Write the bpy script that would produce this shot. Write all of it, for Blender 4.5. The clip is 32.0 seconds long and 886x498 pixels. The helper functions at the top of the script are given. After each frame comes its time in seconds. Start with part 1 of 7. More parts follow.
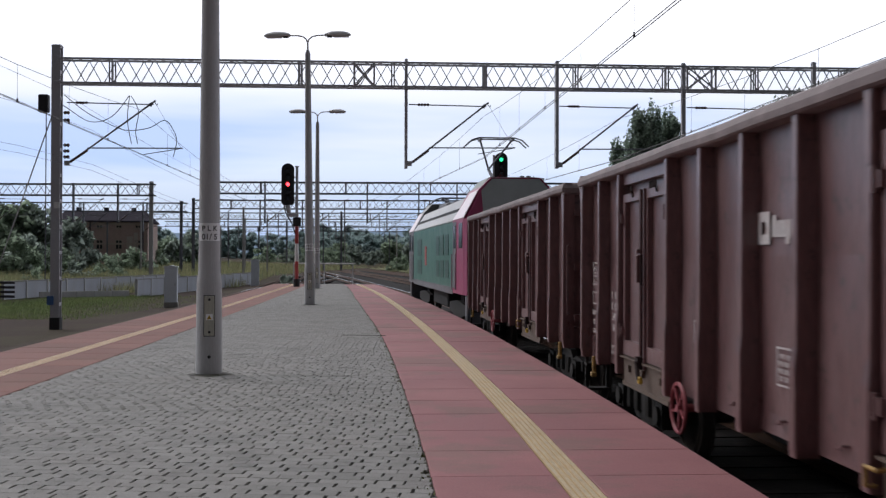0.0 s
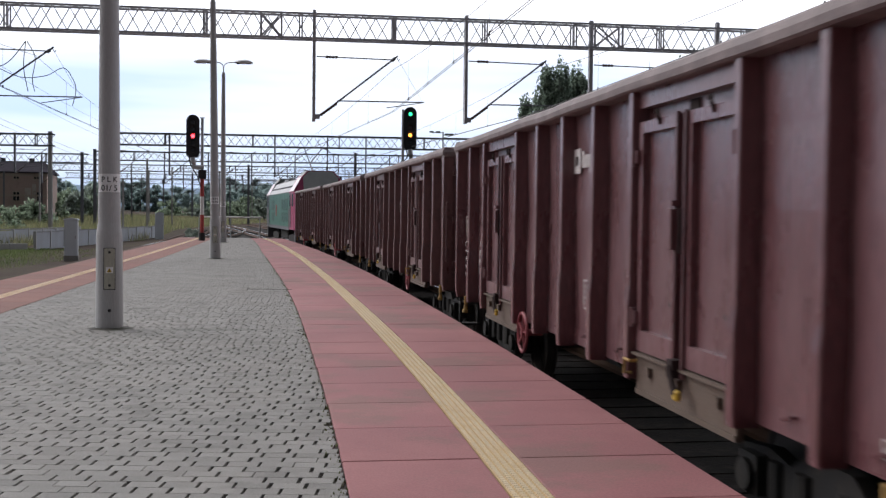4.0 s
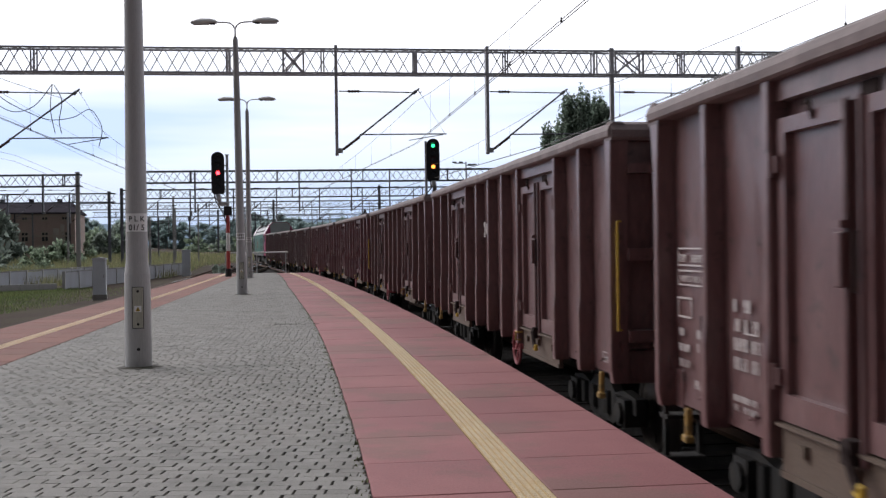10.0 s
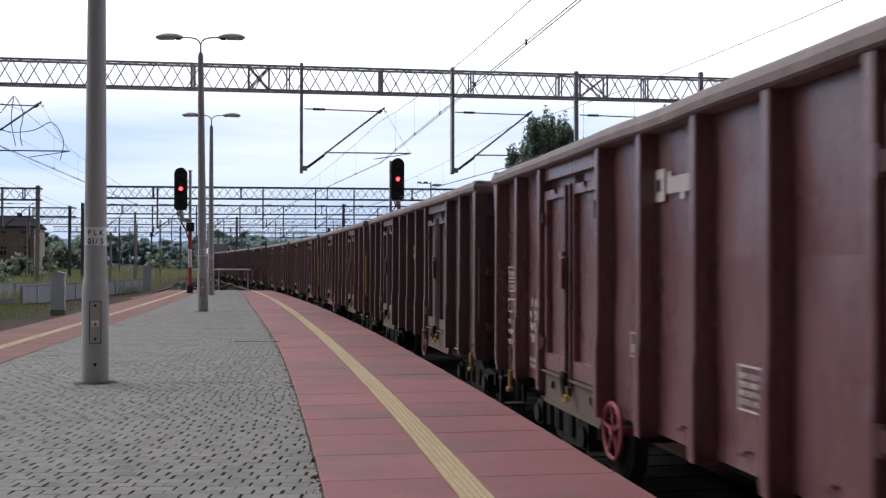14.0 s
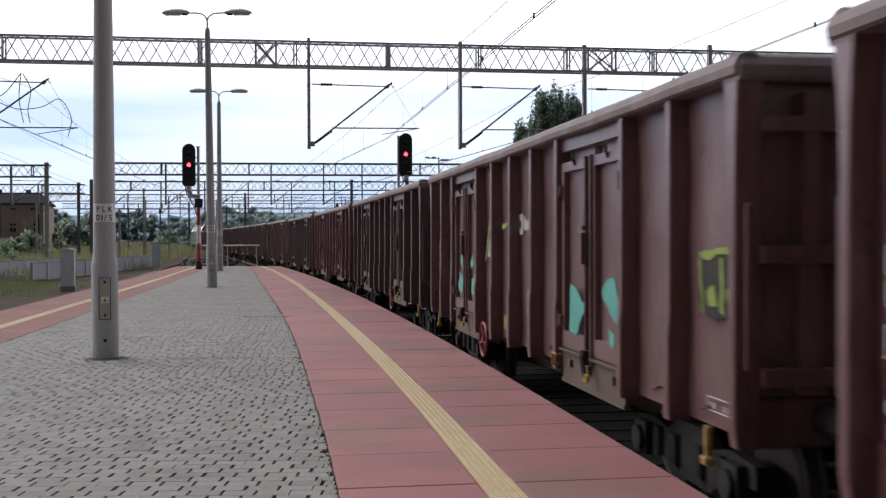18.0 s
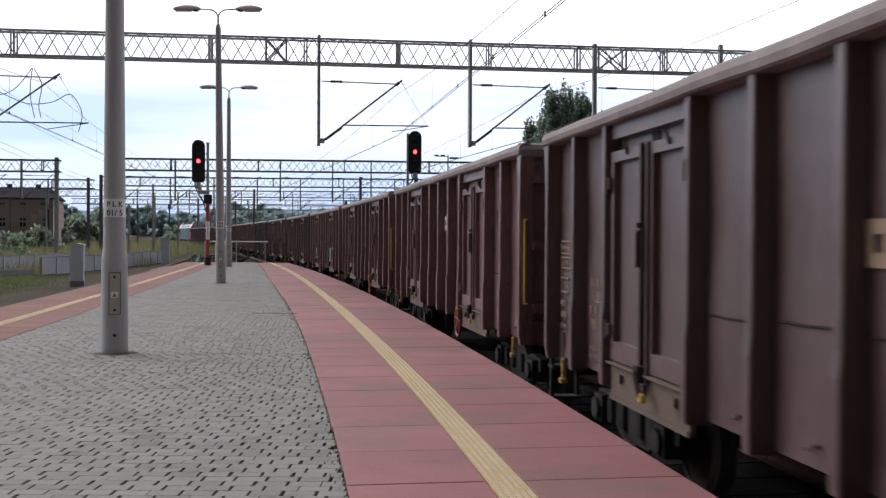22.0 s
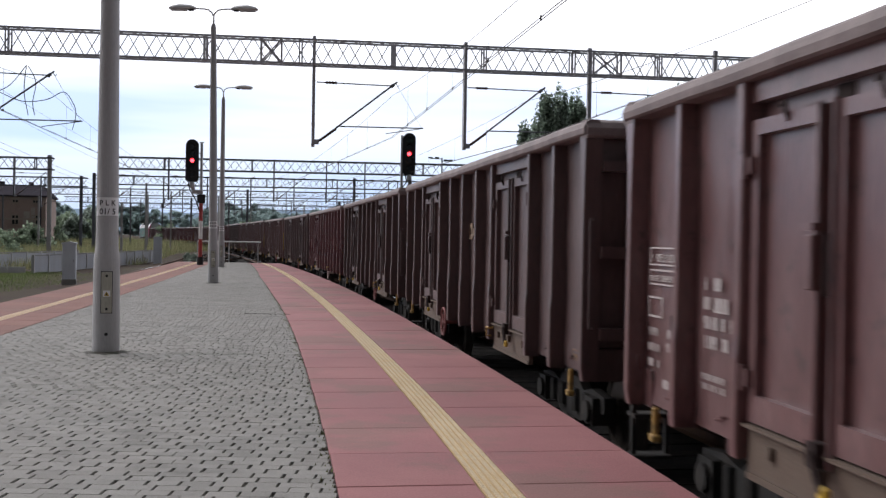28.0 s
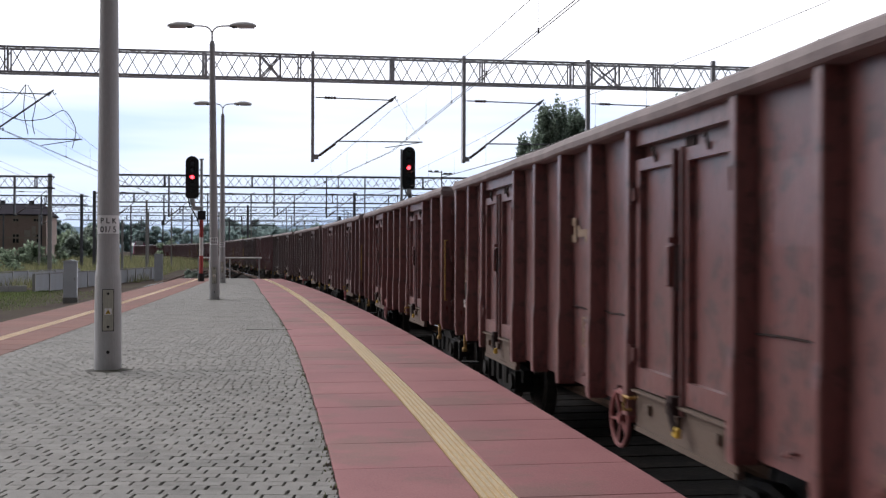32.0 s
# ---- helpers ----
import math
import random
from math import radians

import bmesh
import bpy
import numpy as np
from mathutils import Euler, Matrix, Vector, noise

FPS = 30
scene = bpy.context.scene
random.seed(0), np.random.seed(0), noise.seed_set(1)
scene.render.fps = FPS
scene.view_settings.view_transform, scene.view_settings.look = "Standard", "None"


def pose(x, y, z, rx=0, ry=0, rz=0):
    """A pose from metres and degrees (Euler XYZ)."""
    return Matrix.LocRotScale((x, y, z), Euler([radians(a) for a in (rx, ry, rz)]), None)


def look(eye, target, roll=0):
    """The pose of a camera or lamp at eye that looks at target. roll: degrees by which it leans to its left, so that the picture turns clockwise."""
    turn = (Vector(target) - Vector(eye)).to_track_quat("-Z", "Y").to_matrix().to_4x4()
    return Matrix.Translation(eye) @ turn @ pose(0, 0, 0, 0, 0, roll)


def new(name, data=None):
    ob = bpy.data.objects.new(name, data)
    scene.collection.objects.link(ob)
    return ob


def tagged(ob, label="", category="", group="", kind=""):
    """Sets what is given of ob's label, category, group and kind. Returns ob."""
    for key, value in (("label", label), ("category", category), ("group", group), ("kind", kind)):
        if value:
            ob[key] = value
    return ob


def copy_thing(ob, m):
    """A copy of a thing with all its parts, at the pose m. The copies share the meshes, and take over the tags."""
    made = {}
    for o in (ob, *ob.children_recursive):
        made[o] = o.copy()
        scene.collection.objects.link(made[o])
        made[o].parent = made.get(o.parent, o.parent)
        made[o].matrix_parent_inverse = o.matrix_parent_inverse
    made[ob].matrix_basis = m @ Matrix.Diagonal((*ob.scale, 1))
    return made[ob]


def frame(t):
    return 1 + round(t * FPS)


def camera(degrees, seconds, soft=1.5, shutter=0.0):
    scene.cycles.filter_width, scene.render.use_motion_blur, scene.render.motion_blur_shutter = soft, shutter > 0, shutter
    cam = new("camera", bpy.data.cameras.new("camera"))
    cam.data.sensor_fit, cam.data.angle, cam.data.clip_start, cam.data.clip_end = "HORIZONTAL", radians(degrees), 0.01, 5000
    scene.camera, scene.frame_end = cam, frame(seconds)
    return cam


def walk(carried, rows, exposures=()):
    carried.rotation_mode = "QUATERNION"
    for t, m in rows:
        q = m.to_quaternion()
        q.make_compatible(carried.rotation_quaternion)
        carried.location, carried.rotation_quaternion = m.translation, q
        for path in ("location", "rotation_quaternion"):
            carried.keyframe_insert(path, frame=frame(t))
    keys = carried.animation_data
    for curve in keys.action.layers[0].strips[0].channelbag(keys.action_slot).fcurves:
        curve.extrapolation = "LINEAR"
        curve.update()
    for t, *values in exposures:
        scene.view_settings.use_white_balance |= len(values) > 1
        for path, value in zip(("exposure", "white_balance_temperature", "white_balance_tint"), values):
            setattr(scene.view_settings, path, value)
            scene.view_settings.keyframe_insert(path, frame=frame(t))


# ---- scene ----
cam = camera(44.85, 32.0, soft=1.3, shutter=0.3)
PATH = [
    (0, pose(-0.037, 0, 1.574, 90.475, -0.180, 4.721)),
    (0.5, pose(-0.026, 0, 1.575, 90.155, -0.181, 4.752)),
    (1, pose(-0.020, 0, 1.577, 89.575, -0.332, 4.797)),
    (1.5, pose(-0.027, 0, 1.568, 89.157, -0.352, 4.258)),
    (2, pose(-0.026, 0, 1.572, 88.974, -0.803, 3.353)),
    (2.5, pose(-0.020, 0, 1.565, 88.715, -0.988, 2.264)),
    (3, pose(-0.006, 0, 1.563, 88.353, -0.782, 0.615)),
    (3.5, pose(-0.000, 0, 1.558, 88.047, -0.756, -0.003)),
    (5.5, pose(-0.001, 0, 1.567, 88.626, -0.222, -0.167)),
    (6, pose(0.003, 0, 1.563, 88.739, -0.224, -0.021)),
    (6.5, pose(-0.001, 0, 1.575, 88.799, -0.285, 0.031)),
    (7, pose(0.004, 0, 1.565, 88.848, -0.411, 0.131)),
    (7.5, pose(-0.004, 0, 1.566, 88.875, -0.771, 0.308)),
    (8, pose(0.006, 0, 1.570, 88.866, -1.057, 0.449)),
    (8.5, pose(-0.000, 0, 1.568, 89.057, -0.428, 0.655)),
    (9, pose(-0.009, 0, 1.564, 89.295, 0.383, 0.749)),
    (9.5, pose(-0.002, 0, 1.566, 89.525, 0.583, 1.022)),
    (10, pose(-0.004, 0, 1.575, 89.728, 0.785, 1.202)),
    (10.5, pose(0.005, 0, 1.570, 90.019, 0.284, 1.263)),
    (11, pose(0.005, 0, 1.571, 90.316, -0.306, 1.250)),
    (11.5, pose(0.005, 0, 1.567, 90.643, -0.629, 0.973)),
    (12, pose(0.015, 0, 1.569, 90.899, -0.564, 0.662)),
    (12.5, pose(0.013, 0, 1.567, 91.116, -0.242, 0.348)),
    (13, pose(0.015, 0, 1.563, 91.169, -0.105, -0.036)),
    (13.5, pose(0.030, 0, 1.556, 91.046, 0.151, -0.428)),
    (14, pose(0.022, 0, 1.555, 90.793, -0.046, -0.723)),
    (14.5, pose(0.030, 0, 1.556, 90.538, -0.139, -0.891)),
    (16.5, pose(0.016, 0, 1.554, 89.822, 0.304, -0.680)),
    (17, pose(0.016, 0, 1.558, 89.690, 0.214, -0.518)),
    (17.5, pose(0.028, 0, 1.553, 89.546, 0.199, -0.387)),
    (18, pose(0.025, 0, 1.554, 89.466, 0.194, -0.277)),
    (18.5, pose(0.027, 0, 1.555, 89.427, 0.170, -0.233)),
    (19, pose(0.023, 0, 1.555, 89.398, 0.260, -0.188)),
    (19.5, pose(0.025, 0, 1.550, 89.322, 0.488, -0.089)),
    (20, pose(0.024, 0, 1.556, 89.259, 0.277, 0.023)),
    (20.5, pose(0.023, 0, 1.546, 89.240, 0.181, 0.070)),
    (21, pose(0.016, 0, 1.552, 89.300, -0.108, 0.123)),
    (21.5, pose(0.011, 0, 1.552, 89.335, -0.195, 0.163)),
    (22, pose(0.012, 0, 1.551, 89.360, -0.274, 0.169)),
    (22.5, pose(0.007, 0, 1.549, 89.417, -0.292, 0.093)),
    (23, pose(-0.000, 0, 1.550, 89.440, -0.350, -0.000)),
    (23.5, pose(0.001, 0, 1.554, 89.471, -0.443, -0.090)),
    (24, pose(0.013, 0, 1.560, 89.508, -0.295, -0.164)),
    (24.5, pose(0.008, 0, 1.550, 89.534, -0.118, -0.247)),
    (25, pose(0.009, 0, 1.550, 89.534, -0.189, -0.270)),
    (25.5, pose(0.007, 0, 1.548, 89.480, -0.386, -0.284)),
    (27.5, pose(0.010, 0, 1.546, 89.459, -0.864, -0.256)),
    (28, pose(0.010, 0, 1.553, 89.490, -0.932, -0.198)),
    (28.5, pose(0.009, 0, 1.549, 89.515, -1.016, -0.199)),
    (29, pose(0.015, 0, 1.547, 89.541, -0.963, -0.178)),
    (29.5, pose(0.012, 0, 1.559, 89.566, -0.840, -0.149)),
    (30, pose(0.012, 0, 1.555, 89.678, -0.783, -0.149)),
    (30.5, pose(0.007, 0, 1.554, 89.837, -0.631, -0.170)),
    (31, pose(0.005, 0, 1.556, 89.990, -0.475, -0.159)),
    (31.5, pose(0.009, 0, 1.560, 90.076, -0.344, -0.170)),
    (32, pose(0.007, 0, 1.556, 90.195, -0.177, -0.161)),
]
EXPOSURES = [(0.0, -0.19, 6195, 14), (1.0, -0.15, 6195, 14), (2.0, -0.05, 6245, 14), (3.0, 0.09, 6295, 14), (6.0, 0.21, 6345, 14), (8.0, 0.21, 6345, 14), (9.0, 0.14, 6345, 14), (10.0, 0.07, 6345, 14), (12.0, -0.03, 6295, 14), (13.0, -0.11, 6245, 14), (14.0, -0.03, 6245, 14), (17.0, 0.11, 6345, 14), (24.0, 0.16, 6345, 14), (32.0, 0.15, 6345, 14)]
walk(cam, PATH, exposures=EXPOSURES)

# ---- light: an overcast afternoon ----
world = bpy.data.worlds.new("overcast_sky")
scene.world = world
world.use_nodes = True
wn, wl = world.node_tree.nodes, world.node_tree.links
wn.clear()
sky = wn.new("ShaderNodeTexSky")
sky.sky_type, sky.sun_disc = "NISHITA", False
sky.sun_elevation, sky.sun_rotation = radians(38), radians(-63)
sky.air_density, sky.dust_density = 1.2, 2.0
coord = wn.new("ShaderNodeTexCoord")
stretch = wn.new("ShaderNodeMapping")
stretch.inputs["Scale"].default_value = (1.3, 1.3, 11.0)
wl.new(coord.outputs["Generated"], stretch.inputs["Vector"])
cloud = wn.new("ShaderNodeTexNoise")
cloud.inputs["Scale"].default_value, cloud.inputs["Detail"].default_value = 1.6, 4
cloud.inputs["Roughness"].default_value = 0.45
wl.new(stretch.outputs["Vector"], cloud.inputs["Vector"])
ramp = wn.new("ShaderNodeValToRGB")
ramp.color_ramp.elements[0].position, ramp.color_ramp.elements[0].color = 0.40, (0.62, 0.75, 0.98, 1)
ramp.color_ramp.elements[1].position, ramp.color_ramp.elements[1].color = 0.57, (1.0, 1.0, 1.0, 1)
wl.new(cloud.outputs["Fac"], ramp.inputs["Fac"])
updown = wn.new("ShaderNodeSeparateXYZ")
wl.new(coord.outputs["Generated"], updown.inputs[0])
height = wn.new("ShaderNodeValToRGB")
stops = height.color_ramp
stops.elements[0].position, stops.elements[0].color = 0.0, (0.58, 0.69, 0.84, 1)
stops.elements[1].position, stops.elements[1].color = 0.62, (1.0, 1.0, 1.0, 1)
for where, tone in ((0.05, (0.66, 0.77, 0.92, 1)), (0.085, (0.78, 0.88, 1.0, 1)), (0.105, (0.84, 0.91, 1.0, 1)), (0.13, (0.84, 0.91, 1.0, 1)), (0.15, (0.98, 1.01, 1.05, 1)), (0.19, (1.30, 1.30, 1.31, 1)), (0.34, (1.45, 1.44, 1.43, 1))):
    stops.elements.new(where).color = tone
wl.new(updown.outputs["Z"], height.inputs["Fac"])
both = wn.new("ShaderNodeMix")
both.data_type, both.blend_type = "RGBA", "MULTIPLY"
fade = wn.new("ShaderNodeMapRange")
fade.inputs["From Min"].default_value, fade.inputs["From Max"].default_value = 0.12, 0.19
fade.inputs["To Min"].default_value, fade.inputs["To Max"].default_value = 0.85, 0.15
wl.new(updown.outputs["Z"], fade.inputs["Value"])
wl.new(fade.outputs[0], both.inputs["Factor"])
wl.new(height.outputs["Color"], both.inputs[6])
wl.new(ramp.outputs["Color"], both.inputs[7])
clear = wn.new("ShaderNodeBackground")
clear.inputs["Strength"].default_value = 0.06
wl.new(sky.outputs["Color"], clear.inputs["Color"])
cover = wn.new("ShaderNodeBackground")
cover.inputs["Strength"].default_value = 1.22
# the cloud is brighter on the side of the hidden sun, ahead, than behind
ahead = wn.new("ShaderNodeMapRange")
ahead.interpolation_type = "SMOOTHSTEP"
ahead.inputs["From Min"].default_value, ahead.inputs["From Max"].default_value = -0.30, 0.45
ahead.inputs["To Min"].default_value, ahead.inputs["To Max"].default_value = 0.09, 1.0
wl.new(updown.outputs["Y"], ahead.inputs["Value"])
shade = wn.new("ShaderNodeVectorMath")
shade.operation = "SCALE"
wl.new(both.outputs[2], shade.inputs[0])
wl.new(ahead.outputs[0], shade.inputs["Scale"])
wl.new(shade.outputs[0], cover.inputs["Color"])
mixed = wn.new("ShaderNodeMixShader")
mixed.inputs["Fac"].default_value = 0.9
wl.new(clear.outputs[0], mixed.inputs[1])
wl.new(cover.outputs[0], mixed.inputs[2])
wout = wn.new("ShaderNodeOutputWorld")
wl.new(mixed.outputs[0], wout.inputs["Surface"])

sun_data = bpy.data.lights.new("sun", "SUN")
sun_data.energy, sun_data.angle, sun_data.color = 1.75, radians(50), (1.0, 0.97, 0.93)
sun = new("sun", sun_data)
sun.matrix_world = look((-60, 30, 52), (0, 0, 0))


# ---- materials ----
def mat(name, color, rough=0.7, metal=0.0, vary=0.25, scale=6.0, fine=60.0, bump=0.15, second=None, amount=0.5, streak=0.0, emit=0.0, rand=0.0, cover_lo=0.45, cover_hi=0.65, spec=0.5, spots=None, spot_scale=3.5, spot_lo=0.60, spot_amount=0.7, leafy=0.0, laid=False, dust=0.0):
    """A worn surface: grain at two scales, an optional second colour in patches, optional streaks downwards."""
    m = bpy.data.materials.new(name)
    m.use_nodes = True
    n, l = m.node_tree.nodes, m.node_tree.links
    b = n["Principled BSDF"]
    b.inputs["Metallic"].default_value = metal
    b.inputs["Specular IOR Level"].default_value = spec
    if dust:
        b.inputs["Sheen Weight"].default_value, b.inputs["Sheen Roughness"].default_value = dust, 0.4
        b.inputs["Sheen Tint"].default_value = (0.95, 0.82, 0.82, 1)
    tc = n.new("ShaderNodeTexCoord")
    mp = n.new("ShaderNodeMapping")
    mp.inputs["Scale"].default_value = (1, 1, 1 if not streak else 1 / (1 + streak))
    where_ = tc.outputs["Object"]
    if laid:
        where_ = n.new("ShaderNodeNewGeometry").outputs["Position"]
    l.new(where_, mp.inputs["Vector"])
    big = n.new("ShaderNodeTexNoise")
    big.inputs["Scale"].default_value, big.inputs["Detail"].default_value, big.inputs["Roughness"].default_value = scale, 5, 0.6
    small = n.new("ShaderNodeTexNoise")
    small.inputs["Scale"].default_value, small.inputs["Detail"].default_value = fine, 3
    l.new(mp.outputs[0], big.inputs["Vector"])
    l.new(mp.outputs[0], small.inputs["Vector"])
    base = n.new("ShaderNodeRGB")
    base.outputs[0].default_value = (*color, 1)
    last = base.outputs[0]
    if second:
        r = n.new("ShaderNodeValToRGB")
        r.color_ramp.elements[0].position, r.color_ramp.elements[1].position = cover_lo, cover_hi
        l.new(big.outputs["Fac"], r.inputs["Fac"])
        amt = n.new("ShaderNodeMath")
        amt.operation = "MULTIPLY"
        amt.inputs[1].default_value = amount
        l.new(r.outputs["Color"], amt.inputs[0])
        mx = n.new("ShaderNodeMix")
        mx.data_type = "RGBA"
        mx.inputs[7].default_value = (*second, 1)
        l.new(amt.outputs[0], mx.inputs["Factor"])
        l.new(last, mx.inputs[6])
        last = mx.outputs[2]
    if spots:
        sp = n.new("ShaderNodeTexNoise")
        sp.inputs["Scale"].default_value, sp.inputs["Detail"].default_value, sp.inputs["Roughness"].default_value = spot_scale, 6, 0.65
        l.new(where_, sp.inputs["Vector"])
        sr = n.new("ShaderNodeMapRange")
        sr.inputs["From Min"].default_value, sr.inputs["From Max"].default_value = spot_lo, spot_lo + 0.07
        sr.inputs["To Max"].default_value = spot_amount
        l.new(sp.outputs["Fac"], sr.inputs["Value"])
        mx2 = n.new("ShaderNodeMix")
        mx2.data_type = "RGBA"
        mx2.inputs[7].default_value = (*spots, 1)
        l.new(sr.outputs[0], mx2.inputs["Factor"])
        l.new(last, mx2.inputs[6])
        last = mx2.outputs[2]
    add = n.new("ShaderNodeMath")
    add.operation = "ADD"
    l.new(big.outputs["Fac"], add.inputs[0])
    l.new(small.outputs["Fac"], add.inputs[1])
    rng = n.new("ShaderNodeMapRange")
    rng.inputs["From Min"].default_value, rng.inputs["From Max"].default_value = 0.6, 1.4
    rng.inputs["To Min"].default_value, rng.inputs["To Max"].default_value = 1 - vary, 1 + vary
    l.new(add.outputs[0], rng.inputs["Value"])
    val = rng.outputs[0]
    if rand:
        info = n.new("ShaderNodeObjectInfo")
        geo = n.new("ShaderNodeNewGeometry")
        s1 = n.new("ShaderNodeMath")
        s1.operation = "ADD"
        l.new(info.outputs["Random"], s1.inputs[0])
        l.new(geo.outputs["Random Per Island"], s1.inputs[1])
        fr = n.new("ShaderNodeMath")
        fr.operation = "FRACT"
        l.new(s1.outputs[0], fr.inputs[0])
        r2 = n.new("ShaderNodeMapRange")
        r2.inputs["To Min"].default_value, r2.inputs["To Max"].default_value = 1 - rand, 1 + rand
        l.new(fr.outputs[0], r2.inputs["Value"])
        mu = n.new("ShaderNodeMath")
        mu.operation = "MULTIPLY"
        l.new(val, mu.inputs[0])
        l.new(r2.outputs[0], mu.inputs[1])
        val = mu.outputs[0]
    sc = n.new("ShaderNodeVectorMath")
    sc.operation = "SCALE"
    l.new(last, sc.inputs[0])
    l.new(val, sc.inputs["Scale"])
    l.new(sc.outputs[0], b.inputs["Base Color"])
    rr = n.new("ShaderNodeMapRange")
    rr.inputs["To Min"].default_value, rr.inputs["To Max"].default_value = max(rough - 0.15, 0.05), min(rough + 0.12, 1)
    l.new(big.outputs["Fac"], rr.inputs["Value"])
    l.new(rr.outputs[0], b.inputs["Roughness"])
    if bump:
        bp = n.new("ShaderNodeBump")
        bp.inputs["Strength"].default_value, bp.inputs["Distance"].default_value = bump, 0.01
        l.new(add.outputs[0], bp.inputs["Height"])
        l.new(bp.outputs[0], b.inputs["Normal"])
    if leafy:
        thin = n.new("ShaderNodeBsdfTranslucent")
        l.new(sc.outputs[0], thin.inputs["Color"])
        two = n.new("ShaderNodeMixShader")
        two.inputs["Fac"].default_value = leafy
        l.new(b.outputs[0], two.inputs[1])
        l.new(thin.outputs[0], two.inputs[2])
        l.new(two.outputs[0], n["Material Output"].inputs["Surface"])
    if emit:
        b.inputs["Emission Color"].default_value = (*color, 1)
        b.inputs["Emission Strength"].default_value = emit
    return m


M = {}
M["ground"] = mat("dry_grass_and_gravel", (0.058, 0.043, 0.034), 0.95, vary=0.4, scale=0.35, fine=9, bump=0.6, spec=0.05, second=(0.058, 0.062, 0.032), amount=0.35, cover_lo=0.46, cover_hi=0.62)
# shade under the train is put into the ballast and sleeper colours
M["ballast"] = mat("dirty_ballast", (0.019, 0.017, 0.016), 0.97, spec=0.1, vary=0.45, scale=1.5, fine=22, bump=1.0, second=(0.030, 0.026, 0.023), amount=0.5)
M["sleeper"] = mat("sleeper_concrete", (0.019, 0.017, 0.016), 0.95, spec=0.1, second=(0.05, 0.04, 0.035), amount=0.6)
M["rail"] = mat("rail_rust", (0.10, 0.055, 0.035), 0.75, metal=0.3, fine=40)
M["rail_top"] = mat("rail_polished", (0.55, 0.55, 0.56), 0.25, metal=1.0, vary=0.1)
M["paver"] = mat("grey_paver", (0.243, 0.236, 0.219), 0.9, vary=0.42, scale=0.9, fine=120, bump=0.6, spots=(0.12, 0.115, 0.105), spot_scale=1.6, spot_lo=0.56, spot_amount=0.35, second=(0.195, 0.184, 0.170), amount=0.6, rand=0.12, laid=True)
M["joint"] = mat("joint_dirt", (0.078, 0.073, 0.066), 0.97, scale=2.5, second=(0.045, 0.05, 0.025), amount=0.8, bump=0.4)
M["slab"] = mat("red_slab", (0.290, 0.117, 0.120), 0.82, vary=0.20, scale=0.55, fine=55, bump=0.3, spots=(0.185, 0.118, 0.098), spot_scale=0.42, spot_lo=0.50, spot_amount=0.55, second=(0.330, 0.150, 0.145), amount=0.6, rand=0.06, laid=True)
M["tactile"] = mat("yellow_tactile", (0.52, 0.37, 0.18), 0.8, vary=0.2, scale=3, second=(0.44, 0.32, 0.19), amount=0.7, rand=0.06, laid=True)
M["tactile_worn"] = mat("worn_tactile_studs", (0.70, 0.60, 0.42), 0.75, vary=0.25, scale=4, second=(0.55, 0.42, 0.24), amount=0.7, laid=True)
M["cream"] = mat("worn_cream_tactile", (0.72, 0.58, 0.42), 0.8, vary=0.15, scale=3, second=(0.60, 0.45, 0.31), amount=0.6, rand=0.06)
M["slab_dirty"] = mat("soiled_red_slab", (0.215, 0.090, 0.070), 0.88, vary=0.25, scale=0.8, fine=55, bump=0.25, second=(0.155, 0.085, 0.066), amount=0.8, cover_lo=0.4, cover_hi=0.7, rand=0.09, laid=True)
M["concrete"] = mat("edge_concrete", (0.30, 0.29, 0.27), 0.9, second=(0.16, 0.15, 0.13), amount=0.7, streak=3)
M["post"] = mat("spun_concrete_post", (0.465, 0.465, 0.475), 0.85, vary=0.12, scale=2.2, fine=90, bump=0.2, second=(0.34, 0.335, 0.33), amount=0.6, streak=5)
M["lamp_grey"] = mat("lamp_housing", (0.74, 0.74, 0.74), 0.5, metal=0.2, vary=0.12)
M["diffuser"] = mat("lamp_glass", (0.72, 0.73, 0.74), 0.25, vary=0.05, bump=0)
M["steel"] = mat("painted_steel", (0.45, 0.45, 0.48), 0.6, metal=0.15, vary=0.25, scale=4, second=(0.30, 0.27, 0.26), amount=0.4)
M["meadow"] = mat("meadow_grass", (0.17, 0.18, 0.08), 0.95, vary=0.35, scale=0.15, fine=3, bump=0.5, second=(0.20, 0.18, 0.095), amount=0.7)
M["fresh_grass"] = mat("fresh_grass_blades", (0.135, 0.185, 0.07), 0.9, vary=0.3, scale=0.5, fine=8, bump=0, rand=0.4, leafy=0.4, second=(0.16, 0.16, 0.07), amount=0.5)
# some distance haze is mixed into this steel, paler and bluer
M["steel_far"] = mat("weathered_mast_steel", (0.165, 0.172, 0.195), 0.7, metal=0.2, vary=0.3)
M["olive"] = mat("olive_painted_door", (0.46, 0.45, 0.38), 0.6, vary=0.22, scale=5, second=(0.27, 0.26, 0.22), amount=0.5, streak=3)
M["galv"] = mat("galvanised_steel", (0.42, 0.42, 0.43), 0.45, metal=0.6, vary=0.15)
M["mast_concrete"] = mat("mast_concrete", (0.44, 0.435, 0.43), 0.9, vary=0.15, streak=4)
M["wire"] = mat("copper_wire", (0.09, 0.085, 0.08), 0.6, metal=0.5, vary=0.1, bump=0)
M["insulator"] = mat("brown_insulator", (0.06, 0.03, 0.025), 0.3, vary=0.1, bump=0)
M["black"] = mat("black_paint", (0.012, 0.012, 0.014), 0.6, vary=0.2, bump=0.05)
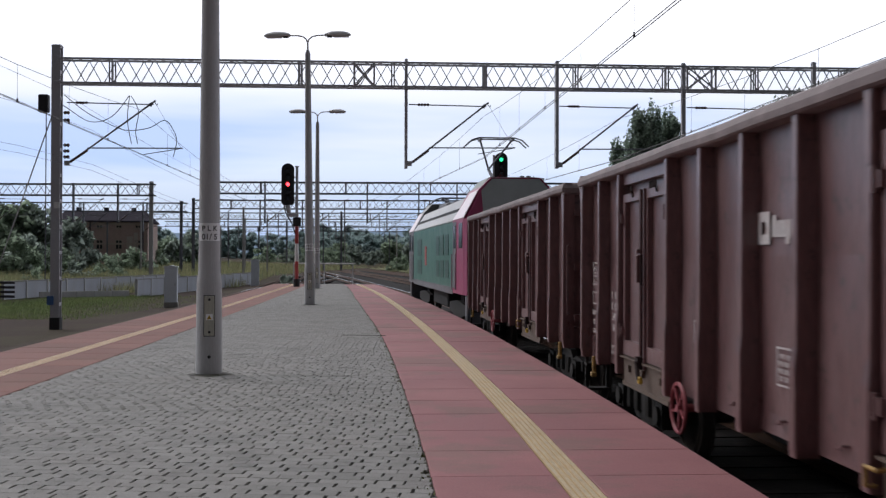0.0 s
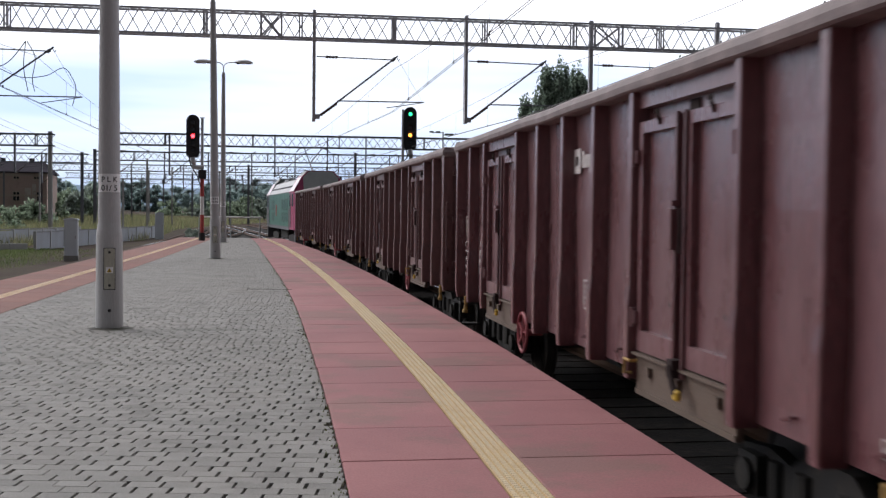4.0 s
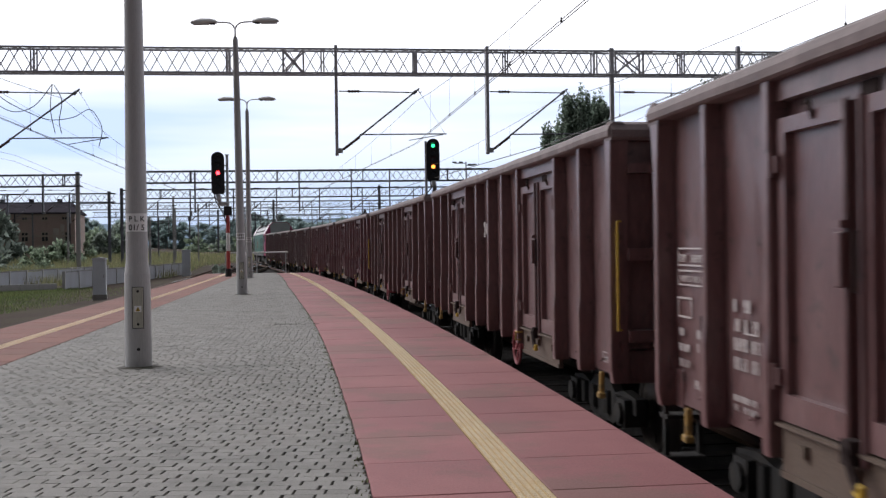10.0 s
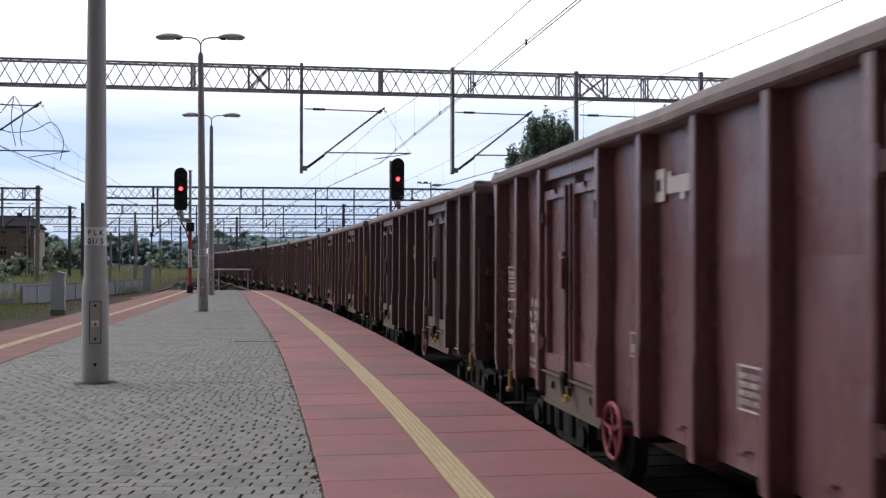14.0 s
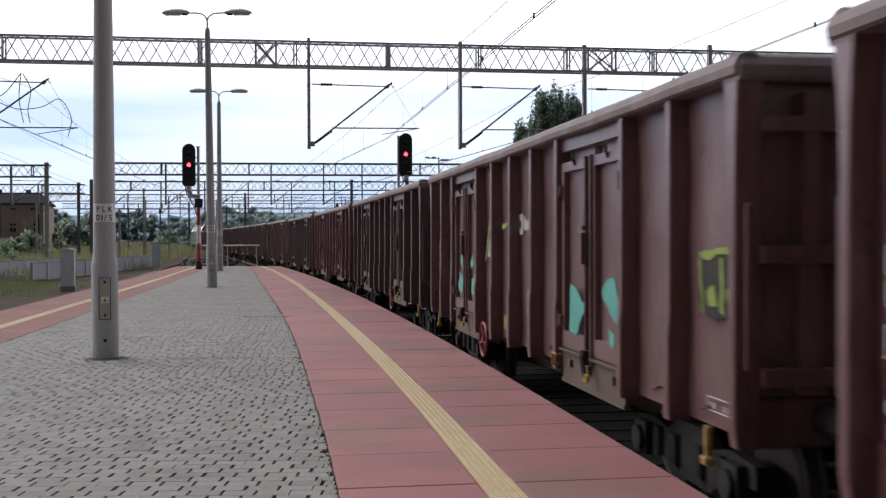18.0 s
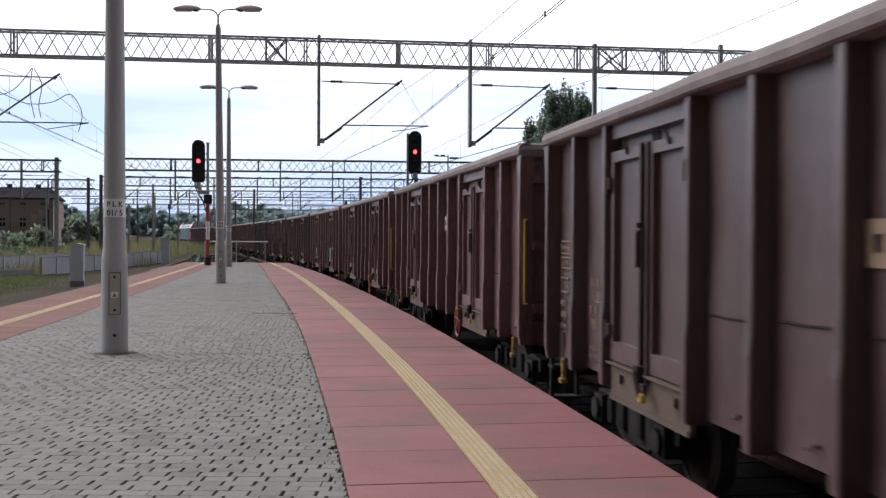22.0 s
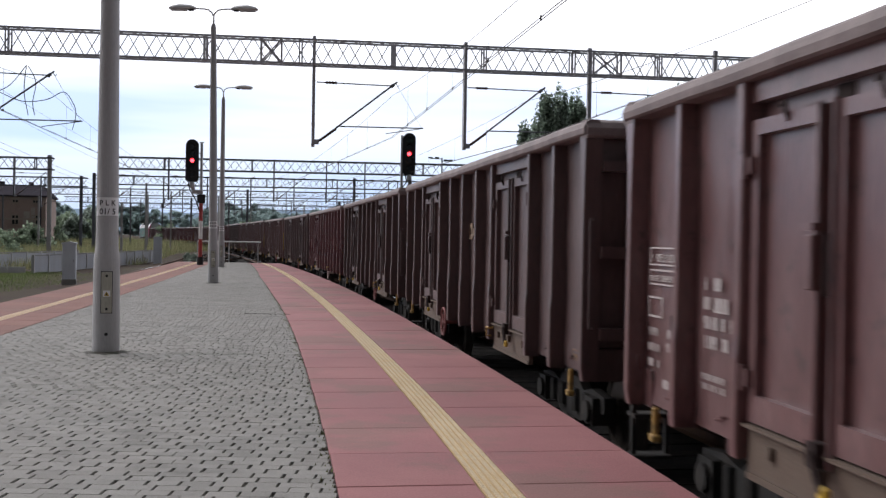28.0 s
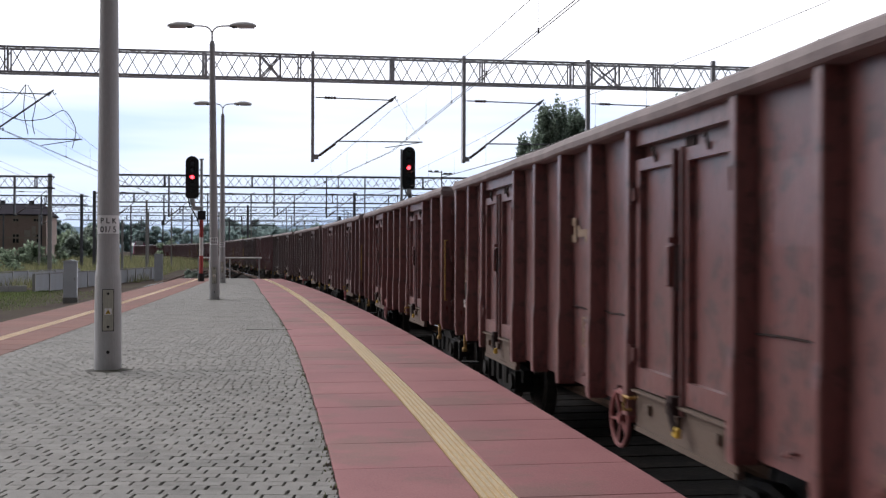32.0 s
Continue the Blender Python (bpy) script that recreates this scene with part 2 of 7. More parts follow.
M["white"] = mat("white_paint", (0.80, 0.80, 0.79), 0.6, vary=0.12, second=(0.5, 0.48, 0.44), amount=0.4)
M["sign_white"] = mat("sign_white", (0.86, 0.86, 0.87), 0.5, vary=0.06)
M["red_paint"] = mat("red_paint", (0.42, 0.05, 0.05), 0.55, vary=0.15, second=(0.30, 0.05, 0.04), amount=0.5)
M["signal_red"] = mat("lit_red_lens", (1.0, 0.03, 0.04), 0.3, vary=0, bump=0, emit=9.0)
M["signal_green"] = mat("lit_green_lens", (0.03, 0.75, 0.27), 0.3, vary=0, bump=0, emit=2.6)
M["signal_amber"] = mat("lit_amber_lens", (1.0, 0.33, 0.05), 0.3, vary=0, bump=0, emit=3.2)
M["lens_dark"] = mat("dark_lens", (0.02, 0.022, 0.028), 0.15, vary=0, bump=0)
M["fence_cap"] = mat("grey_fence_rail", (0.19, 0.185, 0.19), 0.8, vary=0.3, scale=5)
M["fence"] = mat("grey_fence_panel", (0.33, 0.35, 0.395), 0.75, vary=0.15, scale=1.5, second=(0.26, 0.27, 0.28), amount=0.6, streak=3)
M["cabinet"] = mat("grey_cabinet", (0.66, 0.70, 0.75), 0.55, vary=0.1, scale=2)
M["brick"] = mat("old_brick", (0.42, 0.315, 0.275), 0.9, vary=0.35, scale=0.9, fine=12, second=(0.28, 0.22, 0.19), amount=0.7)
M["plaster"] = mat("stained_plaster", (0.42, 0.36, 0.30), 0.9, vary=0.25, scale=0.7, second=(0.22, 0.165, 0.13), amount=0.6)
M["peeled"] = mat("peeled_plaster", (0.46, 0.42, 0.38), 0.9, vary=0.3, scale=1.2, second=(0.24, 0.17, 0.14), amount=0.7)
M["roof_dark"] = mat("tarred_roof", (0.060, 0.056, 0.066), 0.98, vary=0.3, scale=0.8, spec=0.0)
M["yard_lamp"] = mat("lit_yard_lamp", (1.0, 0.97, 0.88), 0.4, vary=0, bump=0, emit=14.0)
M["glass_dark"] = mat("dark_window", (0.02, 0.024, 0.028), 0.1, vary=0.05, bump=0)
M["leaf"] = mat("leaf", (0.26, 0.325, 0.235), 0.7, vary=0.3, scale=0.6, fine=5, bump=0, rand=0.45, leafy=0.75, spec=0.1)
M["leaf_dark"] = mat("poplar_leaf", (0.21, 0.265, 0.21), 0.7, vary=0.3, scale=0.6, fine=5, bump=0, rand=0.45, leafy=0.7, spec=0.1)
# paler and bluer than foliage: the colour stands in for air haze
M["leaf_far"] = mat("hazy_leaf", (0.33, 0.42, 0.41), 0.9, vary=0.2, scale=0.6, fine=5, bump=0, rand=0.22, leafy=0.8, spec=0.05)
M["leaf_dull"] = mat("dull_leaf", (0.28, 0.33, 0.285), 0.8, vary=0.3, scale=0.6, fine=5, bump=0, rand=0.4, leafy=0.75, spec=0.1)
M["weeds"] = mat("weeds", (0.32, 0.305, 0.17), 0.9, vary=0.35, scale=0.7, fine=8, bump=0, rand=0.45, second=(0.17, 0.23, 0.10), amount=0.9, leafy=0.4, spec=0.1)
M["grass"] = mat("grass_blades", (0.15, 0.165, 0.07), 0.9, vary=0.3, scale=0.7, fine=8, bump=0, rand=0.4)
M["bark"] = mat("bark", (0.19, 0.17, 0.15), 0.95, vary=0.3)
# bluish distance haze is painted in, and the emission lifts it further
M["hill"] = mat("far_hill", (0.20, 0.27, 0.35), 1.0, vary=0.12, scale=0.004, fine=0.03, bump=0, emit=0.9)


def paint(name, color, dusty, amount=0.55, rough=0.33, lo=0.60):
    return mat(name, color, rough, vary=0.36, scale=1.9, fine=26, bump=0.45, second=dusty, amount=amount, streak=2.5, cover_lo=0.4, cover_hi=0.66, spots=(0.042, 0.025, 0.023), spot_lo=lo - 0.02, spot_scale=7.0, spot_amount=0.75, spec=0.8, dust=0.16)


PAINTS = [
    paint("oxide_red_paint", (0.114, 0.052, 0.052), (0.155, 0.095, 0.093)),
    paint("faded_brown_paint", (0.060, 0.031, 0.030), (0.080, 0.047, 0.045), rough=0.42),
    paint("fresh_red_paint", (0.112, 0.041, 0.046), (0.153, 0.084, 0.089), 0.5, 0.30, 0.66),
    paint("rusty_brown_paint", (0.138, 0.050, 0.046), (0.094, 0.046, 0.042), lo=0.545),
    paint("sooty_brown_paint", (0.073, 0.050, 0.046), (0.099, 0.069, 0.064), rough=0.42),
]
M["sill"] = mat("dusty_ochre_sill", (0.115, 0.084, 0.063), 0.85, vary=0.3, scale=3, second=(0.09, 0.06, 0.045), amount=0.7)
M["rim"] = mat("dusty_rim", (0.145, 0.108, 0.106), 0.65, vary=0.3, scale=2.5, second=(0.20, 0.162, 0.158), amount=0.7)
M["yellow_dirty"] = mat("dirty_yellow", (0.36, 0.215, 0.05), 0.7, vary=0.3, scale=8, second=(0.10, 0.07, 0.03), amount=0.7)
M["handwheel_rust"] = mat("rusty_handwheel", (0.22, 0.075, 0.07), 0.7, vary=0.25, scale=8)
M["handwheel_pale"] = mat("pale_worn_handwheel", (0.42, 0.33, 0.30), 0.7, vary=0.25, scale=8)
M["bogie"] = mat("oily_bogie", (0.018, 0.016, 0.015), 0.85, vary=0.4, scale=5, second=(0.036, 0.029, 0.024), amount=0.6)
M["wheel_steel"] = mat("wheel_steel", (0.10, 0.085, 0.075), 0.6, metal=0.5, vary=0.3)
M["handwheel"] = mat("red_handwheel", (0.28, 0.06, 0.07), 0.5, vary=0.15)
M["yellow"] = mat("yellow_paint", (0.55, 0.37, 0.035), 0.55, vary=0.2, scale=5, second=(0.35, 0.22, 0.05), amount=0.5)
# darker and duller than steel, as it also paints the shaded door gap
M["latch"] = mat("dark_latch_steel", (0.030, 0.021, 0.020), 0.9, vary=0.3, scale=6, spec=0.15)
M["letter"] = mat("chalky_lettering", (0.52, 0.49, 0.48), 0.7, vary=0.25, scale=9, bump=0, second=(0.30, 0.22, 0.21), amount=0.6)
M["letter_old"] = mat("yellowed_lettering", (0.27, 0.19, 0.13), 0.8, vary=0.3, scale=9, bump=0, second=(0.15, 0.09, 0.07), amount=0.6)
M["teal"] = mat("teal_spray", (0.08, 0.34, 0.29), 0.6, vary=0.15, bump=0)
M["lime"] = mat("lime_spray", (0.20, 0.28, 0.045), 0.6, vary=0.15, bump=0)
M["loco_green"] = mat("loco_green", (0.045, 0.160, 0.120), 0.4, vary=0.1, scale=1.5)
M["loco_dark_green"] = mat("loco_dark_green", (0.016, 0.075, 0.056), 0.4, vary=0.1)
M["loco_dusty"] = mat("loco_dusty_end", (0.36, 0.39, 0.38), 0.75, vary=0.2, scale=1.5)
M["loco_pink"] = mat("loco_magenta", (0.34, 0.045, 0.125), 0.4, vary=0.1, scale=1.5)
M["loco_pale"] = mat("loco_pale_pink", (0.86, 0.76, 0.80), 0.4, vary=0.06)
M["loco_grey"] = mat("loco_grey", (0.13, 0.13, 0.14), 0.5, vary=0.12, scale=2)
M["loco_roof"] = mat("loco_roof", (0.50, 0.51, 0.52), 0.6, vary=0.15, scale=2)

# ---- mesh helpers ----
def part(name, bm, material, parent=None, label="", smooth=False, m=None):
    """Links a bmesh as one mesh object under a thing or a part."""
    me = bpy.data.meshes.new(name)
    bm.normal_update()
    bm.to_mesh(me)
    bm.free()
    if material:
        me.materials.append(material)
    if smooth:
        me.polygons.foreach_set("use_smooth", [True] * len(me.polygons))
    ob = new(name, me)
    if parent:
        ob.parent = parent
    if m is not None:
        ob.matrix_basis = m
    if label:
        ob["label"] = label
    return ob


def again(src, parent, m=None, name=None):
    """Another object on the mesh of src."""
    ob = new(name or src.name.split(".")[0], src.data)
    ob.parent = parent
    if m is not None:
        ob.matrix_basis = m
    if "label" in src:
        ob["label"] = src["label"]
    return ob


def thing(name, m, label, category, group="", kind=""):
    e = new(name)
    e.empty_display_size = 0.2
    e.matrix_basis = m
    return tagged(e, label, category, group, kind)


def B():
    return bmesh.new()


BOX = ((0, 1, 3, 2), (4, 6, 7, 5), (0, 4, 5, 1), (2, 3, 7, 6), (0, 2, 6, 4), (1, 5, 7, 3))


def box(bm, x0, x1, y0, y1, z0, z1, m=None):
    vs = []
    for x in (x0, x1):
        for y in (y0, y1):
            for z in (z0, z1):
                v = Vector((x, y, z))
                vs.append(bm.verts.new(m @ v if m else v))
    for f in BOX:
        bm.faces.new([vs[i] for i in f])
    return bm


def bevel(bm, w=0.01, seg=1):
    bmesh.ops.bevel(bm, geom=bm.edges[:], offset=w, segments=seg, affect="EDGES", clamp_overlap=True)
    return bm


def tube(bm, pts, radii, seg=8, cap=True):
    """A round bar along points, with a radius at each (or one for all)."""
    pts = [Vector(p) for p in pts]
    if not hasattr(radii, "__len__"):
        radii = [radii] * len(pts)
    rings = []
    side = None
    for i, p in enumerate(pts):
        d = (pts[min(i + 1, len(pts) - 1)] - pts[max(i - 1, 0)]).normalized()
        if side is None:
            side = d.orthogonal().normalized()
        side = (side - d * side.dot(d)).normalized()
        up = d.cross(side)
        rings.append([bm.verts.new(p + radii[i] * (math.cos(a) * side + math.sin(a) * up)) for a in (2 * math.pi * k / seg for k in range(seg))])
    for a, b in zip(rings, rings[1:]):
        for k in range(seg):
            bm.faces.new((a[k], a[(k + 1) % seg], b[(k + 1) % seg], b[k]))
    if cap:
        bm.faces.new(rings[0][::-1])
        bm.faces.new(rings[-1])
    return bm


def bar(bm, a, b, w, h=None):
    """A square bar from a to b."""
    a, b = Vector(a), Vector(b)
    h = h or w
    d = (b - a).normalized()
    up = Vector((0, 0, 1)) if abs(d.z) < 0.95 else Vector((0, 1, 0))
    s = d.cross(up).normalized()
    u = s.cross(d)
    vs = [bm.verts.new(p + s * (i * w / 2) + u * (j * h / 2)) for p in (a, b) for i, j in ((-1, -1), (1, -1), (1, 1), (-1, 1))]
    for f in ((0, 1, 2, 3), (7, 6, 5, 4), (0, 4, 5, 1), (1, 5, 6, 2), (2, 6, 7, 3), (3, 7, 4, 0)):
        bm.faces.new([vs[i] for i in f])
    return bm


def prism(bm, outline, axis_a, axis_b, depth, at=(0, 0, 0)):
    """A flat outline of (a, b) pairs pushed out along the third axis; axis_a, axis_b and depth are vectors."""
    at, axis_a, axis_b, depth = Vector(at), Vector(axis_a), Vector(axis_b), Vector(depth)
    lo = [bm.verts.new(at + axis_a * a + axis_b * b) for a, b in outline]
    hi = [bm.verts.new(v.co + depth) for v in lo]
    bm.faces.new(lo[::-1])
    bm.faces.new(hi)
    for i in range(len(lo)):
        j = (i + 1) % len(lo)
        bm.faces.new((lo[i], lo[j], hi[j], hi[i]))
    return bm


def ring(bm, centre, normal, radius, thick, seg=24, minor=6):
    c, n = Vector(centre), Vector(normal).normalized()
    a = n.orthogonal().normalized()
    b = n.cross(a)
    rings = []
    for k in range(seg):
        t = 2 * math.pi * k / seg
        out = a * math.cos(t) + b * math.sin(t)
        rings.append([bm.verts.new(c + out * (radius + thick * math.cos(2 * math.pi * q / minor)) + n * thick * math.sin(2 * math.pi * q / minor)) for q in range(minor)])
    for k in range(seg):
        for q in range(minor):
            bm.faces.new((rings[k][q], rings[(k + 1) % seg][q], rings[(k + 1) % seg][(q + 1) % minor], rings[k][(q + 1) % minor]))
    return bm


def disc(bm, centre, normal, radius, depth, seg=20):
    c, n = Vector(centre), Vector(normal).normalized()
    return tube(bm, [c, c + n * depth], radius, seg)


# ---- plan: the line of the train's platform side, the rails 0.6 m under the platform ----
RAIL_Z, GROUND_Z = -0.60, -0.88
TH0, K1, K2, KF = 0.1314, 0.0018, -2.68e-6, 0.0003
SS = np.arange(-420.0, 560.0, 0.5)
TURN = np.where(SS < 0, 0, np.where(SS < 70, K1 * SS + K2 * SS ** 2, K1 * 70 + K2 * 4900 + KF * (SS - 70) + 0.0012 * np.maximum(SS - 155, 0) - 0.003 * np.maximum(SS - 250, 0)))
HEAD = TH0 + TURN
LX, LY = np.cumsum(-np.sin(HEAD) * 0.5), np.cumsum(np.cos(HEAD) * 0.5)
ZERO = int(np.argmin(abs(SS)))
LX, LY = LX - LX[ZERO] + 2.645, LY - LY[ZERO] + 0.35


def line(s, off=0.0, z=0.0):
    """The place at s metres along the line, off metres to its right, and the heading."""
    h = float(np.interp(s, SS, HEAD))
    return Vector((float(np.interp(s, SS, LX)) + off * math.cos(h), float(np.interp(s, SS, LY)) + off * math.sin(h), z)), h


def grade(s):
    return max(0.0, s - 60) * 0.0022


def at(s, off=0.0, z=0.0):
    p, h = line(s, off, z)
    return Matrix.Translation(p) @ Matrix.Rotation(h, 4, "Z")


# the platform's other side
def left(y, off=0.0):
    """The yellow line of the far platform side at y, off metres to its right."""
    slope = -0.125 - 0.00044 * y
    return Vector((-5.35 - 0.125 * y - 0.00022 * y * y + off, y + off * slope * 0, 0.0)), math.atan(-slope)


def strip(bm, places, z, width_pairs):
    """A flat band along places; width_pairs gives the two edges of each."""
    a = [bm.verts.new((p.x, p.y, z)) for p, q in width_pairs]
    b = [bm.verts.new((q.x, q.y, z)) for p, q in width_pairs]
    for i in range(len(a) - 1):
        bm.faces.new((a[i], b[i], b[i + 1], a[i + 1]))
    return bm


# ---- ground ----
bm = B()
reach = [-3000, -1200, -500, -260] + [-200 + 8 * i for i in range(56)] + [300, 500, 900, 1600, 3000]
gv = {}
for i, x in enumerate(reach):
    for j, y in enumerate(reach):
        yy = y + 60
        rise = min(max(0.0, yy - 90) * 0.0035, 2.5) + 0.9 * max(0, min(1, (-x - 26) / 30))
        if x > 12:
            rise = min(rise, 0.3)
        gv[i, j] = bm.verts.new((x, yy, GROUND_Z + rise + 0.05 * noise.noise(Vector((x * 0.07, yy * 0.07, 0)))))
for i in range(len(reach) - 1):
    for j in range(len(reach) - 1):
        bm.faces.new((gv[i, j], gv[i + 1, j], gv[i + 1, j + 1], gv[i, j + 1]))
tagged(part("ground", bm, M["ground"], smooth=True), "dry grass and gravel railway ground", "ground", kind="structure")


# ---- tracks ----
def ballast(name, points, material="ballast", label="dirty track ballast, coloured dark for under-train shade"):
    bm = B()
    prof = ((-2.4, -0.30), (-1.5, -0.17), (1.5, -0.17), (2.4, -0.30))
    rows_ = []
    for p, h in points:
        rows_.append([bm.verts.new((p.x + a * math.cos(h), p.y + a * math.sin(h), p.z + b + 0.02 * noise.noise(Vector((p.x, p.y, a))))) for a, b in prof])
    for r0, r1 in zip(rows_, rows_[1:]):
        for k in range(3):
            bm.faces.new((r0[k], r0[k + 1], r1[k + 1], r1[k]))
    return tagged(part(name, bm, M[material], smooth=True), label, "ballast", kind="structure")


def rails(points, head_material="rail_top"):
    track_thing = thing("railway_track", Matrix.Identity(4), "rusty steel rails on concrete sleepers in dark ballast", "railway track", "tracks", "structure")
    for side in (-0.7535, 0.7535):
        foot, head = B(), B()
        for prof, bm in ((((-0.07, -0.165), (0.07, -0.165), (0.012, -0.14), (0.012, -0.04), (0.036, -0.02), (0.036, -0.002), (-0.036, -0.002), (-0.036, -0.02), (-0.012, -0.04), (-0.012, -0.14)), foot), (((-0.033, -0.002), (0.033, -0.002), (0.03, 0.004), (-0.03, 0.004)), head)):
            prev = None
            for p, h in points:
                row = [bm.verts.new((p.x + (side + a) * math.cos(h), p.y + (side + a) * math.sin(h), p.z + b)) for a, b in prof]
                if prev:
                    for k in range(len(prof)):
                        q = (k + 1) % len(prof)
                        bm.faces.new((prev[k], prev[q], row[q], row[k]))
                prev = row
        part("rail", foot, M["rail"], track_thing)
        part("rail_head", head, M[head_material], track_thing)
    verts, faces = [], []
    acc = 0.0
    for (p, h), (q, g) in zip(points, points[1:]):
        n_ = max(1, int((q - p).length / 0.62))
        for k in range(n_):
            c = p.lerp(q, k / n_)
            hh = h + (g - h) * k / n_
            o = len(verts)
            for a in (-1.3, 1.3):
                for b in (-0.125, 0.125):
                    for z in (-0.33, -0.164):
                        verts.append((c.x + a * math.cos(hh) - b * math.sin(hh), c.y + a * math.sin(hh) + b * math.cos(hh), c.z + z))
            faces += [tuple(o + i for i in f) for f in BOX]
    me = bpy.data.meshes.new("sleepers")
    me.from_pydata(verts, [], faces)
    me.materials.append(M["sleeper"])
    ob = new("sleepers", me)
    ob.parent = track_thing
    tagged(ob, kind="stuff")


def line_points(off, s0, s1, step=6.0):
    out = []
    s = s0
    while s <= s1:
        p, h = line(s, off)
        p.z = RAIL_Z + grade(s)
        out.append((p, h))
        s += step
    return out


def left_points(off, y0, y1, step=6.0):
    out = []
    y = y0
    while y <= y1:
        p, h = left(y)
        p.x += off
        p.z = RAIL_Z + max(0, y - 60) * 0.0022
        out.append((p, h))
        y += step
    return out


for k, off in enumerate((1.5, 6.3, 11.0)):
    pts = line_points(off, -60, 420)
    ballast("ballast_bed", pts)
    rails(pts, "rail_top" if k == 0 else "rail")
pts = left_points(-2.85, -20, 130)
ballast("ballast_bed", pts, "ground", "earth-covered track bed")
rails(pts, "rail")
# a turnout from the far track across to the train's track beyond the platform
pts = []
for k in range(22):
    u = k / 21
    a, _ = left(66 + 70 * u)
    a.x -= 2.85
    b, _ = line(66 + 70 * u, 1.5)
    w_ = u * u * (3 - 2 * u)
    p = a.lerp(b, w_)
    p.z = RAIL_Z + max(0, p.y - 60) * 0.0022 + 0.004
    pts.append([p, 0.0])
for k in range(22):
    d = pts[min(k + 1, 21)][0] - pts[max(k - 1, 0)][0]
    pts[k][1] = math.atan2(-d.x, d.y)
rails([tuple(p) for p in pts])
# ---- platform ----
EDGE, YEL, INNER = -0.15, -1.34, -2.35      # offsets from the train's line


def inner(s):
    """The edge between red slabs and pavers, straighter than the curve of the track."""
    return INNER + float(np.interp(s, (8, 12, 17, 21.5, 31, 42, 52, 60), (0, -0.03, -0.06, -0.10, -0.20, -0.18, 0.08, 0.30)))


def yellow(s):
    return YEL + float(np.interp(s, (10, 20, 30, 42, 60), (0, -0.05, -0.06, 0.0, 0.14)))


S0, S1 = -14, 64
body = B()
right_pts = [line(s, EDGE)[0] for s in range(S0, S1 + 1)]
left_pts = [left(y, -1.2)[0] for y in range(S0, 64)]
ring_pts = right_pts + left_pts[::-1]
lo = [body.verts.new((p.x, p.y, GROUND_Z)) for p in ring_pts]
hi = [body.verts.new((p.x, p.y, -0.05)) for p in ring_pts]
body.faces.new(hi)
for i in range(len(lo)):
    j = (i + 1) % len(lo)
    body.faces.new((lo[i], lo[j], hi[j], hi[i]))
platform = tagged(part("platform", body, M["concrete"]), "station platform of grey pavers and red edge slabs", "platform", kind="structure")

dirt = B()
strip(dirt, None, -0.022, [(line(s, inner(s) + 0.02)[0], left(line(s, inner(s))[0].y, 0.85 - 0.02)[0]) for s in range(S0, S1)])
part("joint_bed", dirt, M["joint"], platform, "dark dirt with weeds in the joints")

# ---- wagons: x ahead along the track, y to the platform side, z up from the rail ----
LOW = 0.90
RIBS = (-6.22, -5.15, -4.1, -2.1, -1.05, 0.0, 1.05, 2.1, 4.1, 5.15, 6.22)
DOORS = ((-4.1, -2.1), (2.1, 4.1))


def painted(ob):
    """The paint belongs to the wagon, not to the mesh."""
    ob.material_slots[0].link = "OBJECT"
    ob["painted"] = 1
    return ob


def side_panel(y, x0, x1):
    """One side sheet between the door openings, folded slightly in at its foot."""
    bm = B()
    n_ = max(2, int((x1 - x0) / 0.26))
    prof = ((1.350, LOW), (1.355, 1.05), (1.355, 1.6), (1.355, 2.2), (1.355, 2.7), (1.355, 3.16))
    grid = []
    for i in range(n_ + 1):
        x = x0 + (x1 - x0) * i / n_
        grid.append([bm.verts.new((x, y * (a - (0.010 - 0.024 * noise.noise(Vector((x * 1.7, z * 1.5, 3.0 + y)))) * (0 < k < 5)), z)) for k, (a, z) in enumerate(prof)])
    back = [[bm.verts.new((v.co.x, v.co.y - y * 0.012, v.co.z)) for v in row] for row in grid]
    for g in (grid, back):
        for a, b in zip(g, g[1:]):
            for k in range(len(prof) - 1):
                bm.faces.new((a[k], b[k], b[k + 1], a[k + 1]))
    return bm


def rib_mesh(half=0.055, corner=False):
    """A hat-shaped stanchion that widens in a gusset near its foot."""
    bm = B()
    foot = 0.87
    rows_ = ((foot, 0.036, 1.500), (0.93, 0.036, 1.505), (1.46, 0.036, 1.505), (1.60, 0.030, 1.490), (3.135, 0.028, 1.486)) if not corner else ((foot, 0.05, 1.48), (1.0, 0.05, 1.50), (2.45, 0.05, 1.495), (2.75, 0.062, 1.495), (3.135, 0.105, 1.500))
    prev = None
    for z, w, y in rows_:
        f_ = w if corner else w + 0.04
        row = [bm.verts.new(c) for c in ((-w - 0.008, 1.335, z), (-w, y - 0.010, z), (-w + 0.010, y, z), (f_ - 0.010, y, z), (f_, y - 0.010, z), (f_ + 0.008, 1.335, z))]
        if prev:
            for k in range(5):
                bm.faces.new((prev[k], prev[k + 1], row[k + 1], row[k]))
        else:
            bm.faces.new(row)
        prev = row
    bm.faces.new(prev[::-1])
    return bm


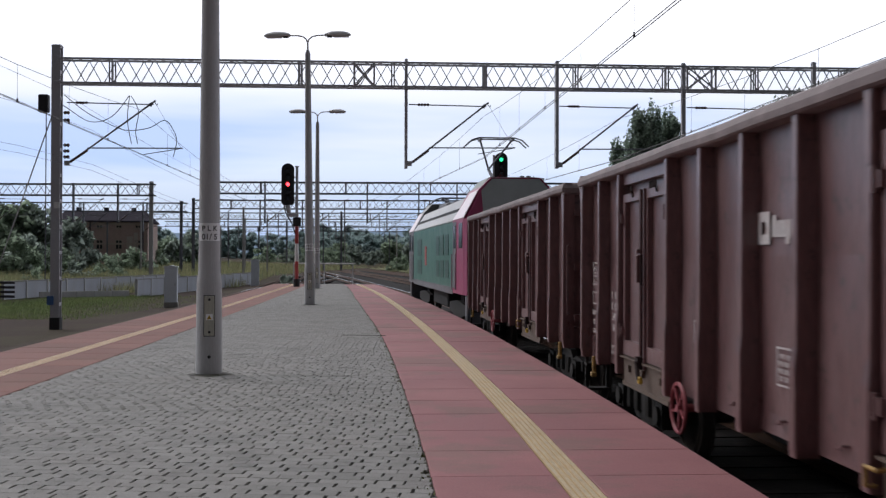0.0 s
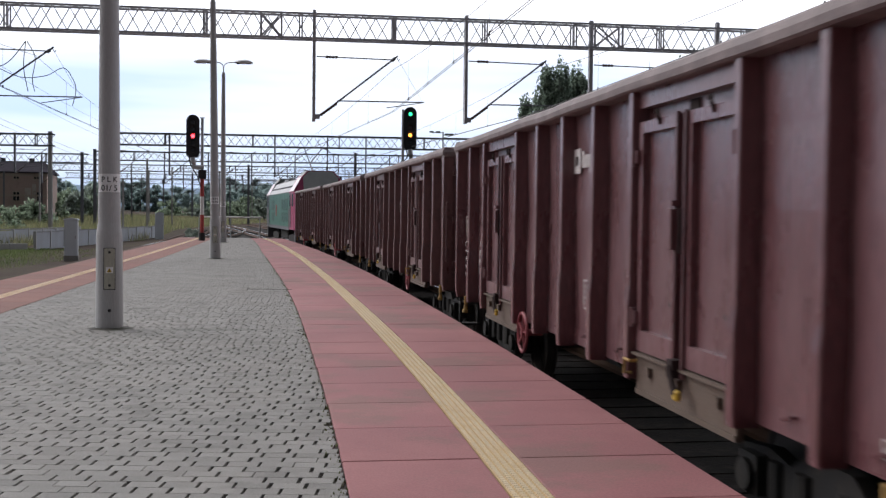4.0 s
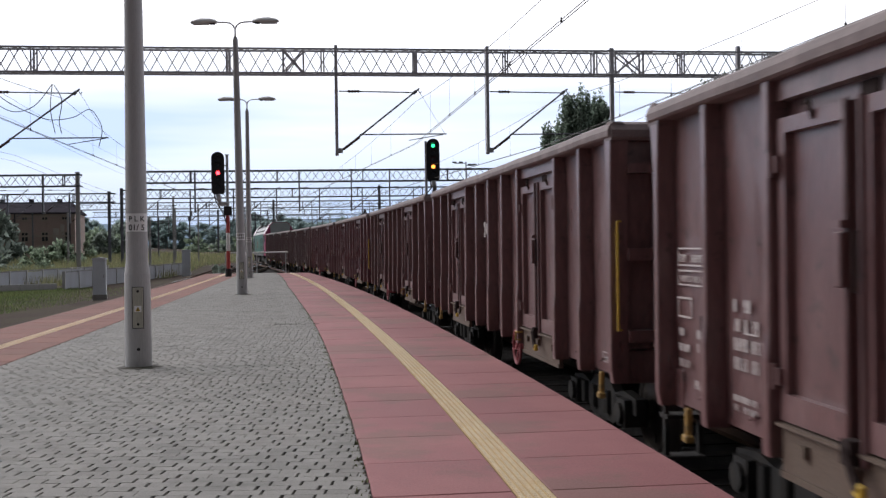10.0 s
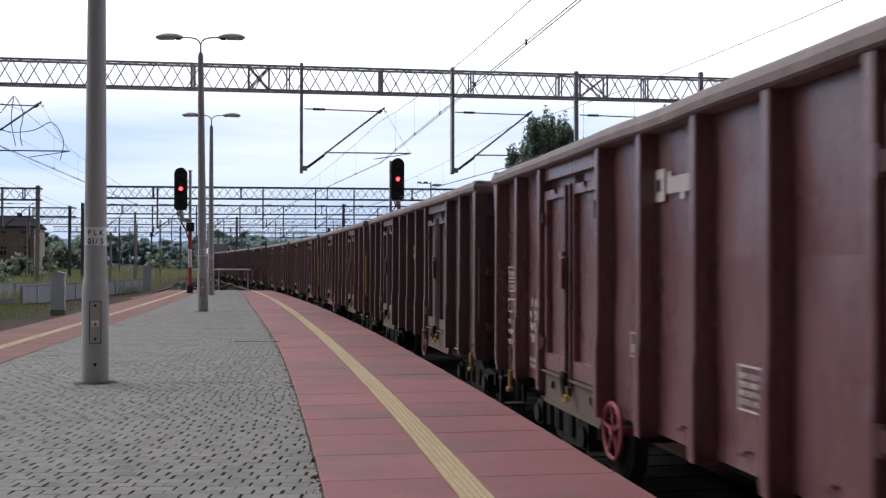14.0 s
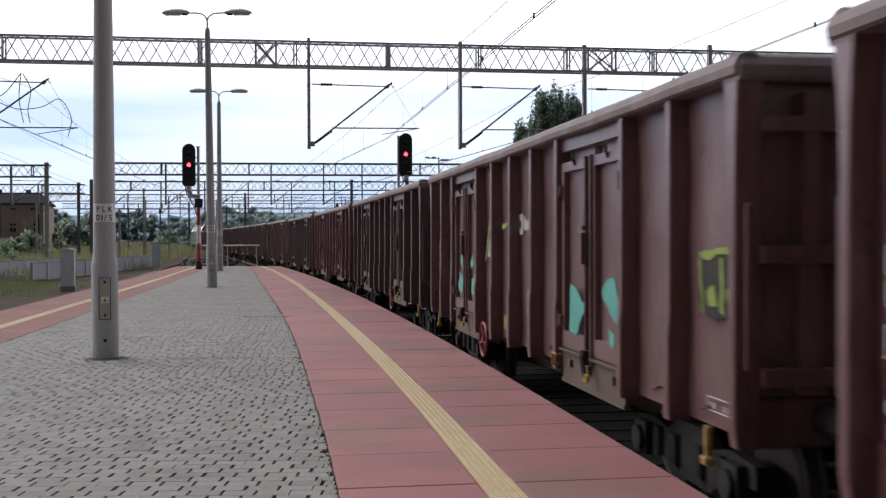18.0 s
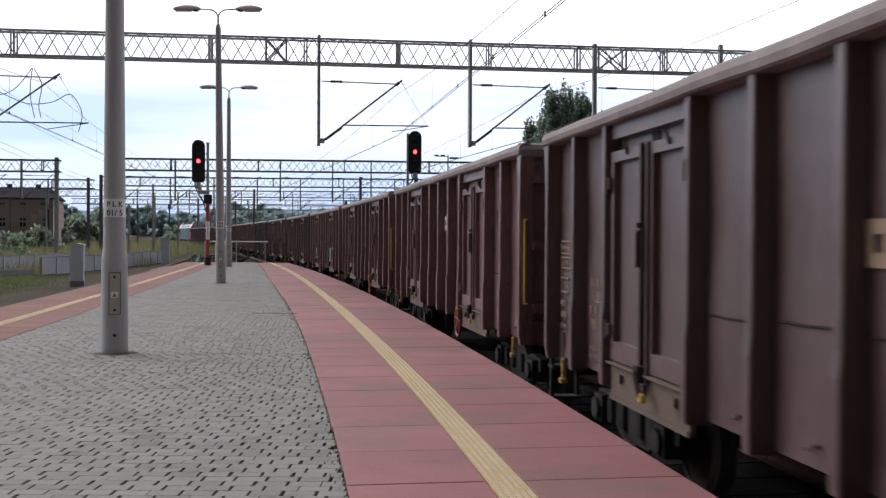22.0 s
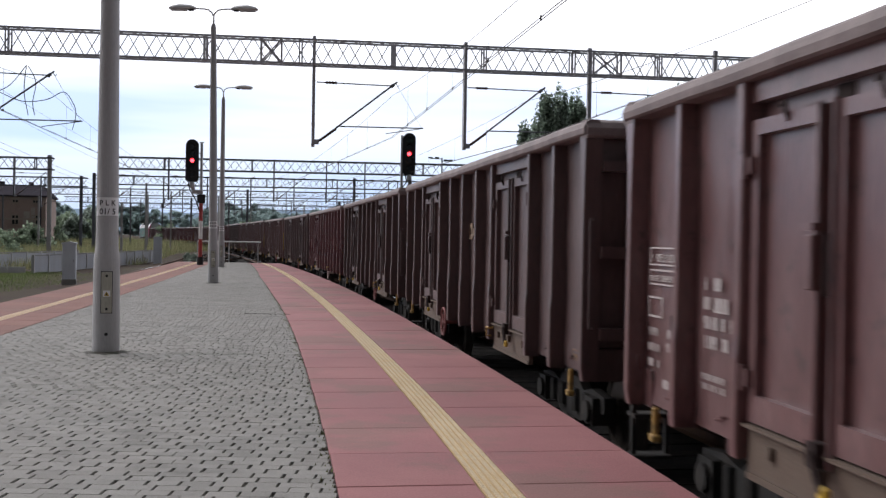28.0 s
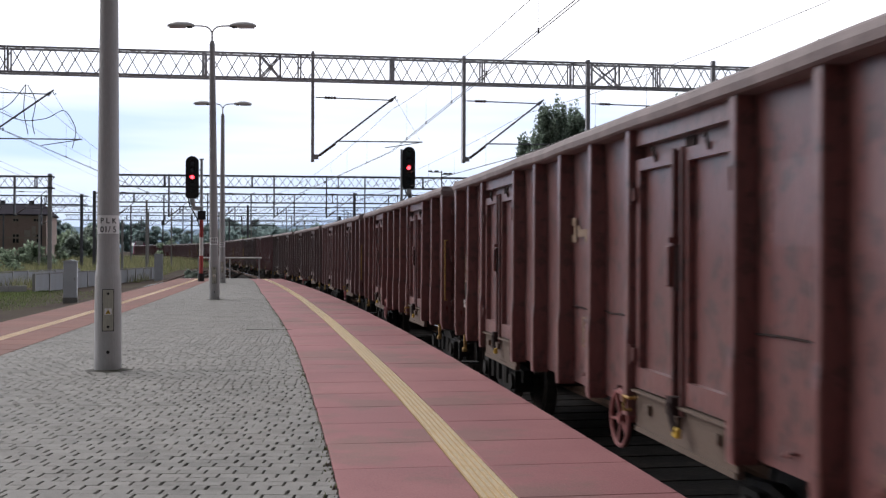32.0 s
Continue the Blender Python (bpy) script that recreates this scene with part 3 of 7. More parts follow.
def side_rim():
    """The rounded top tube of a side."""
    bm = B()
    prof = [(1.34, 3.125), (1.50, 3.125), (1.52, 3.14), (1.525, 3.19), (1.505, 3.24), (1.46, 3.268), (1.39, 3.268), (1.34, 3.225)]
    n_ = 26
    prev = None
    for i in range(n_ + 1):
        x = -6.34 + 12.68 * i / n_
        dz = 0.014 * noise.noise(Vector((x * 0.8, 1.0, 7.0)))
        dy = 0.012 * noise.noise(Vector((x * 0.9, 5.0, 2.0)))
        row = [bm.verts.new((x, a + dy, z + dz)) for a, z in prof]
        if prev:
            for k in range(len(prof)):
                q = (k + 1) % len(prof)
                bm.faces.new((prev[k], prev[q], row[q], row[k]))
        else:
            bm.faces.new(row)
        prev = row
    bm.faces.new(prev[::-1])
    return bm


def door_leaf(w):
    """A pressed door leaf: frame proud of a sunk panel. Its corner at x 0, from z 1.09 to 3.0."""
    bm = B()
    z0, z1, f = 1.10, 2.89, 0.09
    box(bm, 0.012, w - 0.012, 1.365, 1.385, z0, z1)
    for a, b, c, d in ((0.012, w - 0.012, z0, z0 + 0.16), (0.012, w - 0.012, z1 - f, z1), (0.012, 0.012 + f, z0 + 0.16, z1 - f), (w - 0.012 - f, w - 0.012, z0 + 0.16, z1 - f)):
        box(bm, a, b, 1.382, 1.440, c, d)
    return bm


def letters(bm, x, z, w, h, rows_, cols, rng, y=1.366, gap=0.35):
    """Rows of small upright bars the size of painted characters, in place of writing."""
    for r in range(rows_):
        hh = h / rows_ * (1 - gap)
        zz = z + h * (1 - (r + 1) / rows_)
        cw = max(hh * 0.5, 0.02)
        xx = x + w
        stop = x + w * rng.choice((0.0, 0.0, 0.25, 0.4)) if rows_ > 2 else x
        while xx - cw > stop:
            if rng.random() > 0.12:
                st = cw * 0.38
                box(bm, xx - cw, xx - cw + st, y, y + 0.004, zz, zz + hh)
                if rng.random() > 0.3:
                    box(bm, xx - st, xx, y, y + 0.004, zz + hh * rng.choice((0.0, 0.0, 0.45)), zz + hh)
                for u in rng.sample((0.0, 0.42, 0.84), 2):
                    box(bm, xx - cw + st, xx - st, y, y + 0.004, zz + hh * u, zz + hh * (u + 0.15))
            xx -= cw * rng.uniform(1.4, 1.5)
    return bm


def frame_marks(bm, x0, x1, z0, z1, t=0.018, y=1.366):
    for a, b, c, d in ((x0, x1, z0, z0 + t), (x0, x1, z1 - t, z1), (x0, x0 + t, z0 + t, z1 - t), (x1 - t, x1, z0 + t, z1 - t)):
        box(bm, a, b, y, y + 0.004, c, d)
    return bm


FLIP = Matrix.Rotation(math.pi, 4, "Z")


def build_wagon():
    w = thing("open_wagon", Matrix.Identity(4), "brown open freight wagon with ribbed steel sides", "freight wagon", "wagons of the freight train")
    # body
    for turn in (Matrix.Identity(4), FLIP):
        if turn == FLIP:
            for panel in panels:
                painted(again(panel, w, FLIP))
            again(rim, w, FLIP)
            for hd in headers:
                painted(again(hd, w, FLIP))
        else:
            panels = [painted(part("side_panel", side_panel(1, a, c), PAINTS[0], w)) for a, c in ((-6.26, -4.1), (-2.1, 2.1), (4.1, 6.26))]
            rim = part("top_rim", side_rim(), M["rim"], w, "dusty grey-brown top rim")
            headers = []
            for a, c in DOORS:
                hb = B()
                box(hb, a + 0.04, c - 0.04, 1.345, 1.43, 3.0, 3.128)
                box(hb, a + 0.04, c - 0.04, 1.335, 1.350, 2.85, 3.0)
                headers.append(painted(part("door_header", hb, PAINTS[0], w)))
    rib, cor = None, None
    for turn in (Matrix.Identity(4), FLIP):
        for x in RIBS:
            m = turn @ Matrix.Translation((x, 0, 0))
            if abs(x) > 6.0:
                cor = painted(again(cor, w, m)) if cor else painted(part("corner_post", rib_mesh(corner=True), PAINTS[0], w, m=m))
            else:
                rib = painted(again(rib, w, m)) if rib else painted(part("rib", rib_mesh(), PAINTS[0], w, m=m))
    # doors, with sills, hinges and latches
    leaf = sill = None
    for turn in (Matrix.Identity(4), FLIP):
        for x0, x1 in DOORS:
            half = (x1 - x0) / 2
            for k in (0, 1):
                m = turn @ Matrix.Translation((x0 + 0.05 + k * half, 0, 0))
                if leaf is None:
                    leaf = painted(part("door_leaf", door_leaf(half - 0.10), PAINTS[0], w, m=m))
                    d = leaf
                else:
                    d = painted(again(leaf, w, m))
                inner = 0.03 if k else half - 0.13
                hb = B()
                tube(hb, [(inner, 1.455, 1.02), (inner, 1.455, 2.90)], 0.017, 8)
                painted(part("latch_bar", hb, PAINTS[0], d))
                if k:
                    gb = B()
                    box(gb, inner - 0.02, inner + 0.045, 1.44, 1.505, 1.92, 2.21)
                    painted(part("latch_plate", bevel(gb, 0.008), PAINTS[0], d))
                    gb = B()
                    box(gb, inner - 0.02, inner + 0.10, 1.44, 1.50, 2.23, 2.27)
                    painted(part("latch_guide", gb, PAINTS[0], d))
                else:
                    gb = B()
                    tube(gb, [(inner + 0.02, 1.44, 1.90), (inner + 0.02, 1.485, 1.90), (inner + 0.02, 1.485, 2.21), (inner + 0.02, 1.44, 2.21)], 0.012, 6)
                    part("latch_handle", gb, M["latch"], d, "dark latch handle")
                    # dark sheet behind the leaves puts the gap's shade into colour
                    gb = B()
                    box(gb, half - 0.14, half + 0.04, 1.352, 1.364, 1.09, 2.985)
                    part("door_gap", gb, M["latch"], d, "dark sheet painted as the shaded gap between leaves")
                outer = 0.0 if not k else half - 0.10
                for z in (1.36, 2.62):
                    hn = B()
                    box(hn, outer - 0.06, outer + 0.06, 1.44, 1.475, z - 0.05, z + 0.05)
                    tube(hn, [(outer, 1.475, z - 0.075), (outer, 1.475, z + 0.075)], 0.024, 6)
                    painted(part("hinge", hn, PAINTS[0], d))
                top = B()
                tube(top, [(half * 0.42, 1.44, 2.84), (half * 0.42, 1.46, 2.90), (half * 0.42 + 0.04, 1.45, 2.95), (half * 0.42 + 0.10, 1.44, 2.94)], 0.014, 6)
                part("door_hook", top, M["latch"], d, "dark door hook")
            sb = B()
            box(sb, x0 + 0.06, x1 - 0.06, 1.385, 1.43, 0.76, 1.085)
            box(sb, x0 + 0.06, x1 - 0.06, 1.431, 1.475, 1.068, 1.086)
            box(sb, x0 + 0.06, x1 - 0.06, 1.431, 1.442, 0.76, 0.80)
            for q in (0.32, 1.02, 1.62):
                box(sb, x0 + q - 0.035, x0 + q + 0.035, 1.431, 1.465, 0.93, 1.0)
            if sill is None:
                sill = part("door_sill", sb, M["sill"], w, "dusty ochre-grey door sill", m=turn)
            else:
                sb.free()
                again(sill, w, turn @ Matrix.Translation((x0 - DOORS[0][0], 0, 0)))
            latch = B()
            xm = (x0 + x1) / 2
            box(latch, xm - 0.05, xm + 0.05, 1.44, 1.52, 1.02, 1.15)
            tube(latch, [(xm, 1.52, 1.1), (xm - 0.1, 1.53, 0.98), (xm - 0.16, 1.53, 0.93)], 0.025, 6)
            part("door_latch", latch, M["latch"], w, "dark rusty latch lever", m=turn)
            tip = B()
            box(tip, xm - 0.20, xm - 0.12, 1.50, 1.545, 0.885, 0.96)
            part("latch_grip", bevel(tip, 0.012), M["yellow"], w, "yellow latch grip", m=turn)
    # small parts low on the side
    hook = ring_mesh = None
    for turn in (Matrix.Identity(4), FLIP):
        for x in (-5.55, -4.6, -1.5, -0.5, 0.5, 1.5, 4.6, 5.55):
            m = turn @ Matrix.Translation((x, 0, 0))
            if ring_mesh is None:
                b = B()
                tube(b, [(-0.05, 1.345, 1.03), (-0.05, 1.385, 1.03), (0.05, 1.385, 1.0), (0.05, 1.345, 1.0)], 0.011, 5)
                ring_mesh = painted(part("lashing_eye", b, PAINTS[0], w, m=m))
            else:
                painted(again(ring_mesh, w, m))
        for x in (-5.7, 5.7):
            m = turn @ Matrix.Translation((x, 0, 0))
            if hook is None:
                b = B()
                box(b, -0.025, 0.025, 1.40, 1.45, 0.70, 0.92)
                box(b, -0.06, 0.035, 1.40, 1.47, 0.66, 0.72)
                hook = part("tow_hook", bevel(b, 0.012), M["yellow_dirty"], w, "dirty yellow tow hook", m=m)
            else:
                again(hook, w, m)
        b = B()
        tube(b, [(-2.15, 1.47, 0.92), (-2.15, 1.53, 0.92), (-2.15, 1.53, 1.03), (-2.28, 1.53, 1.03), (-2.28, 1.47, 1.03)], 0.015, 6)
        part("release_lever", b, M["yellow_dirty"], w, "yellow brake release lever", m=turn)
    # ends
    for turn in (Matrix.Identity(4), FLIP):
        b = B()
        box(b, 6.18, 6.21, -1.35, 1.35, 1.18, 3.14)
        painted(part("end_wall", b, PAINTS[0], w, m=turn))
        b = B()
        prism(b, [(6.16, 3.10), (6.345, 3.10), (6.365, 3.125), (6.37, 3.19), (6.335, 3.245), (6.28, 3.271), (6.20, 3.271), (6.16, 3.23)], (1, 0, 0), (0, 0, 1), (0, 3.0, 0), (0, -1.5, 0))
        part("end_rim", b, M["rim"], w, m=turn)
        for y in (-1.02, -0.42, 0.42, 1.02):
            b = B()
            prism(b, [(y - 0.07, 1.2), (y + 0.07, 1.2), (y + 0.05, 3.04), (y - 0.05, 3.04)], (0, 1, 0), (0, 0, 1), (0.12, 0, 0), (6.21, 0, 0))
            painted(part("end_rib", b, PAINTS[0], w, m=turn))
        b = B()
        box(b, 6.211, 6.218, -0.94, 0.94, 1.37, 1.98)
        painted(part("end_sheet", b, PAINTS[0], w, m=turn))
        b = B()
        box(b, 6.33, 6.36, 0.55, 0.80, 1.42, 1.58)
        box(b, 6.30, 6.33, 0.60, 0.75, 1.30, 1.45)
        part("marker_plate", bevel(b, 0.006), M["letter"], w, "small pale marker plate", m=turn)
        for z, h_ in ((1.25, 0.11), (2.0, 0.11), (2.80, 0.09)):
            b = B()
            box(b, 6.219, 6.345, -1.34, 1.34, z, z + h_)
            painted(part("end_beam", b, PAINTS[0], w, m=turn))
        b = B()
        prism(b, [(1.08, 3.04), (1.40, 3.04), (1.40, 2.60), (1.35, 2.56), (1.25, 2.70)], (0, 1, 0), (0, 0, 1), (0.05, 0, 0), (6.28, 0, 0))
        painted(part("corner_gusset", b, PAINTS[0], w, m=turn))
        b = B()
        tube(b, [(6.30, 1.28, 2.88), (6.37, 1.24, 2.92), (6.38, 1.14, 2.80), (6.33, 1.12, 2.62)], 0.022, 6)
        part("cover_hook", b, M["latch"], w, "dark rusty cover hook", m=turn)
        b = B()
        tube(b, [(6.27, 1.40, 1.36), (6.34, 1.45, 1.36), (6.34, 1.45, 2.36), (6.27, 1.40, 2.36)], 0.013, 6)
        painted(part("grab_rail", b, PAINTS[0], w, m=turn))["rail"] = "far" if turn == FLIP else "front"
        b = B()
        tube(b, [(6.27, -1.40, 1.36), (6.34, -1.45, 1.36), (6.34, -1.45, 2.36), (6.27, -1.40, 2.36)], 0.013, 6)
        painted(part("grab_rail", b, PAINTS[0], w, m=turn))["rail"] = "rear" if turn == FLIP else "far"
        b = B()
        for z in (0.42, 0.75):
            box(b, 6.22, 6.40, 1.10, 1.42, z, z + 0.03)
        bar(b, (6.3, 1.12, 0.42), (6.3, 1.12, 1.1), 0.04)
        bar(b, (6.3, 1.40, 0.42), (6.3, 1.40, 0.95), 0.04)
        part("shunter_step", b, M["bogie"], w, m=turn)
        b = B()
        box(b, 6.0, 6.24, -1.36, 1.36, 0.86, 1.17)
        painted(part("head_stock", bevel(b, 0.015), PAINTS[0], w, m=turn))
        for y in (-0.875, 0.875):
            b = B()
            disc(b, (6.24, y, 1.03), (1, 0, 0), 0.11, 0.60, 14)
            buf = part("buffer", b, M["bogie"], w, m=turn)
            b = B()
            tube(b, [(6.82, y, 1.03), (6.85, y, 1.03), (6.885, y, 1.03)], [0.24, 0.24, 0.19], 18)
            part("buffer_head", b, M["wheel_steel"], buf)
        b = B()
        tube(b, [(6.24, 0, 1.0), (6.62, 0, 0.98), (6.78, 0, 0.88), (6.85, 0, 0.78)], 0.035, 6)
        for z in (0.6, 0.7, 0.8):
            ring(b, (6.85, 0, z), (1, 0, 0), 0.06, 0.018, 10, 5)
        part("coupling", b, M["bogie"], w, m=turn)
        b = B()
        tube(b, [(6.24, 0.4, 0.95), (6.5, 0.4, 0.7), (6.75, 0.36, 0.55), (6.87, 0.3, 0.6)], 0.03, 6)
        part("brake_hose", b, M["black"], w, m=turn)
    # floor, load and underframe
    b = B()
    box(b, -6.17, 6.17, -1.29, 1.29, 1.15, 1.20)
    painted(part("floor", b, PAINTS[0], w))
    b = B()
    for y in (-0.28, 0.28):
        box(b, -5.99, 5.99, y - 0.06, y + 0.06, 0.88, 1.15)
    for x in (-4.5, -3, -1.5, 0, 1.5, 3, 4.5):
        box(b, x - 0.05, x + 0.05, -1.27, 1.27, 0.95, 1.149)
    for y in (-1.22, 1.22):
        box(b, -5.98, 5.98, y - 0.05, y + 0.05, 0.93, 1.148)
    part("underframe", b, M["bogie"], w)
    b = B()
    tube(b, [(0.5, 0.55, 0.72), (1.5, 0.55, 0.72)], 0.2, 14)
    tube(b, [(-1.2, 0.0, 0.62), (1.2, 0.0, 0.62)], 0.03, 6)
    tube(b, [(-0.6, -0.5, 0.75), (-0.1, -0.5, 0.75)], 0.16, 12)
    part("brake_gear", b, M["bogie"], w)
    # bogies
    frame_ob = wheels = box_ob = None
    for bx in (-4.5, 4.5):
        base = Matrix.Translation((bx, 0, 0))
        b = B()
        for y in (-1.02, 1.02):
            prism(b, [(-1.15, 0.46), (-1.15, 0.62), (-0.75, 0.66), (-0.45, 0.60), (-0.28, 0.72), (0.28, 0.72), (0.45, 0.60), (0.75, 0.66), (1.15, 0.62), (1.15, 0.46), (0.7, 0.44), (0.4, 0.27), (-0.4, 0.27), (-0.7, 0.44)], (1, 0, 0), (0, 0, 1), (0, 0.10, 0), (0, y - 0.05, 0))
        box(b, -0.18, 0.18, -1.0, 1.0, 0.42, 0.66)
        if frame_ob is None:
            frame_ob = part("bogie_frame", b, M["bogie"], w, m=base)
            f = frame_ob
        else:
            b.free()
            f = again(frame_ob, w, base)
        for x in (-0.9, 0.9):
            for y in (-1.02, 1.02):
                b = B()
                box(b, x - 0.13, x + 0.13, y - 0.12, y + 0.13, 0.33, 0.60)
                disc(b, (x, y, 0.46), (0, 1 if y > 0 else -1, 0), 0.105, 0.17, 12)
                ab = part("axle_box", b, M["bogie"], f)
            b = B()
        for y in (-1.06, 1.06):
            b = B()
            for x in (-0.62, 0.62, -0.25, 0.25):
                b = B()
                tube(b, [(x, y, 0.36), (x, y, 0.60)], 0.075, 8)
                part("spring", b, M["bogie"], f)
        for x in (-0.9, 0.9):
            m = base @ Matrix.Translation((x, 0, 0.46))
            if wheels is None:
                b = B()
                tube(b, [(0, -0.95, 0), (0, 0.95, 0)], 0.08, 10)
                for s_ in (-1, 1):
                    tube(b, [(0, s_ * 0.67, 0), (0, s_ * 0.69, 0), (0, s_ * 0.70, 0), (0, s_ * 0.80, 0)], [0.49, 0.49, 0.46, 0.455], 28)
                    ring(b, (0, s_ * 0.80, 0), (0, 1, 0), 0.40, 0.03, 24, 5)
                    for k in range(3):
                        a = 2 * math.pi * k / 3
                        disc(b, (0.26 * math.cos(a), s_ * 0.80, 0.26 * math.sin(a)), (0, s_, 0), 0.05, 0.012, 8)
                wheels = part("wheelset", b, M["wheel_steel"], w, m=m)
                wheels["spins"] = 1
            else:
                o = again(wheels, w, m)
                o["spins"] = 1
    return w


MARKS = {1: (-0.16, 2.40), 2: (-0.10, 2.29), 3: (-0.14, 2.68), 4: (0.95, 2.66), 5: (-0.13, 2.47), 6: (0.98, 2.39), 7: (0.93, 2.40), 8: (-0.14, 2.38), 9: (0.94, 2.73), 10: (-0.14, 2.38), 11: (-0.10, 2.32), 12: (0.89, 2.18), 13: (-0.14, 2.39), 14: (-0.15, 2.13), 16: (-0.16, 2.60), 17: (-0.14, 2.28), 18: (0.85, 2.16), 19: (-0.15, 2.39), 20: (-0.08, 2.38)}
WHEEL_AHEAD = (0, 1, 3, 5, 7, 9, 11, 17, 19)


def inscriptions(w, k, style):
    """Painted marks of one wagon: grids of bars for its numbers, and the white square of its owner."""
    rng = random.Random(100 + k)
    pale = M["letter_old"] if style == "old" and k != 16 else M["letter"]
    x_ = 1.85 if k in WHEEL_AHEAD else -1.75
    b = B()
    ring(b, (x_, 1.43, 0.79), (0, 1, 0), 0.225, 0.020)
    for q in range(5):
        a = 2 * math.pi * q / 5 + k
        bar(b, (x_, 1.42, 0.79), (x_ + 0.22 * math.cos(a), 1.43, 0.79 + 0.22 * math.sin(a)), 0.026, 0.02)
    disc(b, (x_, 1.20, 0.79), (0, 1, 0), 0.04, 0.25, 10)
    hw = part("brake_handwheel", b, M["handwheel_pale"] if style == "plain" else M["handwheel_rust"] if style == "old" else M["handwheel"], w, "spoked brake handwheel")
    again(hw, w, FLIP)
    near_side = Matrix.Translation((-1.05 * (k in (15, 16)), 0, 0))
    for z, h in ((1.98, 0.14), (1.83, 0.12)):
        b = B()
        frame_marks(b, 5.42, 6.05, z, z + h, 0.012)
        letters(b, 5.46, z + 0.03, 0.57, h - 0.05, 1, 11, rng)
        part("load_mark", b, pale, w, "framed row of chalky characters", m=near_side)
    b = B()
    frame_marks(b, 5.76, 6.06, 1.58, 1.74, 0.014)
    part("empty_frame", b, pale, w, m=near_side)
    for z in (1.44, 1.32, 1.20):
        b = B()
        letters(b, 5.80, z, 0.25, 0.09, 1, 3, rng)
        part("class_mark", b, pale, w, m=near_side)
    b = B()
    letters(b, 5.35, 1.34, 0.30, 0.2, 2, 4, rng)
    part("weight_mark", b, pale, w, m=near_side)
    b = B()
    letters(b, 5.30, 1.06, 0.42, 0.10, 1, 6, rng)
    part("date_mark", b, pale, w, m=near_side)
    block = Matrix.Translation((1.08 * (k in (15, 16)), 0, 0.15 * (k == 18)))
    for z, runs in ((1.69, (2, 2)), (1.56, (2, 4)), (1.43, (4, 3)), (1.30, (4, 2))):
        xx = 4.93
        b = B()
        for n_ in runs:
            letters(b, xx - 0.064 * n_, z, 0.064 * n_, 0.13, 1, n_, rng)
            xx -= 0.064 * n_ + 0.05
        if runs == (2, 4):
            box(b, 4.52, 4.76, 1.366, 1.370, 1.548, 1.558)
        part("number_mark", b, pale, w, "row of painted characters", m=block)
    b = B()
    letters(b, 4.55, 1.02, 0.40, 0.13, 2, 8, rng)
    part("length_mark", b, pale, w, m=block)
    if style != "plain":
        b = B()
        q = 0.24
        x, z = MARKS.get(k, (0.60, 2.30))
        x, z = x - q / 2, z - q / 2
        frame_marks(b, x, x + q, z, z + q, 0.075)
        part("owner_mark", b, pale, w, "painted square emblem")
        b = B()
        for q in range(5):
            box(b, x - 0.12 - 0.085 * q, x - 0.055 - 0.085 * q, 1.366, 1.370, z + (0.0 if q == 3 else 0.05), z + (0.21 if q == 0 else 0.17) - 0.05 * (style == "old"))
        part("owner_word", b, pale, w, "short painted word")
    b = B()
    frame_marks(b, -0.92, -0.42, 1.27, 1.55, 0.014)
    letters(b, -0.89, 1.31, 0.44, 0.21, 4, 5, rng)
    part("revision_grid", b, pale, w, "white framed inspection grid")
    b = B()
    frame_marks(b, -5.95, -5.55, 1.0, 1.1, 0.01)
    letters(b, -5.93, 1.02, 0.36, 0.06, 1, 9, rng)
    part("small_plate", b, pale, w)
    b = B()
    letters(b, -6.1, 1.45, 0.12, 0.1, 1, 1, rng)
    part("axle_mark", b, pale, w)
    b = B()
    frame_marks(b, 1.30, 1.58, 1.42, 1.62, 0.012)
    letters(b, 1.34, 1.46, 0.20, 0.10, 1, 3, rng)
    if style != "old":
        part("small_mark", b, pale, w, "small framed mark")
    if k in (16, 20):
        b = B()
        px = 4.88 if k == 16 else 6.0
        box(b, px, px + 0.15, 1.366, 1.370, 1.47 if k == 16 else 1.31, 1.60 if k == 16 else 1.43)
        part("white_patch", b, M["letter"], w, "small white painted patch")
    if k in (1, 5, 8):
        b = B()
        box(b, 1.35, 1.55, 1.366, 1.370, 1.03, 1.17)
        part("stencil_patch", b, pale, w)
    if k in (6, 11, 12, 18):
        b = B()
        lx, lz = {6: (-0.85, 1.02), 11: (0.45, 1.02), 12: (-1.72, 1.32), 18: (-1.62, 1.33)}[k]
        box(b, lx, lx + 0.38, 1.366, 1.371, lz, lz + 0.17)
        part("yellow_label", b, M["yellow"] if k in (12, 18) else M["yellow_dirty"], w, "yellow painted warning panel")
    if k in (7, 10, 13, 14, 16, 19, 20):
        for xa, xb in ((-6.1, -5.2), (-5.1, -4.15), (-2.05, -1.1), (-1.0, -0.05), (0.05, 1.0), (1.1, 2.05)):
            if rng.random() < 0.3:
                continue
            b = B()
            za = 1.66 + rng.uniform(-0.03, 0.03)
            tube(b, [(xa + (xb - xa) * q / 5, 1.360, za + rng.uniform(-0.008, 0.008)) for q in range(6)], 0.008, 5)
            part("weld_seam", b, M["latch"], w, "dark weld seam across the sheet")
    b = B()
    hx = 5.70 if k in (16, 20) else 5.27
    box(b, hx, hx + 0.28, 1.35, 1.378, 1.36, 1.62 + 0.08 * (hx > 5.6))
    part("card_holder", b, M["bogie"], w, "dark paper holder")


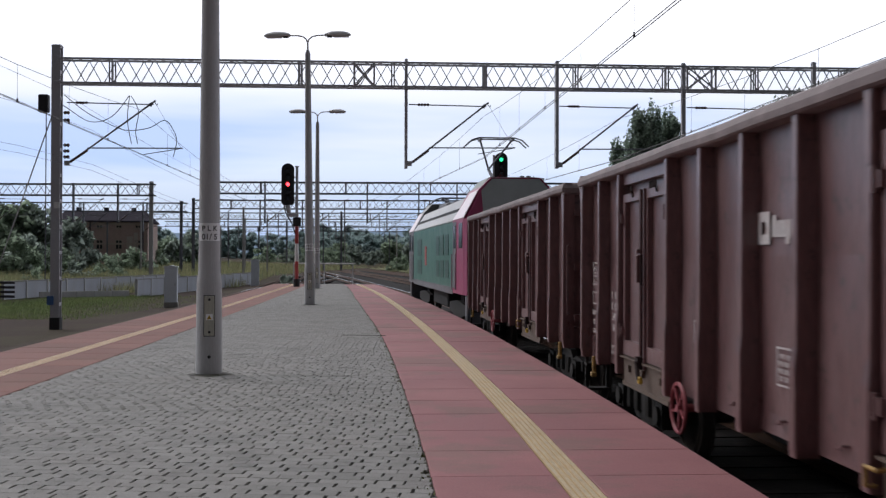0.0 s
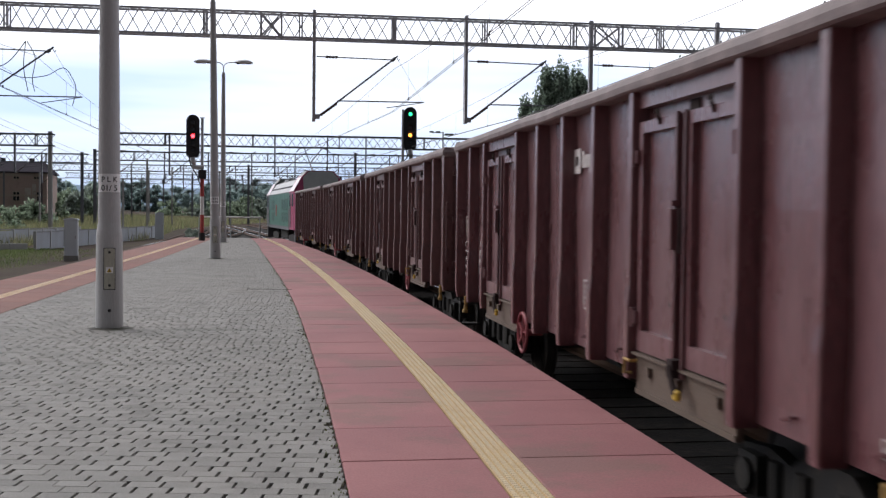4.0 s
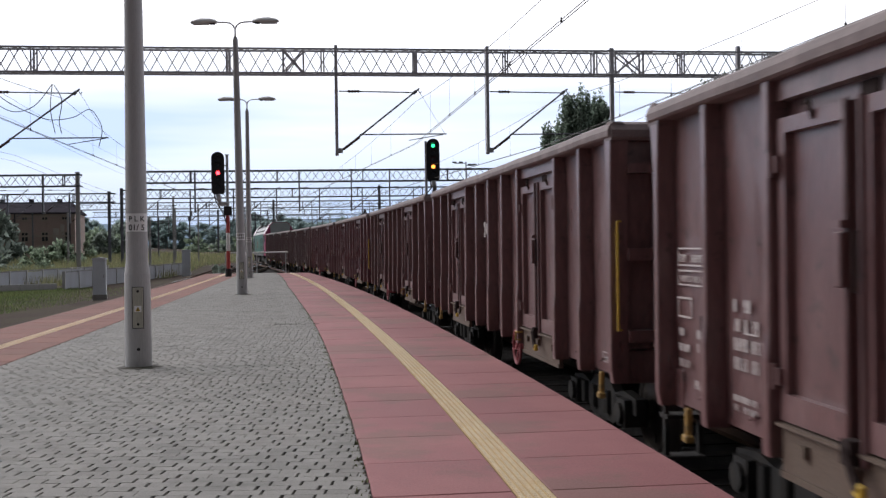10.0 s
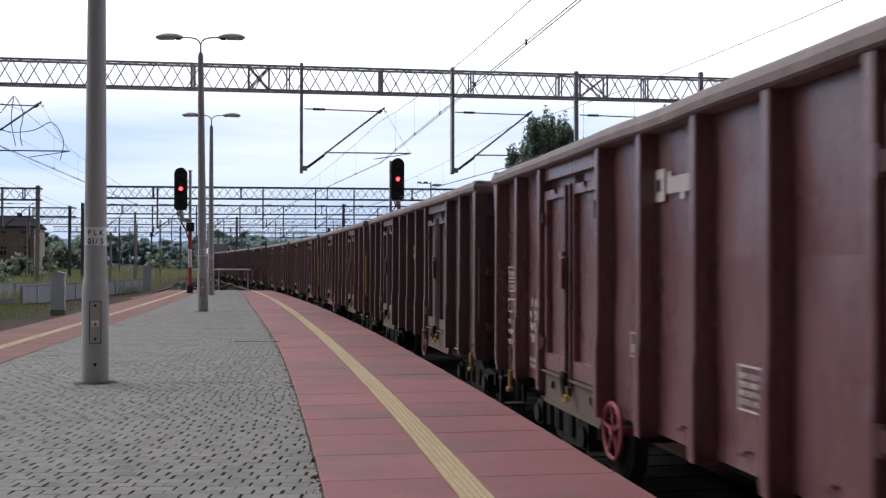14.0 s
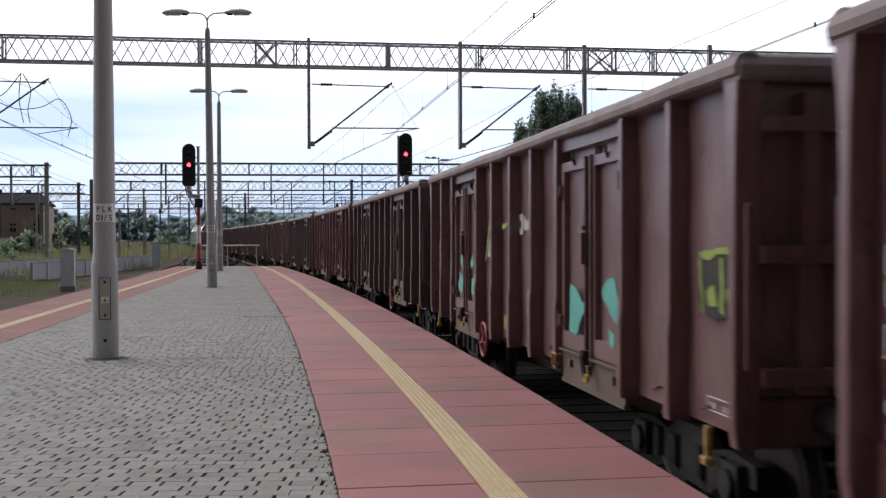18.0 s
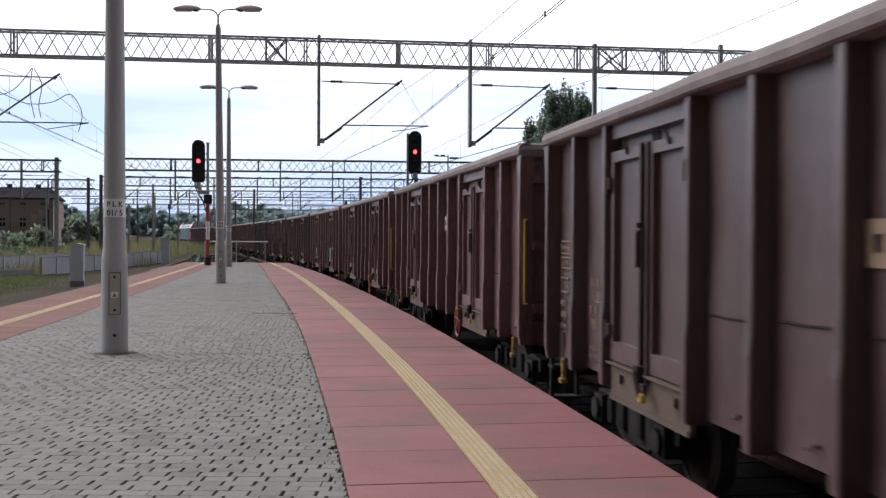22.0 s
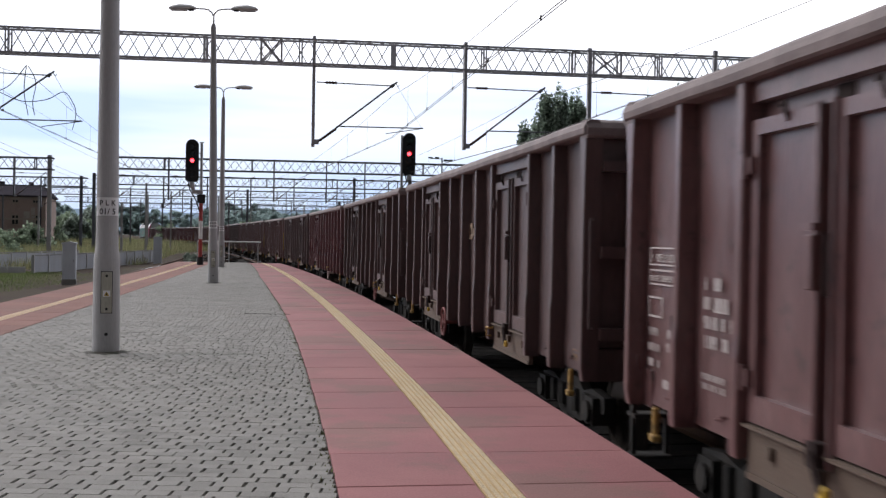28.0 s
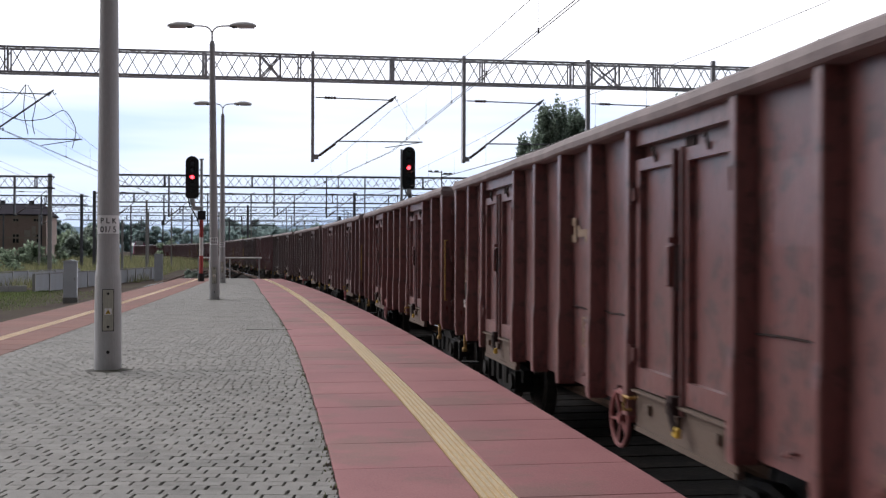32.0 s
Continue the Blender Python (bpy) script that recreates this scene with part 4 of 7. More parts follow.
# (paint, style) of each wagon from the locomotive back
KINDS = [(0, "white"), (0, "white"), (0, "white"), (2, "white"), (2, "white"), (0, "white"), (0, "white"), (0, "white"), (1, "old"), (2, "white"), (1, "old"), (0, "white"), (0, "white"), (0, "white"), (1, "old"), (2, "plain"), (1, "old"), (1, "old"), (0, "white"), (3, "old"), (3, "old"), (3, "old"), (1, "old")]
LABELS = ("oxide-red open freight wagon with ribbed steel sides", "faded brown open freight wagon with yellowed lettering", "freshly painted dark red open freight wagon", "rusty brown open freight wagon with yellowed lettering", "sooty brown open freight wagon with ribbed sides")
first = build_wagon()
WAGONS = [first] + [copy_thing(first, Matrix.Identity(4)) for _ in KINDS[1:]]
for k, (w, (p, style)) in enumerate(zip(WAGONS, KINDS)):
    tagged(w, LABELS[p])
    for o in w.children_recursive:
        if "painted" in o:
            o.material_slots[0].link = "OBJECT"
            o.material_slots[0].material = PAINTS[p]
            del o["painted"]
        if "rail" in o:
            if (o["rail"] == "rear" and k in (4, 6, 7, 12, 13, 18, 19)) or (o["rail"] == "front" and k in (3, 9)):
                o.material_slots[0].material = M["yellow"] if k < 14 else M["yellow_dirty"]
                tagged(o, "yellow grab rail")
            del o["rail"]
    inscriptions(w, k, style)


def close_rear_door(w, material):
    """One wagon has a plain ribbed side in place of its rear door."""
    for o in list(w.children):
        if o.name.split(".")[0] not in ("door_leaf", "door_sill", "door_latch", "latch_grip", "door_header"):
            continue
        mid = sum((o.matrix_basis @ Vector(c) for c in o.bound_box), Vector()) / 8
        if mid.y > 1 and -4.2 < mid.x < -2.0:
            for c in list(o.children):
                bpy.data.objects.remove(c)
            bpy.data.objects.remove(o)
    part("side_panel", side_panel(1, -4.1, -2.1), material, w)
    part("rib", rib_mesh(), material, w, m=Matrix.Translation((-3.1, 0, 0)))


close_rear_door(WAGONS[15], PAINTS[2])

# teal, lime and pale spray on one wagon
spray = WAGONS[11]


def sprayed(name, pts, y, material, label, seed):
    """A flat patch of paint with a ragged outline through pts."""
    rng = random.Random(seed)
    out = []
    for (x0, z0), (x1, z1) in zip(pts, pts[1:] + pts[:1]):
        n_ = max(2, int(math.hypot(x1 - x0, z1 - z0) / 0.06))
        for q in range(n_):
            out.append((x0 + (x1 - x0) * q / n_ + rng.uniform(-0.016, 0.016), z0 + (z1 - z0) * q / n_ + rng.uniform(-0.016, 0.016)))
    b = B()
    prism(b, out, (1, 0, 0), (0, 0, 1), (0, 0.004, 0), (0, y, 0))
    part(name, b, M[material], spray, label)


for i, pts in enumerate(([(3.40, 1.98), (3.52, 1.84), (3.48, 1.76), (3.32, 1.74)], [(2.58, 1.93), (2.72, 1.80), (2.66, 1.74), (2.44, 1.78)], [(3.60, 1.66), (3.30, 1.58), (3.24, 1.52), (3.36, 1.44), (3.50, 1.30), (3.58, 1.36), (3.70, 1.40), (3.70, 1.50), (3.62, 1.52)], [(2.62, 1.58), (2.40, 1.64), (2.30, 1.50), (2.26, 1.30), (2.50, 1.34), (2.64, 1.40)], [(-2.47, 1.74), (-2.75, 1.66), (-2.86, 1.58), (-3.05, 1.53), (-2.84, 1.42), (-2.68, 1.25), (-2.46, 1.27)], [(-3.46, 1.68), (-3.62, 1.80), (-3.80, 1.84), (-3.96, 1.52), (-3.94, 1.40), (-3.70, 1.50), (-3.60, 1.58)], [(-3.66, 1.38), (-3.80, 1.36), (-3.78, 1.22), (-3.70, 1.24)])):
    sprayed("teal_graffiti", pts, 1.4415, "teal", "teal sprayed shape", i)
sprayed("pale_patch", [(1.75, 1.90), (1.24, 1.95), (1.17, 2.24), (1.57, 2.27)], 1.383, "letter", "pale sprayed patch", 20)
sprayed("dark_stroke", [(1.52, 2.00), (1.42, 1.97), (1.36, 2.16), (1.40, 2.16), (1.43, 2.03)], 1.388, "bogie", "dark sprayed stroke", 21)
sprayed("dark_patch", [(-5.47, 1.64), (-6.15, 1.62), (-6.15, 2.03), (-5.47, 2.01)], 1.383, "bogie", "dark sprayed patch", 22)
for i, pts in enumerate(([(1.90, 1.86), (1.84, 1.86), (1.56, 2.30), (1.62, 2.36)], [(1.62, 2.36), (1.56, 2.30), (1.16, 2.26), (1.16, 2.32)], [(0.82, 2.33), (0.44, 2.35), (0.44, 2.31), (0.82, 2.29)], [(-5.46, 2.05), (-5.60, 2.00), (-5.84, 2.05), (-6.15, 2.05), (-6.15, 2.09), (-5.82, 2.10)], [(-5.82, 2.02), (-5.87, 2.02), (-5.87, 1.66), (-5.83, 1.66)], [(-5.46, 2.0), (-5.50, 2.0), (-5.56, 1.66), (-5.52, 1.66)], [(-5.60, 1.78), (-5.72, 1.84), (-5.76, 1.70), (-5.64, 1.70)], [(-5.92, 1.84), (-6.12, 1.80), (-6.00, 1.74), (-5.94, 1.74)])):
    sprayed("lime_graffiti", pts, 1.389, "lime", "lime sprayed stroke", 30 + i)

# ---- locomotive ----
loco = thing("electric_locomotive", Matrix.Identity(4), "green electric locomotive with magenta cab ends and raised pantograph", "locomotive")
LL = 9.1


def loco_body(x0, x1, y0, z0, y1, z1, y2, z2):
    b = B()
    prof = [(-y0, z0), (-y0, z1), (-y1, z2), (y1, z2), (y0, z1), (y0, z0)]
    prism(b, prof, (0, 1, 0), (0, 0, 1), (x1 - x0, 0, 0), (x0, 0, 0))
    return b


CAB = [(-1.48, 1.15), (-1.48, 3.26), (-1.03, 4.08), (-0.70, 4.40), (0.70, 4.40), (1.03, 4.08), (1.48, 3.26), (1.48, 1.15)]
part("body", loco_body(-6.6, 6.6, 1.48, 1.15, 1.30, 3.24, 1.46, 3.26), M["loco_green"], loco)
part("roof", loco_body(-6.6, 6.6, 1.46, 3.264, 1.02, 3.30, 1.02, 3.98), M["loco_roof"], loco, "pale grey sloped roof")
for x0, x2, sgn in ((-6.6, -LL, -1), (6.6, LL, 1)):
    b = B()
    rows_ = []
    for x, lean in ((x0, 0.0), (x2 - 0.25 * sgn, 0.0), (x2, 0.22)):
        rows_.append([b.verts.new((x - sgn * lean * max(0.0, z - 3.0), y * (1 - 0.25 * lean), z)) for y, z in CAB])
    for r0, r1 in zip(rows_, rows_[1:]):
        for q in range(len(CAB)):
            f = (r0[q], r0[(q + 1) % 8], r1[(q + 1) % 8], r1[q])
            b.faces.new(f if sgn > 0 else f[::-1])
    b.faces.new(rows_[0])
    b.faces.new(rows_[-1][::-1])
    bmesh.ops.recalc_face_normals(b, faces=b.faces[:])
    cab = part("cab", b, M["loco_pink"] if sgn < 0 else M["loco_grey"], loco, "magenta cab" if sgn < 0 else "grey cab")
    lean = Vector((-sgn * 0.22, 0, 1))
    b = B()
    prism(b, [(-0.93, 0), (0.93, 0), (0.97, 0.82), (0.66, 1.15), (-0.66, 1.15), (-0.97, 0.82)], (0, 1, 0), lean, (sgn * 0.03, 0, 0), (x2 - sgn * 0.035, 0, 3.22))
    part("windscreen", b, M["loco_dusty"] if sgn < 0 else M["glass_dark"], cab, "dusty grey-green sloping end" if sgn < 0 else "dark sloping windscreen")
    b = B()
    prism(b, [(-0.98, 4.11), (-0.71, 4.42), (0.71, 4.42), (0.98, 4.11)], (0, 1, 0), (0, 0, 1), (x2 - x0 - 0.45 * sgn, 0, 0), (x0, 0, 0.012))
    part("cab_roof", b, M["loco_dusty"], cab, "dusty grey-green cab roof")
    for y in (-1, 1):
        b = B()
        prism(b, [(x0 + 0.05 * sgn, 0.02), (x0 + 0.6 * sgn, 0.98), (x2 - 0.26 * sgn, 0.98), (x2 - 0.08 * sgn, 0.02)], (1, 0, 0), (0, -y * 0.45, 0.80), (0, y * 0.017, 0.010), (0, y * 1.484, 3.265))
        part("cab_roof_band", b, M["loco_pale"], cab, "pale pink roof band")
        b = B()
        wx0, wx1 = sorted((x2 - 0.35 * sgn, x2 - 1.05 * sgn))
        box(b, wx0, wx1, min(y * 1.482, y * 1.495), max(y * 1.482, y * 1.495), 2.45, 3.15)
        part("side_window", b, M["glass_dark"], cab)
        b = B()
        dx0, dx1 = sorted((x0 + 0.15 * sgn, x0 + 0.85 * sgn))
        box(b, dx0, dx1, min(y * 1.482, y * 1.495), max(y * 1.482, y * 1.495), 1.3, 3.22)
        door = part("cab_door", b, M["loco_grey"], cab, "grey cab door")
        b = B()
        box(b, dx0 + 0.12, dx1 - 0.12, min(y * 1.496, y * 1.505), max(y * 1.496, y * 1.505), 2.45, 3.1)
        part("door_window", b, M["glass_dark"], door)
        for dx in (0.07, 0.95):
            b = B()
            tube(b, [(x0 + dx * sgn, y * 1.52, 1.25), (x0 + dx * sgn, y * 1.52, 2.3)], 0.02, 6)
            part("handrail", b, M["galv"], cab)
    for y in (-0.875, 0.875):
        b = B()
        disc(b, (x2, y, 1.03), (sgn, 0, 0), 0.12, 0.45, 14)
        disc(b, (x2 + 0.45 * sgn, y, 1.03), (sgn, 0, 0), 0.25, 0.04, 16)
        part("buffer", b, M["bogie"], loco)
    b = B()
    box(b, *sorted((x2 - 0.35 * sgn, x2 + 0.02 * sgn)), -1.4, 1.4, 0.35, 1.14)
    part("buffer_beam", bevel(b, 0.03), M["loco_grey"], loco)
b = B()
for y in (-1.485, 1.465):
    box(b, -6.6, 6.6, y, y + 0.02, 1.10, 1.30)
part("lower_band", b, M["loco_grey"], loco, "grey band along the sill")
for xa, xb in ((-5.6, -4.7), (-4.3, -3.4), (-3.0, -2.1), (3.0, 4.8)):
    for y in (-1.49, 1.468):
        b = B()
        box(b, xa, xb, y, y + 0.022, 2.25, 2.9)
        for q in range(5):
            box(b, xa, xb, y - 0.006, y + 0.028, 2.3 + q * 0.12, 2.33 + q * 0.12)
        part("grille", b, M["loco_dark_green"], loco)
        b = B()
        box(b, xa, xb, y, y + 0.022, 1.55, 2.1)
        part("side_hatch", b, M["loco_dark_green"], loco)
for y in (-1.49, 1.468):
    b = B()
    box(b, 1.2, 1.75, y, y + 0.024, 1.9, 2.6)
    part("emblem", b, M["red_paint"], loco, "red rectangular emblem")
b = B()
box(b, -6.3, 6.4, -0.9, 0.9, 3.94, 4.06)
box(b, -6.5, -4.3, -0.75, 0.75, 4.05, 4.28)
box(b, 1.5, 4.2, -0.7, 0.7, 4.05, 4.24)
part("roof_gear", bevel(b, 0.05), M["loco_grey"], loco)
for y in (-1.30, 1.22):
    b = B()
    box(b, -6.5, 6.5, y, y + 0.08, 3.54, 3.64)
    part("roof_gutter", b, M["black"], loco)
for px_, up in ((-5.2, 1.40), (5.0, 0.12)):
    panto = B()
    z0 = 4.30
    for y in (-0.5, 0.5):
        bar(panto, (px_ - 0.6, y, z0), (px_ + 0.6, y, z0), 0.06)
        tube(panto, [(px_ - 0.5, y, 4.05), (px_ - 0.5, y, z0)], 0.06, 8)
        tube(panto, [(px_ + 0.5, y, 4.05), (px_ + 0.5, y, z0)], 0.06, 8)
    knee = (px_ + 1.25, 0, z0 + 0.10 + up * 0.45)
    tube(panto, [(px_ - 0.5, 0, z0 + 0.05), knee], 0.05, 8)
    top_ = (px_ - 0.25, 0, z0 + 0.12 + up)
    for y in (-0.25, 0.25):
        tube(panto, [(knee[0], 0, knee[2]), (top_[0], y * 2, top_[2])], 0.03, 6)
    bar(panto, (px_ - 0.5, -0.5, z0), (px_ - 0.5, 0.5, z0), 0.06)
    bar(panto, (px_ + 0.5, -0.5, z0), (px_ + 0.5, 0.5, z0), 0.06)
    for dx in (-0.22, 0.22):
        tube(panto, [(top_[0] + dx, -0.98, top_[2] - 0.22), (top_[0] + dx, -0.78, top_[2] - 0.03), (top_[0] + dx, -0.55, top_[2] + 0.04), (top_[0] + dx, 0.55, top_[2] + 0.04), (top_[0] + dx, 0.78, top_[2] - 0.03), (top_[0] + dx, 0.98, top_[2] - 0.22)], 0.022, 6)
    for y in (-0.5, 0.5):
        bar(panto, (top_[0] - 0.25, y, top_[2]), (top_[0] + 0.25, y, top_[2]), 0.07)
    part("pantograph", panto, M["steel_far"], loco, "raised pantograph" if up > 1 else "folded pantograph")
for bx in (-5.2, 5.2):
    b = B()
    for y in (-1.08, 1.08):
        prism(b, [(-2.0, 0.5), (-2.0, 0.75), (-0.4, 0.85), (0.4, 0.85), (2.0, 0.75), (2.0, 0.5), (1.2, 0.42), (0.4, 0.3), (-0.4, 0.3), (-1.2, 0.42)], (1, 0, 0), (0, 0, 1), (0, 0.14, 0), (bx, y - 0.07, 0))
    box(b, bx - 0.4, bx + 0.4, -1.0, 1.0, 0.5, 1.12)
    bog = part("bogie_frame", b, M["bogie"], loco)
    for dx in (-1.35, 1.35):
        b = B()
        tube(b, [(0, -0.95, 0), (0, 0.95, 0)], 0.1, 10)
        for s_ in (-1, 1):
            tube(b, [(0, s_ * 0.67, 0), (0, s_ * 0.80, 0)], 0.60, 26)
        o = part("wheelset", b, M["wheel_steel"], loco, m=Matrix.Translation((bx + dx, 0, 0.61)))
b = B()
box(b, -2.2, 2.2, -1.1, 1.1, 0.5, 1.12)
part("underfloor_case", bevel(b, 0.05), M["bogie"], loco)


# ---- lamp posts on the platform ----
def lamp_post(m, k, turn):
    t = thing("lamp_post", m, "grey concrete lamp post with two arms and a number plate", "lamp post", "lamp posts on the platform")
    b = B()
    tube(b, [(0, 0, -0.02), (0, 0, 1.23), (0, 0, 1.39), (0, 0, 8.35), (0, 0, 8.47)], [0.176, 0.167, 0.145, 0.088, 0.055], 28)
    part("post", b, M["post"], t, smooth=False)
    b = B()
    n_ = 20
    for i in range(n_):
        a = 2 * math.pi * i / n_
        r = random.Random(k * 50 + i).uniform(0.22, 0.34)
        a2 = 2 * math.pi * (i + 1) / n_
        r2 = random.Random(k * 50 + (i + 1) % n_).uniform(0.22, 0.34)
        c = [bm_v for bm_v in ((0.17 * math.cos(a), 0.17 * math.sin(a), 0.02), (r * math.cos(a), r * math.sin(a), 0.004), (r2 * math.cos(a2), r2 * math.sin(a2), 0.004), (0.17 * math.cos(a2), 0.17 * math.sin(a2), 0.02))]
        b.faces.new([b.verts.new(v) for v in c])
    part("dirt_collar", b, M["joint"], t, "dark dirt round the foot")
    b = B()
    tube(b, [(0, 0, 8.4), (0, 0, 8.78)], 0.032, 8)
    for s_ in (-1, 1):
        tube(b, [(0, 0, 8.72), (s_ * 0.05, 0, 8.84), (s_ * 0.16, 0, 8.93), (s_ * 0.32, 0, 8.96), (s_ * 0.66, 0, 8.97)], 0.026, 8)
    part("arm", b, M["lamp_grey"], t, smooth=True, m=Matrix.Rotation(turn, 4, "Z"))
    for s_ in (-1, 1):
        b = B()
        rings_ = []
        for x, hw, up, dn in ((0.58, 0.05, 0.05, 0.05), (0.66, 0.11, 0.09, 0.05), (0.80, 0.145, 0.125, 0.05), (1.10, 0.16, 0.14, 0.05), (1.34, 0.12, 0.09, 0.05), (1.44, 0.05, 0.03, 0.04)):
            rings_.append([b.verts.new((s_ * x, hw * math.cos(q), 8.97 + (up if math.sin(q) > 0 else dn) * math.sin(q))) for q in (2 * math.pi * j / 14 for j in range(14))])
        for r0, r1 in zip(rings_, rings_[1:]):
            for j in range(14):
                b.faces.new((r0[j], r0[(j + 1) % 14], r1[(j + 1) % 14], r1[j]))
        b.faces.new(rings_[0])
        b.faces.new(rings_[-1][::-1])
        lamp = part("luminaire", b, M["lamp_grey"], t, smooth=True, m=Matrix.Rotation(turn, 4, "Z"))
        b = B()
        box(b, *sorted((s_ * 0.85, s_ * 1.38)), -0.10, 0.10, 8.895, 8.925)
        part("diffuser", bevel(b, 0.012), M["diffuser"], lamp)
        b = B()
        box(b, *sorted((s_ * 0.64, s_ * 0.82)), -0.10, 0.10, 8.90, 8.93)
        part("ballast_cover", bevel(b, 0.012), M["black"], lamp)
    # access door with warning plate and screws
    b = B()
    box(b, -0.066, 0.066, -0.187, -0.145, 0.53, 1.06)
    door = part("access_door", bevel(b, 0.006), M["olive"], t, "olive steel access door with a warning plate")
    b = B()
    frame_marks(b, -0.074, 0.074, 0.522, 1.068, 0.012, -0.181)
    part("door_gap", b, M["black"], door)
    for z in (0.58, 1.01):
        b = B()
        disc(b, (0, -0.185, z), (0, -1, 0), 0.018, 0.008, 10)
        part("lock", b, M["black"], door)
    b = B()
    box(b, -0.045, 0.045, -0.192, -0.188, 0.74, 0.82)
    plate = part("warning_plate", b, M["sign_white"], door, "small white warning plate")
    b = B()
    prism(b, [(-0.032, 0.75), (0.032, 0.75), (0, 0.808)], (1, 0, 0), (0, 0, 1), (0, -0.002, 0), (0, -0.193, 0))
    part("warning_triangle", b, M["yellow"], plate)
    b = B()
    prism(b, [(-0.006, 0.757), (0.006, 0.757), (0.002, 0.792), (-0.004, 0.79)], (1, 0, 0), (0, 0, 1), (0, -0.002, 0), (0, -0.1955, 0))
    part("flash", b, M["black"], plate)
    b = B()
    disc(b, (0, -0.168, 0.25), (0, -1, 0), 0.022, 0.012, 12)
    part("cable_hole", b, M["black"], t)
    # curved number plate
    b = B()
    prev = None
    for j in range(13):
        a = radians(-90 - 62 + 124 * j / 12)
        row = [b.verts.new((0.150 * math.cos(a), 0.150 * math.sin(a), z)) for z in (1.79, 2.03)]
        if prev:
            b.faces.new((prev[0], row[0], row[1], prev[1]))
        prev = row
    num = part("number_plate", b, M["sign_white"], t, "white number plate")
    if k == 0:
        for text, z, size in (("P L K", 1.925, 0.098), ("01/ 5", 1.810, 0.106)):
            cu = bpy.data.curves.new("plate_text", "FONT")
            cu.body, cu.size, cu.align_x, cu.extrude, cu.offset = text, size, "CENTER", 0.001, 0.0012
            tmp = new("plate_text", cu)
            dg = bpy.context.evaluated_depsgraph_get()
            me = bpy.data.meshes.new_from_object(tmp.evaluated_get(dg))
            bpy.data.objects.remove(tmp)
            for v in me.vertices:
                a = radians(-90) + v.co.x / 0.152
                v.co = Vector((0.1525 * math.cos(a) , 0.1525 * math.sin(a), z + v.co.y)) + Vector((math.cos(a), math.sin(a), 0)) * v.co.z
            me.materials.append(M["black"])
            o = new("plate_text", me)
            o.parent = num
    else:
        b = B()
        rng_ = random.Random(k)
        for z in (1.93, 1.83):
            for q in range(4):
                a = radians(-90 - 34 + 22 * q)
                c = Vector((0.152 * math.cos(a), 0.152 * math.sin(a), z))
                bar(b, c, c + Vector((0, 0, 0.07)), 0.028, 0.006)
        part("plate_bars", b, M["black"], num)
    return t


for k, (x, y, lean) in enumerate(((-4.35, 14.11, 0.0), (-7.38, 35.2, -0.7), (-10.88, 53.7, 0.0))):
    lamp_post(pose(x, y, 0, 0, lean, 17.5 if k == 0 else 12), k, -radians(17.5 if k == 0 else 12) + 0.06)


